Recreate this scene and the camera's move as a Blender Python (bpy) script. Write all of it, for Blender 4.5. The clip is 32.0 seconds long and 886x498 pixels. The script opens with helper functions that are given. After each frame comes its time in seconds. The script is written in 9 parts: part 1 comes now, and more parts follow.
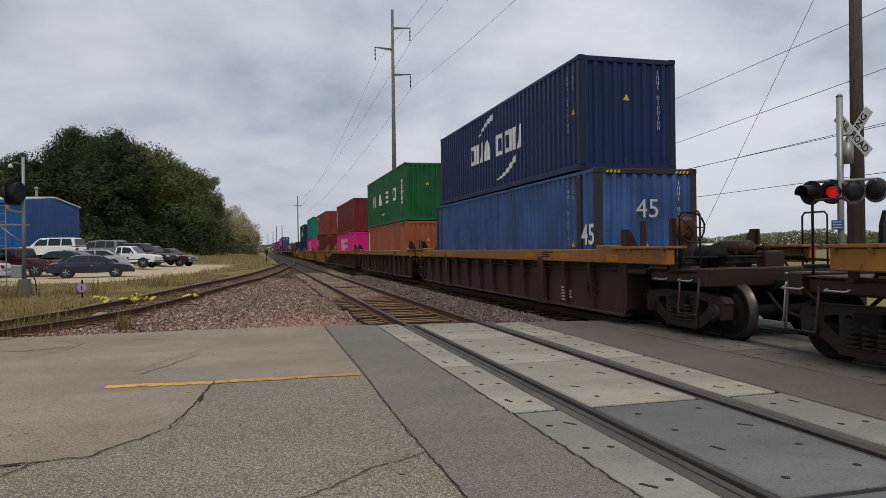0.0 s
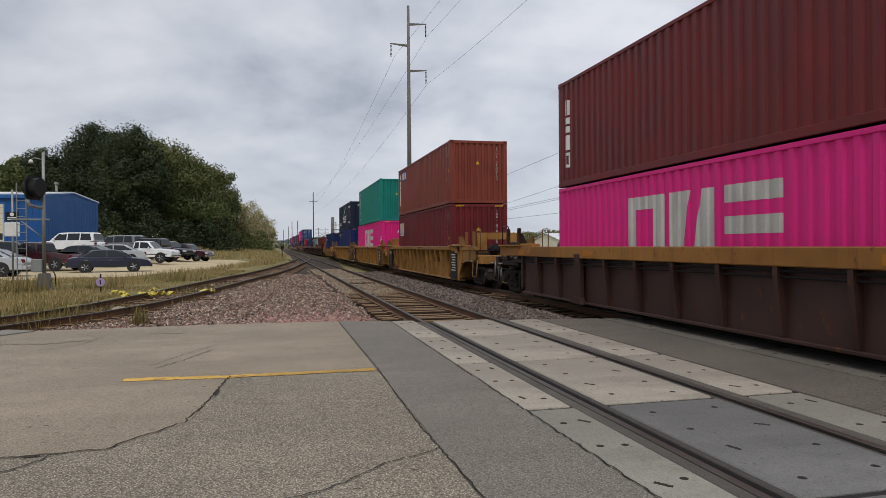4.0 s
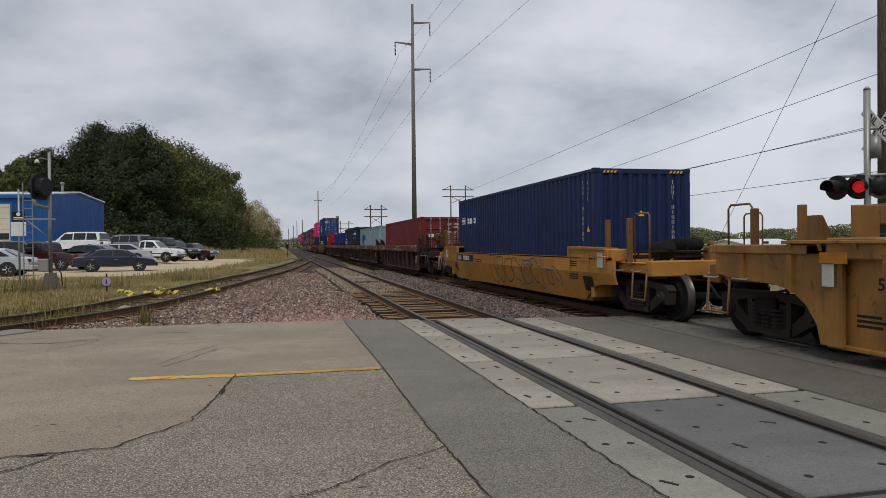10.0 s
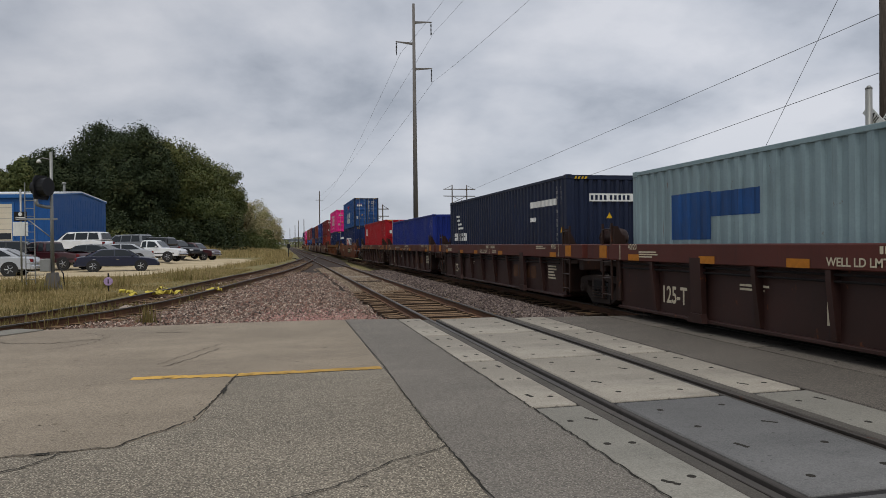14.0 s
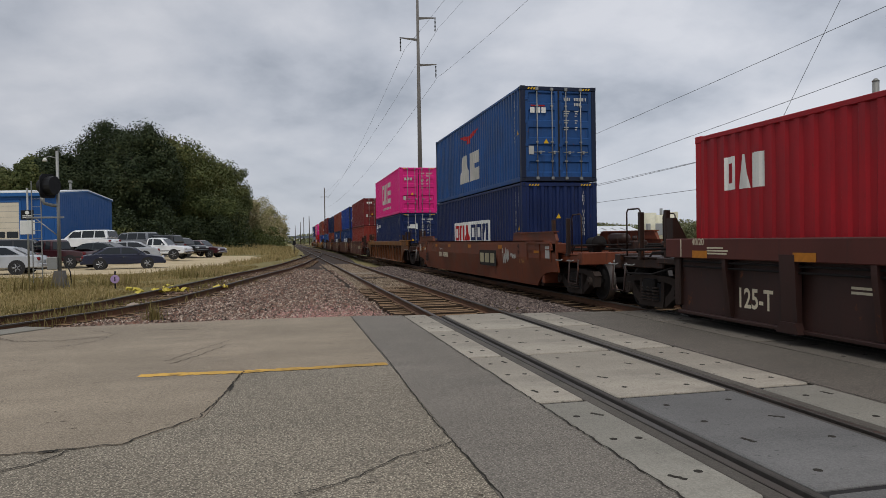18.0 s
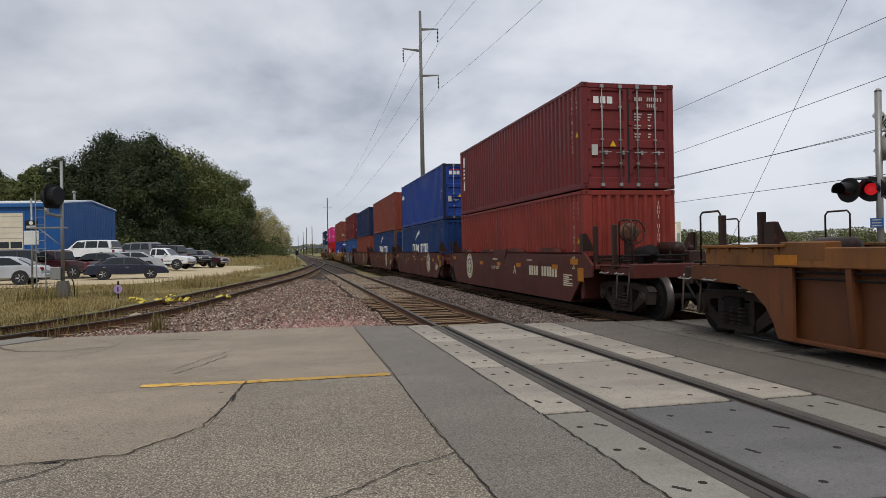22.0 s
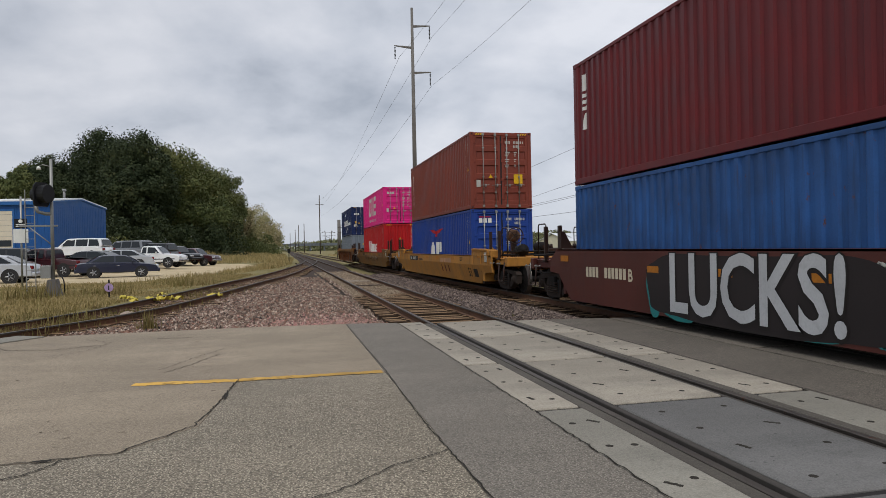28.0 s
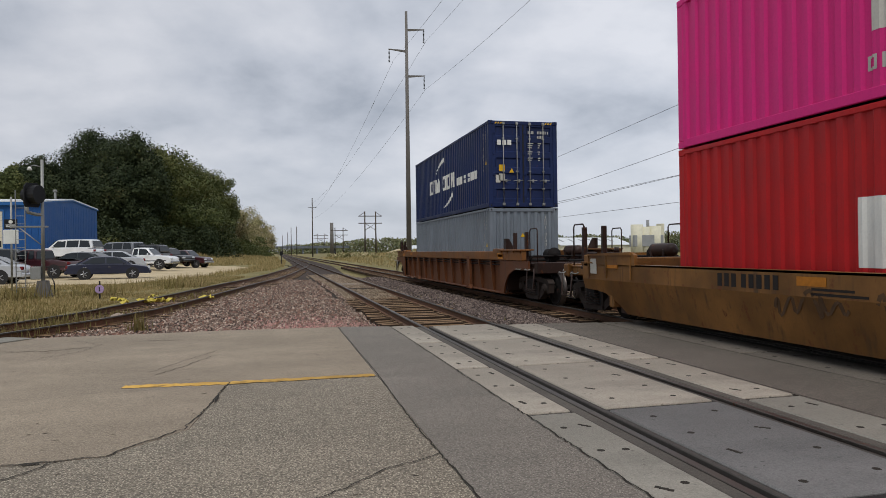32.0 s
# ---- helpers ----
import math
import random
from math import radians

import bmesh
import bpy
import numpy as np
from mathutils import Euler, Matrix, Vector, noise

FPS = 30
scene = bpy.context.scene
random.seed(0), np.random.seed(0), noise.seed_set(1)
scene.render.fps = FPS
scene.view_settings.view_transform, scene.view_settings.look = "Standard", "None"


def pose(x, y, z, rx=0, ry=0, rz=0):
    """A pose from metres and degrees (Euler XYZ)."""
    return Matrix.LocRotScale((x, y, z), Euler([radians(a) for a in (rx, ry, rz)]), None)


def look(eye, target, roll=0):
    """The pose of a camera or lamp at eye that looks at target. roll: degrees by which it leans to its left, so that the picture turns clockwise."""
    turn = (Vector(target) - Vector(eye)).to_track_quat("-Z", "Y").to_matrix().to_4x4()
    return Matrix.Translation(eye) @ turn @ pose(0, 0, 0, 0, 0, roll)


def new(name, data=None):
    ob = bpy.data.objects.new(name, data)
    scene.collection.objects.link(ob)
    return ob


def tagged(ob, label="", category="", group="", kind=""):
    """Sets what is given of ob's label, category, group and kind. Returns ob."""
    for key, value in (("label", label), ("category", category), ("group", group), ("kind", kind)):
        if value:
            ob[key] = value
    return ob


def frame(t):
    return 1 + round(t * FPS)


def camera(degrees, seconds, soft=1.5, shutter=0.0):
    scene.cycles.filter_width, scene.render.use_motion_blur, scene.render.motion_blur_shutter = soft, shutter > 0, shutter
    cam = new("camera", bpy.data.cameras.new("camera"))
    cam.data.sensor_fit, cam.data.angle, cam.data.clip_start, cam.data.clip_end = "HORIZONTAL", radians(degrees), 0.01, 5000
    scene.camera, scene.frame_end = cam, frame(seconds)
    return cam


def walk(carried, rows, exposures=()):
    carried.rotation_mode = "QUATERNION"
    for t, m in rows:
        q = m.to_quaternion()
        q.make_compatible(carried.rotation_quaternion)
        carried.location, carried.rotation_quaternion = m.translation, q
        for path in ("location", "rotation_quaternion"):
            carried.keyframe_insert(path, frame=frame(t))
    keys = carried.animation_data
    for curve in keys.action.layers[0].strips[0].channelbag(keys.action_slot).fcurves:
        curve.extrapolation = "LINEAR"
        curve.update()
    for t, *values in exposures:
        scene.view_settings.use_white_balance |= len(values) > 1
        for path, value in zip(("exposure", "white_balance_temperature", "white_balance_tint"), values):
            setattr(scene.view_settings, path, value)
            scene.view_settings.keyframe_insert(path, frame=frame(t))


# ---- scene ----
LENS = 65.74
EYE = Vector((0.0, 0.0, 1.522))
# seconds, heading east of the track's line, pitch, roll (degrees)
PATH = [
    (0.0, 14.85, -0.03, -0.71),
    (0.5, 14.93, 0.06, -0.39),
    (1.0, 14.91, -0.00, -0.56),
    (1.5, 14.57, 0.04, -0.64),
    (2.0, 14.20, -0.05, -0.66),
    (2.5, 13.90, -0.20, -0.47),
    (3.0, 13.67, -0.18, -0.26),
    (3.5, 13.65, -0.23, -0.40),
    (5.5, 13.57, -0.63, -0.43),
    (6.0, 13.46, -0.69, -0.56),
    (6.5, 13.52, -0.62, -0.72),
    (7.0, 13.60, -0.48, -0.96),
    (7.5, 13.42, -0.35, -1.09),
    (8.0, 13.46, -0.21, -0.71),
    (8.5, 13.66, -0.32, -0.81),
    (9.0, 13.58, -0.26, -0.58),
    (9.5, 13.41, -0.41, -0.59),
    (10.0, 13.22, -0.43, -0.58),
    (10.5, 13.21, -0.30, -0.55),
    (11.0, 13.20, -0.24, -0.55),
    (11.5, 13.24, -0.14, -0.54),
    (12.0, 13.24, 0.00, -0.63),
    (12.5, 13.20, -0.17, -0.73),
    (13.0, 13.15, -0.36, -0.79),
    (13.5, 13.18, -0.43, -0.76),
    (14.0, 13.10, -0.47, -0.63),
    (14.5, 13.01, -0.47, -0.62),
    (16.5, 13.07, -0.45, -0.67),
    (17.0, 13.00, -0.37, -0.78),
    (17.5, 12.74, -0.57, -0.85),
    (18.0, 12.66, -0.79, -0.94),
    (18.5, 12.65, -0.83, -0.88),
    (19.0, 12.76, -0.56, -0.82),
    (19.5, 12.95, -0.11, -0.76),
    (20.0, 12.97, 0.13, -0.73),
    (20.5, 12.76, 0.34, -0.74),
    (21.0, 12.67, 0.22, -0.88),
    (21.5, 12.55, 0.22, -0.99),
    (22.0, 12.45, 0.05, -0.97),
    (22.5, 12.41, -0.25, -1.10),
    (23.0, 12.25, -0.31, -0.98),
    (23.5, 12.10, -0.42, -1.02),
    (24.0, 12.13, -0.50, -1.19),
    (24.5, 12.18, -0.63, -1.39),
    (25.0, 12.27, -0.66, -1.18),
    (25.5, 12.32, -0.58, -1.20),
    (27.5, 13.10, -0.18, -1.26),
    (28.0, 13.08, -0.19, -1.13),
    (28.5, 13.01, -0.31, -1.26),
    (29.0, 13.13, -0.54, -1.26),
    (29.5, 13.25, -0.44, -1.06),
    (30.0, 13.36, -0.38, -1.11),
    (30.5, 13.59, -0.21, -1.03),
    (31.0, 13.56, -0.20, -0.97),
    (31.5, 13.56, -0.09, -0.90),
    (32.0, 13.69, 0.10, -0.75),
]


def sight(yaw, pitch, roll):
    a, b = radians(yaw), radians(pitch)
    way = Vector((math.sin(a) * math.cos(b), math.cos(a) * math.cos(b), math.sin(b)))
    return look(EYE, EYE + 10 * way, roll)


cam = camera(LENS, 32.0, soft=0.75)
# the film camera opens up when dark cars fill the view
EXPOSURES = [(0, 0.02), (1, 0.26), (2, 0.17), (3, 0.12), (6, 0.27), (7, 0.17), (8, 0.12), (9, 0.1), (10, 0.02), (11, -0.03), (12, 0.0), (14, -0.03), (17, -0.03), (18, -0.02), (19, 0.17), (20, 0.15), (21, 0.17), (23, 0.2), (25, 0.2), (28, 0.2), (29, 0.11), (30, 0.11), (31, 0.14), (32, 0.14)]
walk(cam, [(t, sight(yaw, pitch, roll)) for t, yaw, pitch, roll in PATH], EXPOSURES)

# ---- light ----
scene.view_settings.exposure = 0.0
SUN_AZ, SUN_EL = 200.0, 58.0
world = bpy.data.worlds.new("overcast_sky")
scene.world = world
world.use_nodes = True


def build_sky():
    nt = world.node_tree
    nt.nodes.clear()
    add, link = nt.nodes.new, nt.links.new
    out, back = add("ShaderNodeOutputWorld"), add("ShaderNodeBackground")
    tex = add("ShaderNodeTexCoord")
    sep = add("ShaderNodeSeparateXYZ")
    link(tex.outputs["Generated"], sep.inputs[0])
    lift = add("ShaderNodeMath"); lift.operation = "MAXIMUM"; lift.inputs[1].default_value = 0.0
    link(sep.outputs["Z"], lift.inputs[0])
    den = add("ShaderNodeMath"); den.operation = "ADD"; den.inputs[1].default_value = 0.34
    link(lift.outputs[0], den.inputs[0])
    dx = add("ShaderNodeMath"); dx.operation = "DIVIDE"
    dy = add("ShaderNodeMath"); dy.operation = "DIVIDE"
    link(sep.outputs["X"], dx.inputs[0]); link(den.outputs[0], dx.inputs[1])
    link(sep.outputs["Y"], dy.inputs[0]); link(den.outputs[0], dy.inputs[1])
    deck = add("ShaderNodeCombineXYZ")
    link(dx.outputs[0], deck.inputs[0]); link(dy.outputs[0], deck.inputs[1])
    # two layers of cloud
    big = add("ShaderNodeTexNoise"); big.inputs["Scale"].default_value = 1.5
    big.inputs["Detail"].default_value = 7; big.inputs["Roughness"].default_value = 0.47; big.inputs["Distortion"].default_value = 0.5
    small = add("ShaderNodeTexNoise"); small.inputs["Scale"].default_value = 4.2
    small.inputs["Detail"].default_value = 6; small.inputs["Roughness"].default_value = 0.55
    shift = add("ShaderNodeMapping"); shift.inputs["Location"].default_value = (3.4, 9.2, 0.0)
    shift.inputs["Scale"].default_value = (1.0, 0.95, 1.0)
    link(deck.outputs[0], shift.inputs[0])
    link(shift.outputs[0], big.inputs["Vector"]); link(shift.outputs[0], small.inputs["Vector"])
    mix = add("ShaderNodeMath"); mix.operation = "MULTIPLY_ADD"; mix.inputs[1].default_value = 0.42
    link(small.outputs["Fac"], mix.inputs[0]); link(big.outputs["Fac"], mix.inputs[2])
    ramp = add("ShaderNodeValToRGB")
    e = ramp.color_ramp.elements
    e[0].position, e[0].color = 0.50, (0.352, 0.388, 0.455, 1)
    e[1].position, e[1].color = 0.84, (0.69, 0.708, 0.765, 1)
    mid = e.new(0.66); mid.color = (0.53, 0.562, 0.632, 1)
    link(mix.outputs[0], ramp.inputs[0])
    # pale band over the horizon
    hz = add("ShaderNodeMapRange"); hz.inputs["From Min"].default_value = 0.0; hz.inputs["From Max"].default_value = 0.16
    hz.inputs["To Min"].default_value = 0.75; hz.inputs["To Max"].default_value = 0.0
    link(lift.outputs[0], hz.inputs["Value"])
    pale = add("ShaderNodeMix"); pale.data_type = "RGBA"
    link(hz.outputs[0], pale.inputs[0]); link(ramp.outputs[0], pale.inputs[6])
    pale.inputs[7].default_value = (0.565, 0.600, 0.668, 1)
    # the clear sky above the cloud adds a little
    sky = add("ShaderNodeTexSky"); sky.sky_type = "NISHITA"; sky.sun_disc = False
    sky.sun_elevation, sky.sun_rotation = radians(SUN_EL), radians(SUN_AZ)
    faint = add("ShaderNodeMix"); faint.data_type = "RGBA"; faint.blend_type = "ADD"; faint.inputs[0].default_value = 0.006
    link(pale.outputs[2], faint.inputs[6]); link(sky.outputs[0], faint.inputs[7])
    # the deck is thicker to the west
    west = add("ShaderNodeMapRange"); west.inputs["From Min"].default_value = -0.7; west.inputs["From Max"].default_value = 0.5
    west.inputs["To Min"].default_value = 0.74; west.inputs["To Max"].default_value = 0.95
    link(sep.outputs["X"], west.inputs["Value"])
    dim = add("ShaderNodeMix"); dim.data_type = "RGBA"; dim.blend_type = "MULTIPLY"; dim.inputs[0].default_value = 1.0
    link(faint.outputs[2], dim.inputs[6]); link(west.outputs[0], dim.inputs[7])
    link(dim.outputs[2], back.inputs["Color"])
    back.inputs["Strength"].default_value = 1.0
    link(back.outputs[0], out.inputs[0])


build_sky()
sun = new("sun", bpy.data.lights.new("sun", "SUN"))
sun.data.energy, sun.data.angle, sun.data.color = 1.32, radians(24), (1.0, 0.97, 0.92)
sun.matrix_world = look((0, 0, 60), Vector((0, 0, 60)) - 10 * Vector((math.sin(radians(SUN_AZ)) * math.cos(radians(SUN_EL)), math.cos(radians(SUN_AZ)) * math.cos(radians(SUN_EL)), math.sin(radians(SUN_EL)))))

# ---- materials ----


def lin(r, g, b):
    """Colour from 0-255 values."""
    return tuple((c / 255 / 12.92 if c / 255 <= 0.04045 else ((c / 255 + 0.055) / 1.055) ** 2.4) for c in (r, g, b))


class Nodes:
    def __init__(self, name):
        self.m = bpy.data.materials.new(name)
        self.m.use_nodes = True
        self.t = self.m.node_tree
        self.b = self.t.nodes["Principled BSDF"]
        self.co = self.t.nodes.new("ShaderNodeTexCoord").outputs["Object"]

    def add(self, kind):
        return self.t.nodes.new(kind)

    def link(self, a, b):
        self.t.links.new(a, b)

    def noise(self, scale, detail=4, rough=0.55, stretch=None, per_object=False):
        n = self.add("ShaderNodeTexNoise")
        n.inputs["Scale"].default_value, n.inputs["Detail"].default_value, n.inputs["Roughness"].default_value = scale, detail, rough
        co = self.co
        if per_object:
            info, vec = self.add("ShaderNodeObjectInfo"), self.add("ShaderNodeVectorMath")
            mul = self.add("ShaderNodeMath"); mul.operation = "MULTIPLY"; mul.inputs[1].default_value = 37.0
            self.link(info.outputs["Random"], mul.inputs[0])
            self.link(co, vec.inputs[0]); self.link(mul.outputs[0], vec.inputs[1])
            co = vec.outputs[0]
        if stretch:
            mp = self.add("ShaderNodeMapping"); mp.inputs["Scale"].default_value = stretch
            self.link(co, mp.inputs[0]); co = mp.outputs[0]
        self.link(co, n.inputs["Vector"])
        return n.outputs["Fac"]

    def ramp(self, fac, a, b, ca=(0, 0, 0), cb=(1, 1, 1)):
        r = self.add("ShaderNodeValToRGB")
        e = r.color_ramp.elements
        e[0].position, e[0].color = a, (*ca, 1)
        e[1].position, e[1].color = b, (*cb, 1)
        self.link(fac, r.inputs[0])
        return r.outputs[0]

    def mix(self, fac, a, b, mode="MIX"):
        m = self.add("ShaderNodeMix"); m.data_type = "RGBA"; m.blend_type = mode
        for sock, v in ((m.inputs[0], fac), (m.inputs[6], a), (m.inputs[7], b)):
            if isinstance(v, (int, float)):
                sock.default_value = v
            elif isinstance(v, tuple):
                sock.default_value = (*v, 1)
            else:
                self.link(v, sock)
        return m.outputs[2]

    def finish(self, colour, rough=0.6, metal=0.0, bump=None, strength=0.2, dist=0.01):
        if isinstance(colour, tuple):
            self.b.inputs["Base Color"].default_value = (*colour, 1)
        else:
            self.link(colour, self.b.inputs["Base Color"])
        if isinstance(rough, (int, float)):
            self.b.inputs["Roughness"].default_value = rough
        else:
            self.link(rough, self.b.inputs["Roughness"])
        self.b.inputs["Metallic"].default_value = metal
        self.b.inputs["Specular IOR Level"].default_value = 0.5 if isinstance(rough, (int, float)) and rough < 0.4 else 0.28
        if bump is not None:
            n = self.add("ShaderNodeBump")
            n.inputs["Strength"].default_value, n.inputs["Distance"].default_value = strength, dist
            self.link(bump, n.inputs["Height"]); self.link(n.outputs[0], self.b.inputs["Normal"])
        return self.m


def scaled(c, k):
    return tuple(min(1, v * k) for v in c)


def paint(name, colour, rough=0.5, wear=0.25, rust=0.0, metal=0.0):
    """Old paint on steel: fading in patches, dirt running down, specks of rust."""
    n = Nodes(name)
    patch = n.noise(0.9, 5, per_object=True)
    col = n.mix(n.ramp(patch, 0.35, 0.7), scaled(colour, 1 - wear * 0.55), scaled(colour, 1 + wear * 0.5))
    run = n.noise(2.2, 4, stretch=(3.2, 3.2, 0.35), per_object=True)
    grime = tuple(0.35 * c + 0.011 for c in colour)
    col = n.mix(n.ramp(run, 0.56, 0.8, cb=(wear * 1.6,) * 3), col, grime)
    fine = n.noise(34, 3, per_object=True)
    col = n.mix(n.ramp(fine, 0.45, 0.75, cb=(0.22,) * 3), col, scaled(colour, 0.6))
    streak = n.noise(4.0, 5, 0.65, stretch=(4.5, 4.5, 0.22), per_object=True)
    col = n.mix(n.ramp(streak, 0.60, 0.78, cb=(min(0.75, wear * 1.7),) * 3), col, tuple(0.3 * c + 0.012 for c in colour))
    if rust:
        weep = n.noise(3.1, 4, 0.6, stretch=(7, 7, 0.3), per_object=True)
        col = n.mix(n.ramp(weep, 0.68 - 0.08 * rust, 0.8, cb=(0.65,) * 3), col, lin(84, 52, 34))
        spot = n.noise(5.5, 7, 0.68, stretch=(1, 1, 0.6), per_object=True)
        col = n.mix(n.ramp(spot, 0.68 - 0.16 * rust, 0.74 - 0.12 * rust), col, n.mix(fine, lin(74, 42, 26), lin(118, 66, 34)))
    return n.finish(col, n.ramp(patch, 0.3, 0.8, (rough - 0.1,) * 3, (rough + 0.15,) * 3), metal, fine, 0.06, 0.004)


def plain(name, colour, rough=0.6, metal=0.0, glow=0.0):
    n = Nodes(name)
    v = n.noise(14, 4)
    m = n.finish(n.mix(n.ramp(v, 0.3, 0.75), scaled(colour, 0.82), scaled(colour, 1.12)), rough, metal, v, 0.05, 0.003)
    if glow:
        n.b.inputs["Emission Color"].default_value, n.b.inputs["Emission Strength"].default_value = (*colour, 1), glow
    return m


def asphalt(name, colour, stone, fleck=0.5):
    n = Nodes(name)
    big, mid, fine = n.noise(0.35, 5), n.noise(2.3, 5), n.noise(38, 3, 0.7)
    v = n.add("ShaderNodeTexVoronoi"); v.inputs["Scale"].default_value = 62
    n.link(n.co, v.inputs["Vector"])
    col = n.mix(n.ramp(big, 0.32, 0.68), scaled(colour, 0.7), scaled(colour, 1.2))
    drag = n.noise(1.1, 5, 0.6, stretch=(0.3, 1.5, 1))
    col = n.mix(n.ramp(drag, 0.48, 0.72, cb=(0.5,) * 3), col, scaled(colour, 0.62))
    col = n.mix(n.ramp(mid, 0.42, 0.72, cb=(0.5,) * 3), col, scaled(colour, 0.66))
    pits = n.noise(11, 2, 0.6)
    col = n.mix(n.ramp(pits, 0.66, 0.72, cb=(0.7,) * 3), col, scaled(colour, 0.35))
    stain = n.noise(0.8, 6, 0.62, stretch=(0.45, 1.0, 1))
    col = n.mix(n.ramp(stain, 0.52, 0.7, cb=(0.4,) * 3), col, tuple(c * k for c, k in zip(colour, (0.5, 0.52, 0.54))))
    grain = n.mix(n.ramp(v.outputs["Distance"], 0.15, 0.5), stone, scaled(colour, 0.32))
    col = n.mix(n.ramp(fine, 0.36, 0.6, cb=(fleck,) * 3), col, grain)
    return n.finish(col, 0.86, 0, v.outputs["Distance"], 0.35, 0.006)


def soil(name, a, b, scale=0.6, grain=30, bump=0.5):
    n = Nodes(name)
    big, fine = n.noise(scale, 6), n.noise(grain, 4, 0.7)
    col = n.mix(n.ramp(big, 0.36, 0.64), a, b)
    col = n.mix(n.ramp(fine, 0.35, 0.75, cb=(0.6,) * 3), col, scaled(a, 0.5))
    return n.finish(col, 0.95, 0, fine, bump, 0.03)


def wood(name, colour, along=(1, 1, 14)):
    n = Nodes(name)
    g = n.noise(3.0, 6, 0.6, stretch=along, per_object=True)
    f = n.noise(26, 4, per_object=True)
    col = n.mix(n.ramp(g, 0.3, 0.72), scaled(colour, 0.55), scaled(colour, 1.25))
    col = n.mix(n.ramp(f, 0.4, 0.8, cb=(0.4,) * 3), col, scaled(colour, 0.45))
    return n.finish(col, 0.9, 0, g, 0.4, 0.01)


def stones(name, cols, rough=0.92):
    """Loose stones: every island its own colour."""
    n = Nodes(name)
    geo = n.add("ShaderNodeNewGeometry")
    r = n.add("ShaderNodeValToRGB")
    e = r.color_ramp.elements
    e[0].position, e[0].color = 0.0, (*cols[0], 1)
    e[1].position, e[1].color = 1.0, (*cols[-1], 1)
    for k, c in enumerate(cols[1:-1], 1):
        e.new(k / (len(cols) - 1)).color = (*c, 1)
    n.link(geo.outputs["Random Per Island"], r.inputs[0])
    f = n.noise(45, 3)
    return n.finish(n.mix(n.ramp(f, 0.35, 0.75, cb=(0.35,) * 3), r.outputs[0], (0.03, 0.026, 0.024)), rough, 0, f, 0.3, 0.006)


def leaves(name, cols):
    n = Nodes(name)
    geo = n.add("ShaderNodeNewGeometry")
    r = n.add("ShaderNodeValToRGB")
    e = r.color_ramp.elements
    e[0].position, e[0].color = 0.0, (*cols[0], 1)
    e[1].position, e[1].color = 1.0, (*cols[-1], 1)
    for k, c in enumerate(cols[1:-1], 1):
        e.new(k / (len(cols) - 1)).color = (*c, 1)
    patch = n.noise(0.22, 3)
    half = n.add("ShaderNodeMath"); half.operation = "MULTIPLY_ADD"; half.inputs[1].default_value = 0.38
    n.link(geo.outputs["Random Per Island"], half.inputs[0])
    shiftn = n.add("ShaderNodeMath"); shiftn.operation = "MULTIPLY_ADD"; shiftn.inputs[1].default_value = 1.3; shiftn.inputs[2].default_value = -0.34
    n.link(patch, shiftn.inputs[0]); n.link(shiftn.outputs[0], half.inputs[2])
    n.link(half.outputs[0], r.inputs[0])
    m = n.finish(r.outputs[0], 0.75)
    n.b.inputs["Specular IOR Level"].default_value = 0.25
    return m


def glass(name, colour=(0.02, 0.025, 0.03)):
    n = Nodes(name)
    m = n.finish(colour, 0.06)
    n.b.inputs["Specular IOR Level"].default_value = 0.32
    return m


ASPHALT_OLD = asphalt("old_grey_asphalt", lin(148, 138, 122), lin(216, 205, 182), 0.95)
ASPHALT_PALE = asphalt("pale_worn_concrete", lin(164, 150, 130), lin(198, 184, 164), 0.6)
ASPHALT_DARK = asphalt("newer_asphalt", lin(115, 108, 99), lin(158, 149, 137), 0.7)
ASPHALT_PATCH = asphalt("grey_asphalt_patch", lin(138, 131, 121), lin(182, 174, 160), 0.7)
PANEL_FAR = asphalt("pale_far_panel_concrete", lin(168, 160, 146), lin(192, 184, 170), 0.3)
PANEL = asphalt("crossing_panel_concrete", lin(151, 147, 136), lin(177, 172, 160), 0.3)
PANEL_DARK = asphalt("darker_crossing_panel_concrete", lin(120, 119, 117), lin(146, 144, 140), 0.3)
FILLER = asphalt("flangeway_filler", lin(98, 93, 86), lin(124, 118, 109), 0.3)
LIP = plain("worn_rubber_lip", lin(74, 70, 66), 0.8)
RUBBER = plain("flangeway_rubber", (0.028, 0.026, 0.026), 0.85)
RAIL_TOP = paint("worn_rail_steel", lin(84, 78, 72), 0.5, 0.4, 0.2, 0.3)
RAIL_RUST = paint("rusty_rail_steel", lin(98, 70, 52), 0.8, 0.5, 0.5)
# creosote and bleaching, with the shade between ties put into the dark side colour
TIE = wood("creosoted_shade_tie_timber", lin(66, 52, 40), (1, 14, 1))
TIE_TOP = wood("bleached_lit_tie_timber", lin(140, 112, 82), (1, 14, 1))
BALLAST_BED = soil("ballast_bed", lin(74, 62, 54), lin(54, 45, 40), 1.2, 22)
STONES = stones("mixed_ballast_stone", [lin(156, 136, 122), lin(80, 66, 58), lin(214, 194, 176), lin(52, 44, 40), lin(146, 108, 92), lin(112, 92, 80), lin(40, 34, 32), lin(178, 154, 138)])
STONES_PINK = stones("pink_quartzite_ballast", [lin(190, 138, 130), lin(160, 116, 110), lin(206, 162, 150), lin(134, 102, 98), lin(176, 148, 138)])
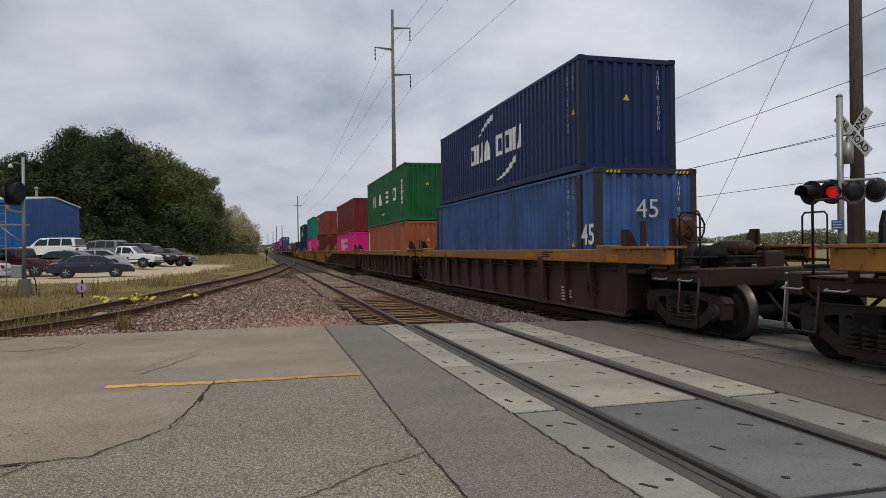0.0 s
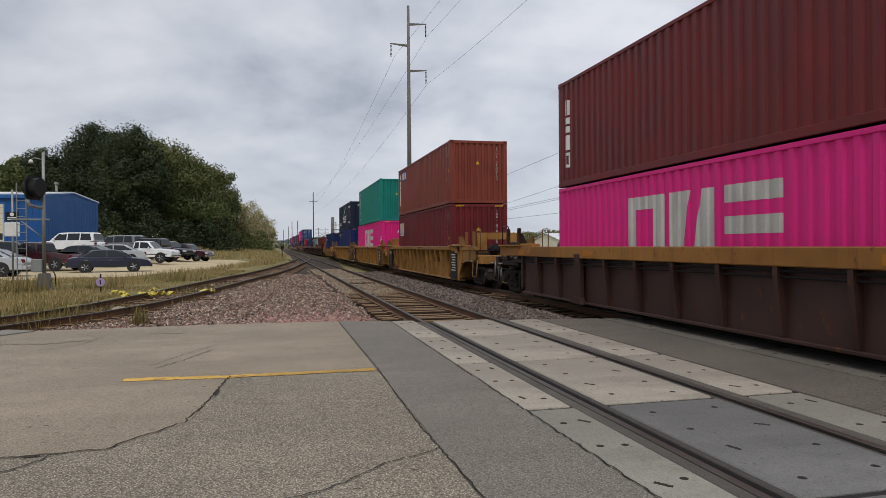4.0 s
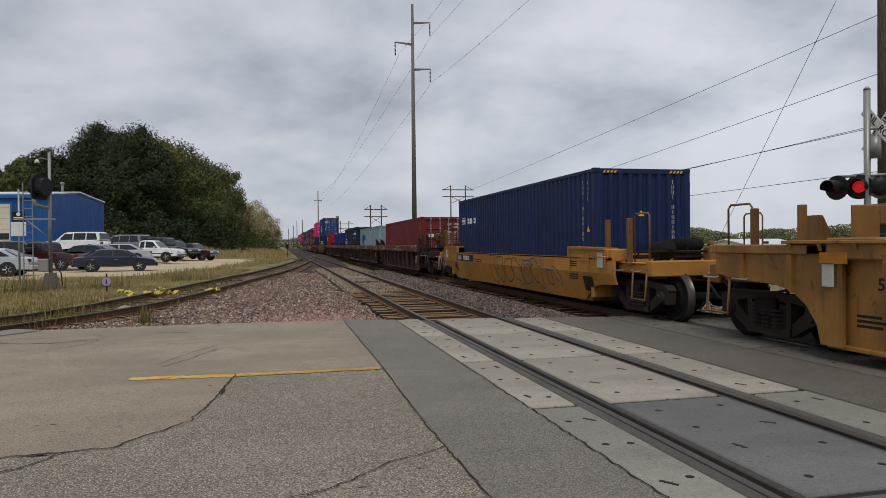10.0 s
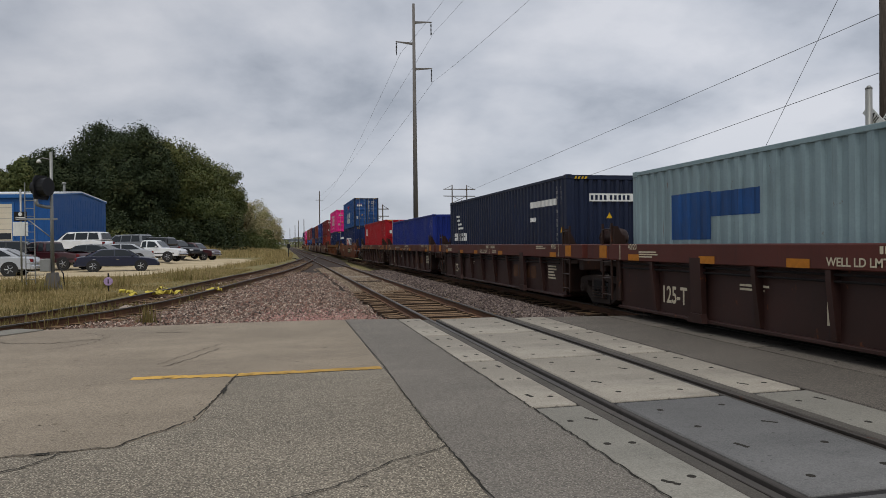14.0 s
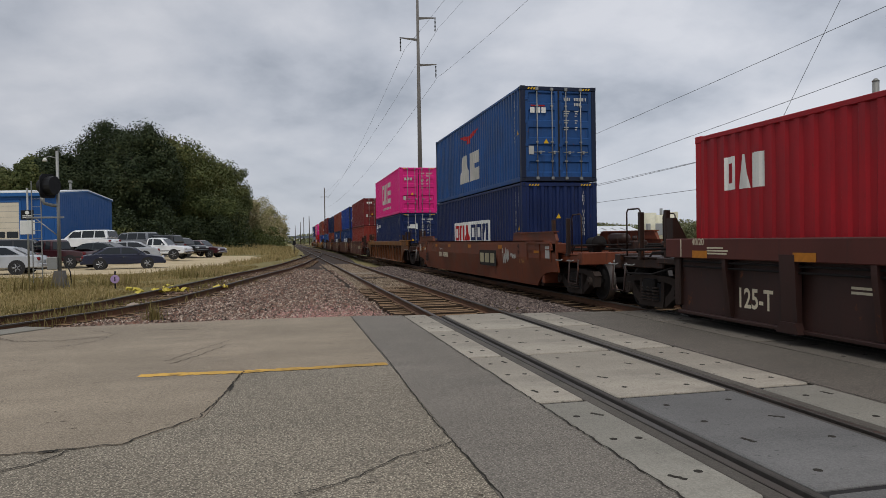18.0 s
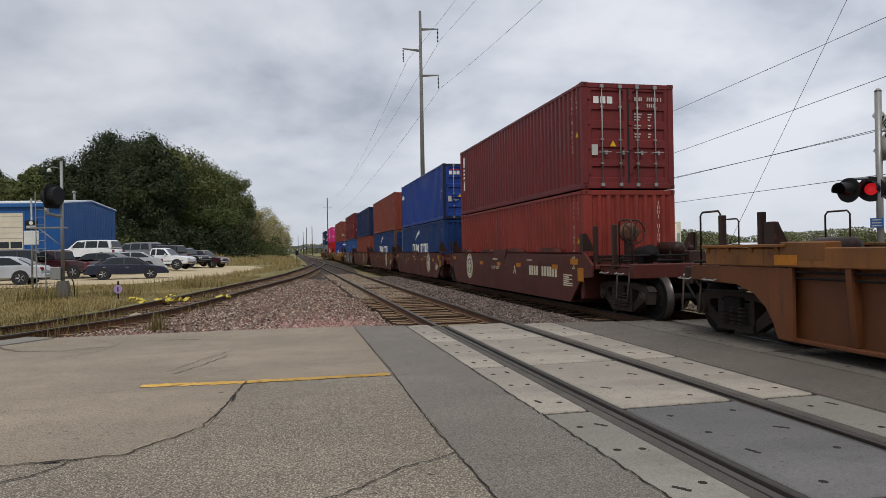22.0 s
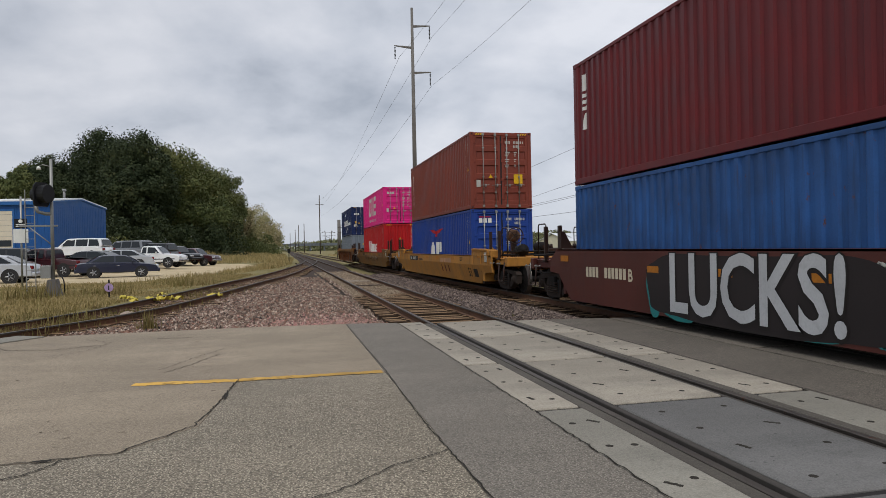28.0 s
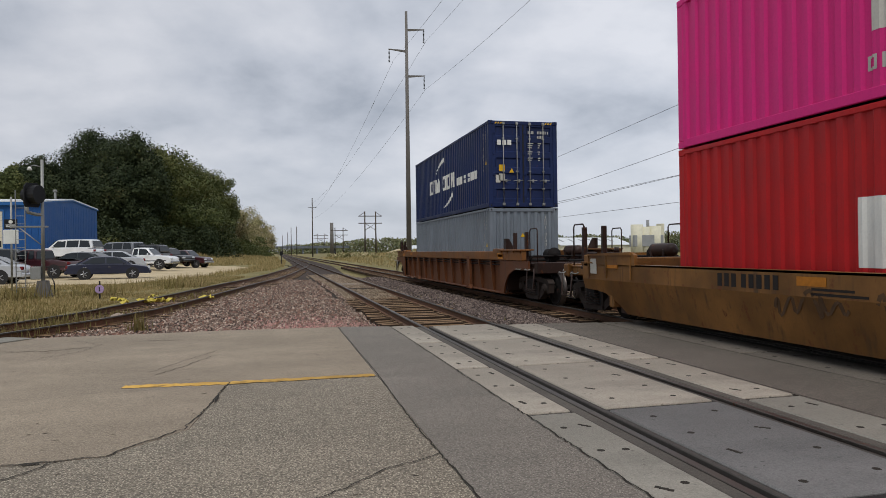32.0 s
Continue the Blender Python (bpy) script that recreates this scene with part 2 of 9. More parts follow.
STONES_GREY = stones("grey_ballast_stone", [lin(116, 102, 96), lin(72, 62, 60), lin(150, 134, 124), lin(90, 76, 70), lin(48, 42, 41)])
STONES_SAND = stones("pale_sandy_ballast", [lin(164, 146, 124), lin(118, 101, 85), lin(186, 168, 144), lin(92, 78, 66), lin(148, 130, 108)])
SOIL = soil("grassy_soil", lin(138, 126, 84), lin(116, 110, 68), 0.25, 9)
GRAVEL_LOT = soil("sandy_gravel_lot", lin(204, 186, 152), lin(184, 166, 132), 0.3, 14, 0.25)
GRASS = leaves("dry_grass", [lin(172, 150, 106), lin(126, 114, 66), lin(176, 156, 112), lin(108, 102, 56), lin(150, 122, 82)])
WEED = leaves("weed_stems", [lin(132, 108, 72), lin(114, 106, 60), lin(156, 132, 96)])
LEAF_DARK = leaves("dark_summer_leaves", [lin(32, 41, 28), lin(41, 52, 32), lin(52, 62, 37), lin(64, 71, 42), lin(86, 80, 48)])
LEAF_MID = leaves("green_leaves", [lin(56, 66, 38), lin(74, 84, 46), lin(94, 97, 54), lin(122, 112, 68)])
# haze of the distance is mixed into these leaf colours
LEAF_HAZE = leaves("hazy_green_leaves", [lin(84, 92, 66), lin(104, 110, 78), lin(122, 122, 88), lin(140, 130, 98)])
LEAF_PALE = leaves("pale_autumn_leaves", [lin(150, 140, 104), lin(176, 162, 124), lin(128, 128, 84), lin(196, 182, 148)])
BARK = wood("tree_bark", lin(88, 76, 64))
YELLOW_LINE = paint("worn_yellow_road_paint", lin(204, 162, 82), 0.85, 0.8)
CRACK = plain("dirt_filled_crack", (0.03, 0.026, 0.02), 0.9)
WHITE = paint("white_marking_paint", lin(226, 226, 220), 0.6, 0.2)
WHITE_DULL = paint("weathered_white_paint", lin(190, 188, 180), 0.65, 0.3)
BLACK = plain("black_paint", (0.012, 0.012, 0.013), 0.5)
STEEL = paint("galvanised_steel", lin(150, 150, 146), 0.45, 0.25, 0.0, 0.5)
POLE_STEEL = paint("weathering_steel_pole", lin(112, 108, 104), 0.7, 0.3)
POLE_WOOD = wood("creosoted_pole_timber", lin(88, 79, 71), (10, 10, 1))
WIRE = plain("weathered_wire", (0.075, 0.075, 0.08), 0.6)
SOOT = paint("sooty_running_gear", lin(25, 21, 20), 0.85, 0.5, 0.12)
TRUCK = paint("grimy_brown_truck_castings", lin(52, 43, 38), 0.85, 0.5, 0.2)
WHEEL_RIM = plain("polished_wheel_tread", lin(88, 82, 78), 0.36, 0.8)
WHEEL_DARK = paint("dark_wheel_steel", lin(20, 17, 16), 0.92, 0.4, 0.2)
REFLECT = plain("orange_reflective_tape", lin(178, 112, 30), 0.5)
HAZARD_Y = plain("hazard_yellow", lin(222, 176, 30), 0.5)
RED_LAMP = plain("lit_red_lens", (0.75, 0.016, 0.022), 0.3, 0, 0.42)
DARK_LAMP = plain("unlit_red_lens", (0.05, 0.008, 0.008), 0.25)
BLUE_SIGN = plain("blue_sign_sheet", lin(58, 104, 168), 0.5)
PANE = glass("dark_window_glass")


def linked_paint(colour_name, colour, rust=0.1, wear=0.25):
    return paint(colour_name, lin(*colour), 0.48, wear, rust)


# ---- mesh helpers ----


def quad_box(bm, x0, x1, y0, y1, z0, z1):
    v = [bm.verts.new((x, y, z)) for x in (x0, x1) for y in (y0, y1) for z in (z0, z1)]
    for f in ((0, 1, 3, 2), (4, 6, 7, 5), (0, 4, 5, 1), (2, 3, 7, 6), (0, 2, 6, 4), (1, 5, 7, 3)):
        bm.faces.new([v[i] for i in f])


def bevel_box(bm, x0, x1, y0, y1, z0, z1, r=0.01):
    """A box with all twelve edges chamfered."""
    r = min(r, (x1 - x0) * 0.45, (y1 - y0) * 0.45, (z1 - z0) * 0.45)
    verts = {}
    for i, x in enumerate((x0, x1)):
        for j, y in enumerate((y0, y1)):
            for k, z in enumerate((z0, z1)):
                sx, sy, sz = (1, -1)[i] * r, (1, -1)[j] * r, (1, -1)[k] * r
                verts[i, j, k] = (bm.verts.new((x, y + sy, z + sz)), bm.verts.new((x + sx, y, z + sz)), bm.verts.new((x + sx, y + sy, z)))
    def face(*vs):
        bm.faces.new(vs)
    for s in (0, 1):
        q = [(0, 0), (0, 1), (1, 1), (1, 0)]
        face(*[verts[s, a, b][0] for a, b in q])
        face(*[verts[a, s, b][1] for a, b in q])
        face(*[verts[a, b, s][2] for a, b in q])
    for a in (0, 1):
        for b in (0, 1):
            face(verts[0, a, b][1], verts[1, a, b][1], verts[1, a, b][2], verts[0, a, b][2])
            face(verts[a, 0, b][0], verts[a, 1, b][0], verts[a, 1, b][2], verts[a, 0, b][2])
            face(verts[a, b, 0][0], verts[a, b, 1][0], verts[a, b, 1][1], verts[a, b, 0][1])
            for c in (0, 1):
                face(*verts[a, b, c])


def rod(bm, p0, p1, r0, r1=None, seg=8, caps=True):
    p0, p1 = Vector(p0), Vector(p1)
    r1 = r0 if r1 is None else r1
    q = (p1 - p0).to_track_quat("Z", "Y").to_matrix()
    rings = []
    for p, r in ((p0, r0), (p1, r1)):
        rings.append([bm.verts.new(p + q @ Vector((r * math.cos(2 * math.pi * k / seg), r * math.sin(2 * math.pi * k / seg), 0))) for k in range(seg)])
    for k in range(seg):
        f = bm.faces.new((rings[0][k], rings[0][(k + 1) % seg], rings[1][(k + 1) % seg], rings[1][k]))
        f.smooth = seg > 6
    if caps:
        bm.faces.new(rings[0][::-1]); bm.faces.new(rings[1])


def tube(bm, pts, r, seg=6):
    """One continuous bent bar through the points."""
    pts = [Vector(p) for p in pts]
    rings, up = [], None
    for k, p in enumerate(pts):
        d = (pts[min(len(pts) - 1, k + 1)] - pts[max(0, k - 1)]).normalized()
        if up is None:
            up = d.orthogonal().normalized()
        up = (up - d * up.dot(d)).normalized()
        side = d.cross(up)
        rings.append([bm.verts.new(p + up * r * math.cos(2 * math.pi * j / seg) + side * r * math.sin(2 * math.pi * j / seg)) for j in range(seg)])
    for a, b in zip(rings, rings[1:]):
        for j in range(seg):
            bm.faces.new((a[j], a[(j + 1) % seg], b[(j + 1) % seg], b[j])).smooth = True
    bm.faces.new(rings[0][::-1])
    bm.faces.new(rings[-1])


def prism(bm, pts, axis, a, b):
    """Extrudes a closed outline of (u, v) along an axis from a to b."""
    def at(u, v, w):
        return {"x": (w, u, v), "y": (u, w, v), "z": (u, v, w)}[axis]
    lo = [bm.verts.new(at(u, v, a)) for u, v in pts]
    hi = [bm.verts.new(at(u, v, b)) for u, v in pts]
    n = len(pts)
    for k in range(n):
        bm.faces.new((lo[k], lo[(k + 1) % n], hi[(k + 1) % n], hi[k]))
    bm.faces.new(lo[::-1]); bm.faces.new(hi)


def lathe(bm, profile, axis="x", seg=24):
    """Turns a (along, radius) outline round an axis through the origin."""
    rings = []
    for a, r in profile:
        ring = []
        for k in range(seg):
            c, s = math.cos(2 * math.pi * k / seg) * r, math.sin(2 * math.pi * k / seg) * r
            ring.append(bm.verts.new({"x": (a, c, s), "y": (c, a, s), "z": (c, s, a)}[axis]))
        rings.append(ring)
    for p, q in zip(rings, rings[1:]):
        for k in range(seg):
            bm.faces.new((p[k], p[(k + 1) % seg], q[(k + 1) % seg], q[k])).smooth = True
    bm.faces.new(rings[0][::-1]); bm.faces.new(rings[-1])


def meshed(bm, name="part"):
    bmesh.ops.recalc_face_normals(bm, faces=bm.faces)
    me = bpy.data.meshes.new(name)
    bm.to_mesh(me)
    bm.free()
    me.materials.append(None)
    return me


def made(build, *args, **kw):
    bm = bmesh.new()
    build(bm, *args, **kw)
    return meshed(bm)


def part(name, shape, material, parent=None, label="", m=None):
    """Links a bmesh or a shared mesh as ONE object with its own material."""
    me = meshed(shape, name) if isinstance(shape, bmesh.types.BMesh) else shape
    ob = new(name, me)
    if parent is not None:
        ob.parent = parent
    if m is not None:
        ob.matrix_basis = m
    ob.material_slots[0].link = "OBJECT"
    ob.material_slots[0].material = material
    if label:
        ob["label"] = label
    return ob


def thing(name, label, category, group="", kind="", m=None):
    e = tagged(new(name), label, category, group, kind)
    e.empty_display_size = 0.3
    if m is not None:
        e.matrix_basis = m
    return e


TEXTS = {}


def lettering(body, size, bold=0.0):
    """Flat letters as a mesh in the xy plane, centred."""
    key = (body, size, bold)
    if key not in TEXTS:
        c = bpy.data.curves.new("letters", "FONT")
        c.body, c.size, c.align_x, c.align_y, c.offset = body, size, "CENTER", "CENTER", bold
        c.resolution_u = 3
        ob = bpy.data.objects.new("letters", c)
        scene.collection.objects.link(ob)
        bpy.context.view_layer.update()
        me = bpy.data.meshes.new_from_object(ob)
        bpy.data.objects.remove(ob)
        me.materials.clear()
        me.materials.append(None)
        TEXTS[key] = me
    return TEXTS[key]

# ---- train: containers ----
HALF = 1.219
SHARED = {}


def shared(key, build, *args):
    if key not in SHARED:
        SHARED[key] = made(build, *args)
    return SHARED[key]


PITCH = 0.278


def side_x(y):
    """Depth of the corrugated side at y metres from the near end (the visible side faces -x)."""
    k = (y % PITCH) / PITCH
    for a, b, d0, d1 in ((0, 0.36, 0.010, 0.010), (0.36, 0.5, 0.010, 0.046), (0.5, 0.86, 0.046, 0.046), (0.86, 1.001, 0.046, 0.010)):
        if k < b:
            return -HALF + d0 + (d1 - d0) * (k - a) / (b - a)
    return -HALF + 0.01


def side_breaks(y0, y1):
    out, k = [y0], int(y0 / PITCH)
    while k * PITCH < y1:
        for q in (0, 0.36, 0.5, 0.86):
            y = (k + q) * PITCH
            if y0 + 1e-4 < y < y1 - 1e-4:
                out.append(y)
        k += 1
    return out + [y1]


def build_side(bm, length, height):
    ys = side_breaks(0.15, length - 0.15)
    lo = [bm.verts.new((side_x(y), y, 0.14)) for y in ys]
    hi = [bm.verts.new((side_x(y), y, height - 0.07)) for y in ys]
    for k in range(len(ys) - 1):
        bm.faces.new((lo[k], lo[k + 1], hi[k + 1], hi[k]))


def build_end(bm, height):
    xs, x, n = [], -1.08, 0
    while x < 1.08:
        for q, d in ((0, 0.012), (0.085, 0.012), (0.125, 0.062), (0.205, 0.062)):
            if x + q < 1.08:
                xs.append((x + q, d))
        x += 0.245
    xs.append((1.08, 0.012))
    lo = [bm.verts.new((a, d, 0.14)) for a, d in xs]
    hi = [bm.verts.new((a, d, height - 0.1)) for a, d in xs]
    for k in range(len(xs) - 1):
        bm.faces.new((lo[k], lo[k + 1], hi[k + 1], hi[k]))


def build_post(bm, height):
    bevel_box(bm, -HALF, -HALF + 0.15, 0.0, 0.16, 0.118, height - 0.118, 0.012)


def build_casting(bm):
    bevel_box(bm, -HALF - 0.004, -HALF + 0.158, -0.004, 0.174, 0.0, 0.118, 0.01)


def build_slot(bm):
    bevel_box(bm, -HALF - 0.007, -HALF + 0.02, 0.06, 0.115, 0.028, 0.09, 0.004)
    bevel_box(bm, -HALF + 0.05, -HALF + 0.105, -0.007, 0.02, 0.028, 0.09, 0.004)


def build_rail(bm, length, z0, z1):
    bevel_box(bm, -HALF, -HALF + 0.06, 0.16, length - 0.16, z0, z1, 0.008)


def build_cross(bm, z0, z1):
    bevel_box(bm, -1.07, 1.07, 0.004, 0.11, z0, z1, 0.01)


def build_roof(bm, length, height):
    y = 0.1
    ys = []
    while y < length - 0.1:
        ys += [(y, 0.0), (y + 0.1, 0.0), (y + 0.12, 0.02), (y + 0.19, 0.02)]
        y += 0.21
    ys.append((length - 0.1, 0.0))
    a = [bm.verts.new((-HALF + 0.03, q, height - 0.03 + d)) for q, d in ys]
    b = [bm.verts.new((HALF - 0.03, q, height - 0.03 + d)) for q, d in ys]
    for k in range(len(ys) - 1):
        bm.faces.new((a[k], a[k + 1], b[k + 1], b[k]))


def build_floor(bm, length):
    quad_box(bm, -HALF + 0.06, HALF - 0.06, 0.12, length - 0.12, 0.1, 0.15)


def build_door(bm, height):
    """One leaf, from its hinge edge: flat skin with pressed horizontal recesses."""
    z0, z1, w = 0.15, height - 0.13, 1.045
    n = 5
    step = (z1 - z0) / n
    cols = (0.0, 0.09, 0.12, w - 0.12, w - 0.09, w)
    def depth(i, inner):
        return 0.058 if inner and 2 <= i <= 3 else 0.02
    zs = []
    for k in range(n):
        a = z0 + k * step
        zs += [(a, False), (a + step * 0.24, False), (a + step * 0.30, True), (a + step * 0.82, True), (a + step * 0.88, False)]
    zs.append((z1, False))
    grid = [[bm.verts.new((x, depth(i, inn), z)) for i, x in enumerate(cols)] for z, inn in zs]
    for r0, r1 in zip(grid, grid[1:]):
        for i in range(len(cols) - 1):
            bm.faces.new((r0[i], r0[i + 1], r1[i + 1], r1[i]))
    # hinges
    for k in range(4):
        z = z0 + 0.25 + k * (z1 - z0 - 0.5) / 3
        bevel_box(bm, -0.02, 0.07, -0.004, 0.02, z - 0.05, z + 0.05, 0.006)


def build_lock_rod(bm, height):
    rod(bm, (0, -0.022, 0.08), (0, -0.022, height - 0.05), 0.017, seg=8)
    for z in (0.1, height - 0.1):
        bevel_box(bm, -0.045, 0.045, -0.05, 0.012, z - 0.045, z + 0.045, 0.008)
    for z in (0.62, 1.2, height - 0.6):
        bevel_box(bm, -0.04, 0.04, -0.036, 0.02, z - 0.022, z + 0.022, 0.006)


def build_handle(bm):
    tube(bm, [(0, -0.045, 0), (0.30, -0.052, 0.015), (0.34, -0.05, 0.015)], 0.013)
    bevel_box(bm, 0.17, 0.23, -0.055, 0.02, -0.05, 0.05, 0.006)


def decal(rects, near_side=True):
    """Painted blocks that follow the corrugation; rects of (y0, y1, z0, z1)."""
    bm = bmesh.new()
    for y0, y1, z0, z1 in rects:
        ys = side_breaks(min(y0, y1), max(y0, y1))
        lo = [bm.verts.new((side_x(y) - 0.004, y, z0)) for y in ys]
        hi = [bm.verts.new((side_x(y) - 0.004, y, z1)) for y in ys]
        for k in range(len(ys) - 1):
            bm.faces.new((lo[k], lo[k + 1], hi[k + 1], hi[k]))
    return bm


def marks(left, z0, high, kinds, w=0.75, gap=0.16):
    """Plain blocks that stand for a painted mark; left is the far (reading) end, y falls along it.
    b: solid, h: split by a level slot, v: split by an upright slot."""
    out, y, s = [], left, high * 0.16
    for k in kinds:
        ww = w * high
        a, b = y - ww, y
        if k == "h":
            out += [(a, b, z0, z0 + (high - s) / 2), (a, b, z0 + (high + s) / 2, z0 + high)]
        elif k == "v":
            out += [(a, a + (ww - s) / 2, z0, z0 + high), (a + (ww + s) / 2, b, z0, z0 + high)]
        elif k == " ":
            ww *= 0.5
        else:
            out.append((a, b, z0, z0 + high))
        y -= ww + gap * high
    return out


def clipped(poly, k, sign):
    """The part of a convex (y, z) outline on one side of y = k."""
    out = []
    for (y0, z0), (y1, z1) in zip(poly, poly[1:] + poly[:1]):
        a, b = sign * (y0 - k), sign * (y1 - k)
        if a >= 0:
            out.append((y0, z0))
        if a * b < 0:
            f = a / (a - b)
            out.append((y0 + (y1 - y0) * f, z0 + (z1 - z0) * f))
    return out


def shape_decal(polys, lift=0.004):
    """Painted convex shapes of (y, z) that follow the corrugation."""
    bm = bmesh.new()
    for poly in polys:
        ys = side_breaks(min(p[0] for p in poly), max(p[0] for p in poly))
        for a, b in zip(ys, ys[1:]):
            piece = clipped(clipped(poly, a, 1), b, -1)
            if len(piece) > 2:
                bm.faces.new([bm.verts.new((side_x(y) - lift, y, z)) for y, z in piece])
    return bm


def bar(u0, u1, v0, v1):
    return [(u0, v0), (u1, v0), (u1, v1), (u0, v1)]


# plain figures in a unit square: o frame, s slashed, e three bars, a wedge, b block, h and v split blocks
FIGURES = {
    "o": [bar(0, 0.26, 0, 1), bar(0.74, 1, 0, 1), bar(0.26, 0.74, 0, 0.2), bar(0.26, 0.74, 0.8, 1)],
    "s": [[(0, 0), (0.3, 0), (0.46, 1), (0, 1)], [(0.54, 0), (1, 0), (1, 1), (0.7, 1)]],
    "e": [bar(0, 1, 0, 0.22), bar(0, 1, 0.39, 0.61), bar(0, 1, 0.78, 1)],
    "a": [[(0, 0), (1, 0), (0.68, 1), (0.32, 1)]],
    "b": [bar(0, 1, 0, 1)],
    "h": [bar(0, 1, 0, 0.42), bar(0, 1, 0.58, 1)],
    "v": [bar(0, 0.4, 0, 1), bar(0.6, 1, 0, 1)],
}


def figure(kind, y0, y1, z0, z1):
    return [[(y0 + (y1 - y0) * u, z0 + (z1 - z0) * v) for u, v in poly] for poly in FIGURES[kind]]


def figures(c, kinds, y0, y1, z0, z1, material=None, gap=0.16, lift=0.004, label=""):
    """A painted name kept as a row of plain figures between y0 (reading start) and y1."""
    units = sum(0.5 if k == " " else 1 for k in kinds) + gap * (len(kinds) - 1)
    step, y = (y1 - y0) / units, y0
    polys = []
    for k in kinds:
        if k != " ":
            f = figure(k, y, y + step, z0, z1)
            if len(kinds) > 8:
                polys += f
            else:
                part("painted_figure", shape_decal(f, lift), material or WHITE, c, label)
        y += step * ((0.5 if k == " " else 1) + gap)
    if polys:
        tagged(part("painted_line", shape_decal(polys, lift), material or WHITE, c, label), kind="stuff")


def swoosh(y0, z0, y1, z1, bow, width):
    """A tapering painted curve from (y0, z0) to (y1, z1)."""
    pts = []
    for k in range(11):
        t = k / 10
        pts.append((y0 + (y1 - y0) * t, z0 + (z1 - z0) * t + bow * 4 * t * (1 - t), width * (0.2 + 1.25 * t - 0.35 * t ** 6)))
    return [[(a[0], a[1] - a[2] / 2), (b[0], b[1] - b[2] / 2), (b[0], b[1] + b[2] / 2), (a[0], a[1] + a[2] / 2)] for a, b in zip(pts, pts[1:])]


def spread_wings(y0, y1, z0, z1):
    """Two plain painted wings that meet in the middle, and a tail below them."""
    m, h = (y0 + y1) / 2, z1 - z0
    def wing(y):
        return [(m, z0 + 0.25 * h), (m + (y - m) * 0.5, z0 + 0.55 * h), (y, z1), (m + (y - m) * 0.45, z0 + 0.95 * h), (m, z0 + 0.7 * h)]
    return [wing(y0), wing(y1), [(m - 0.28, z0), (m + 0.28, z0), (m + 0.1, z0 + 0.6 * h), (m - 0.1, z0 + 0.6 * h)]]


def column(c, kinds, y, half, z_top, z_low, material=None):
    """An upright painted name: plain figures one below the other."""
    step = (z_top - z_low) / len(kinds)
    for k, f in enumerate(kinds):
        part("painted_figure", shape_decal(figure(f, y + half, y - half, z_top - (k + 0.85) * step, z_top - k * step)), material or WHITE, c)


def code_column(y, z_top, n, size=0.085):
    """A vertical column of small bars: a registration that stays unread."""
    return [(y + q * size * 0.3 - size * 0.1, y + q * size * 0.3 + size * 0.1, z_top - k * size * 1.42 - size, z_top - k * size * 1.42) for k in range(n) if k not in (4,) for q in ((-1, 1) if k % 3 else (0,))]


def end_bars(rects):
    """Bars on the near end; rects of (x0, x1, z0, z1)."""
    bm = bmesh.new()
    for x0, x1, z0, z1 in rects:
        v = [bm.verts.new((x, 0.004, z)) for x, z in ((x0, z0), (x1, z0), (x1, z1), (x0, z1))]
        bm.faces.new(v)
    return bm


def triangle_sign(bm):
    v = [bm.verts.new(p) for p in ((-0.085, 0.0, 0), (0.085, 0.0, 0), (0, 0.0, 0.145))]
    bm.faces.new(v)


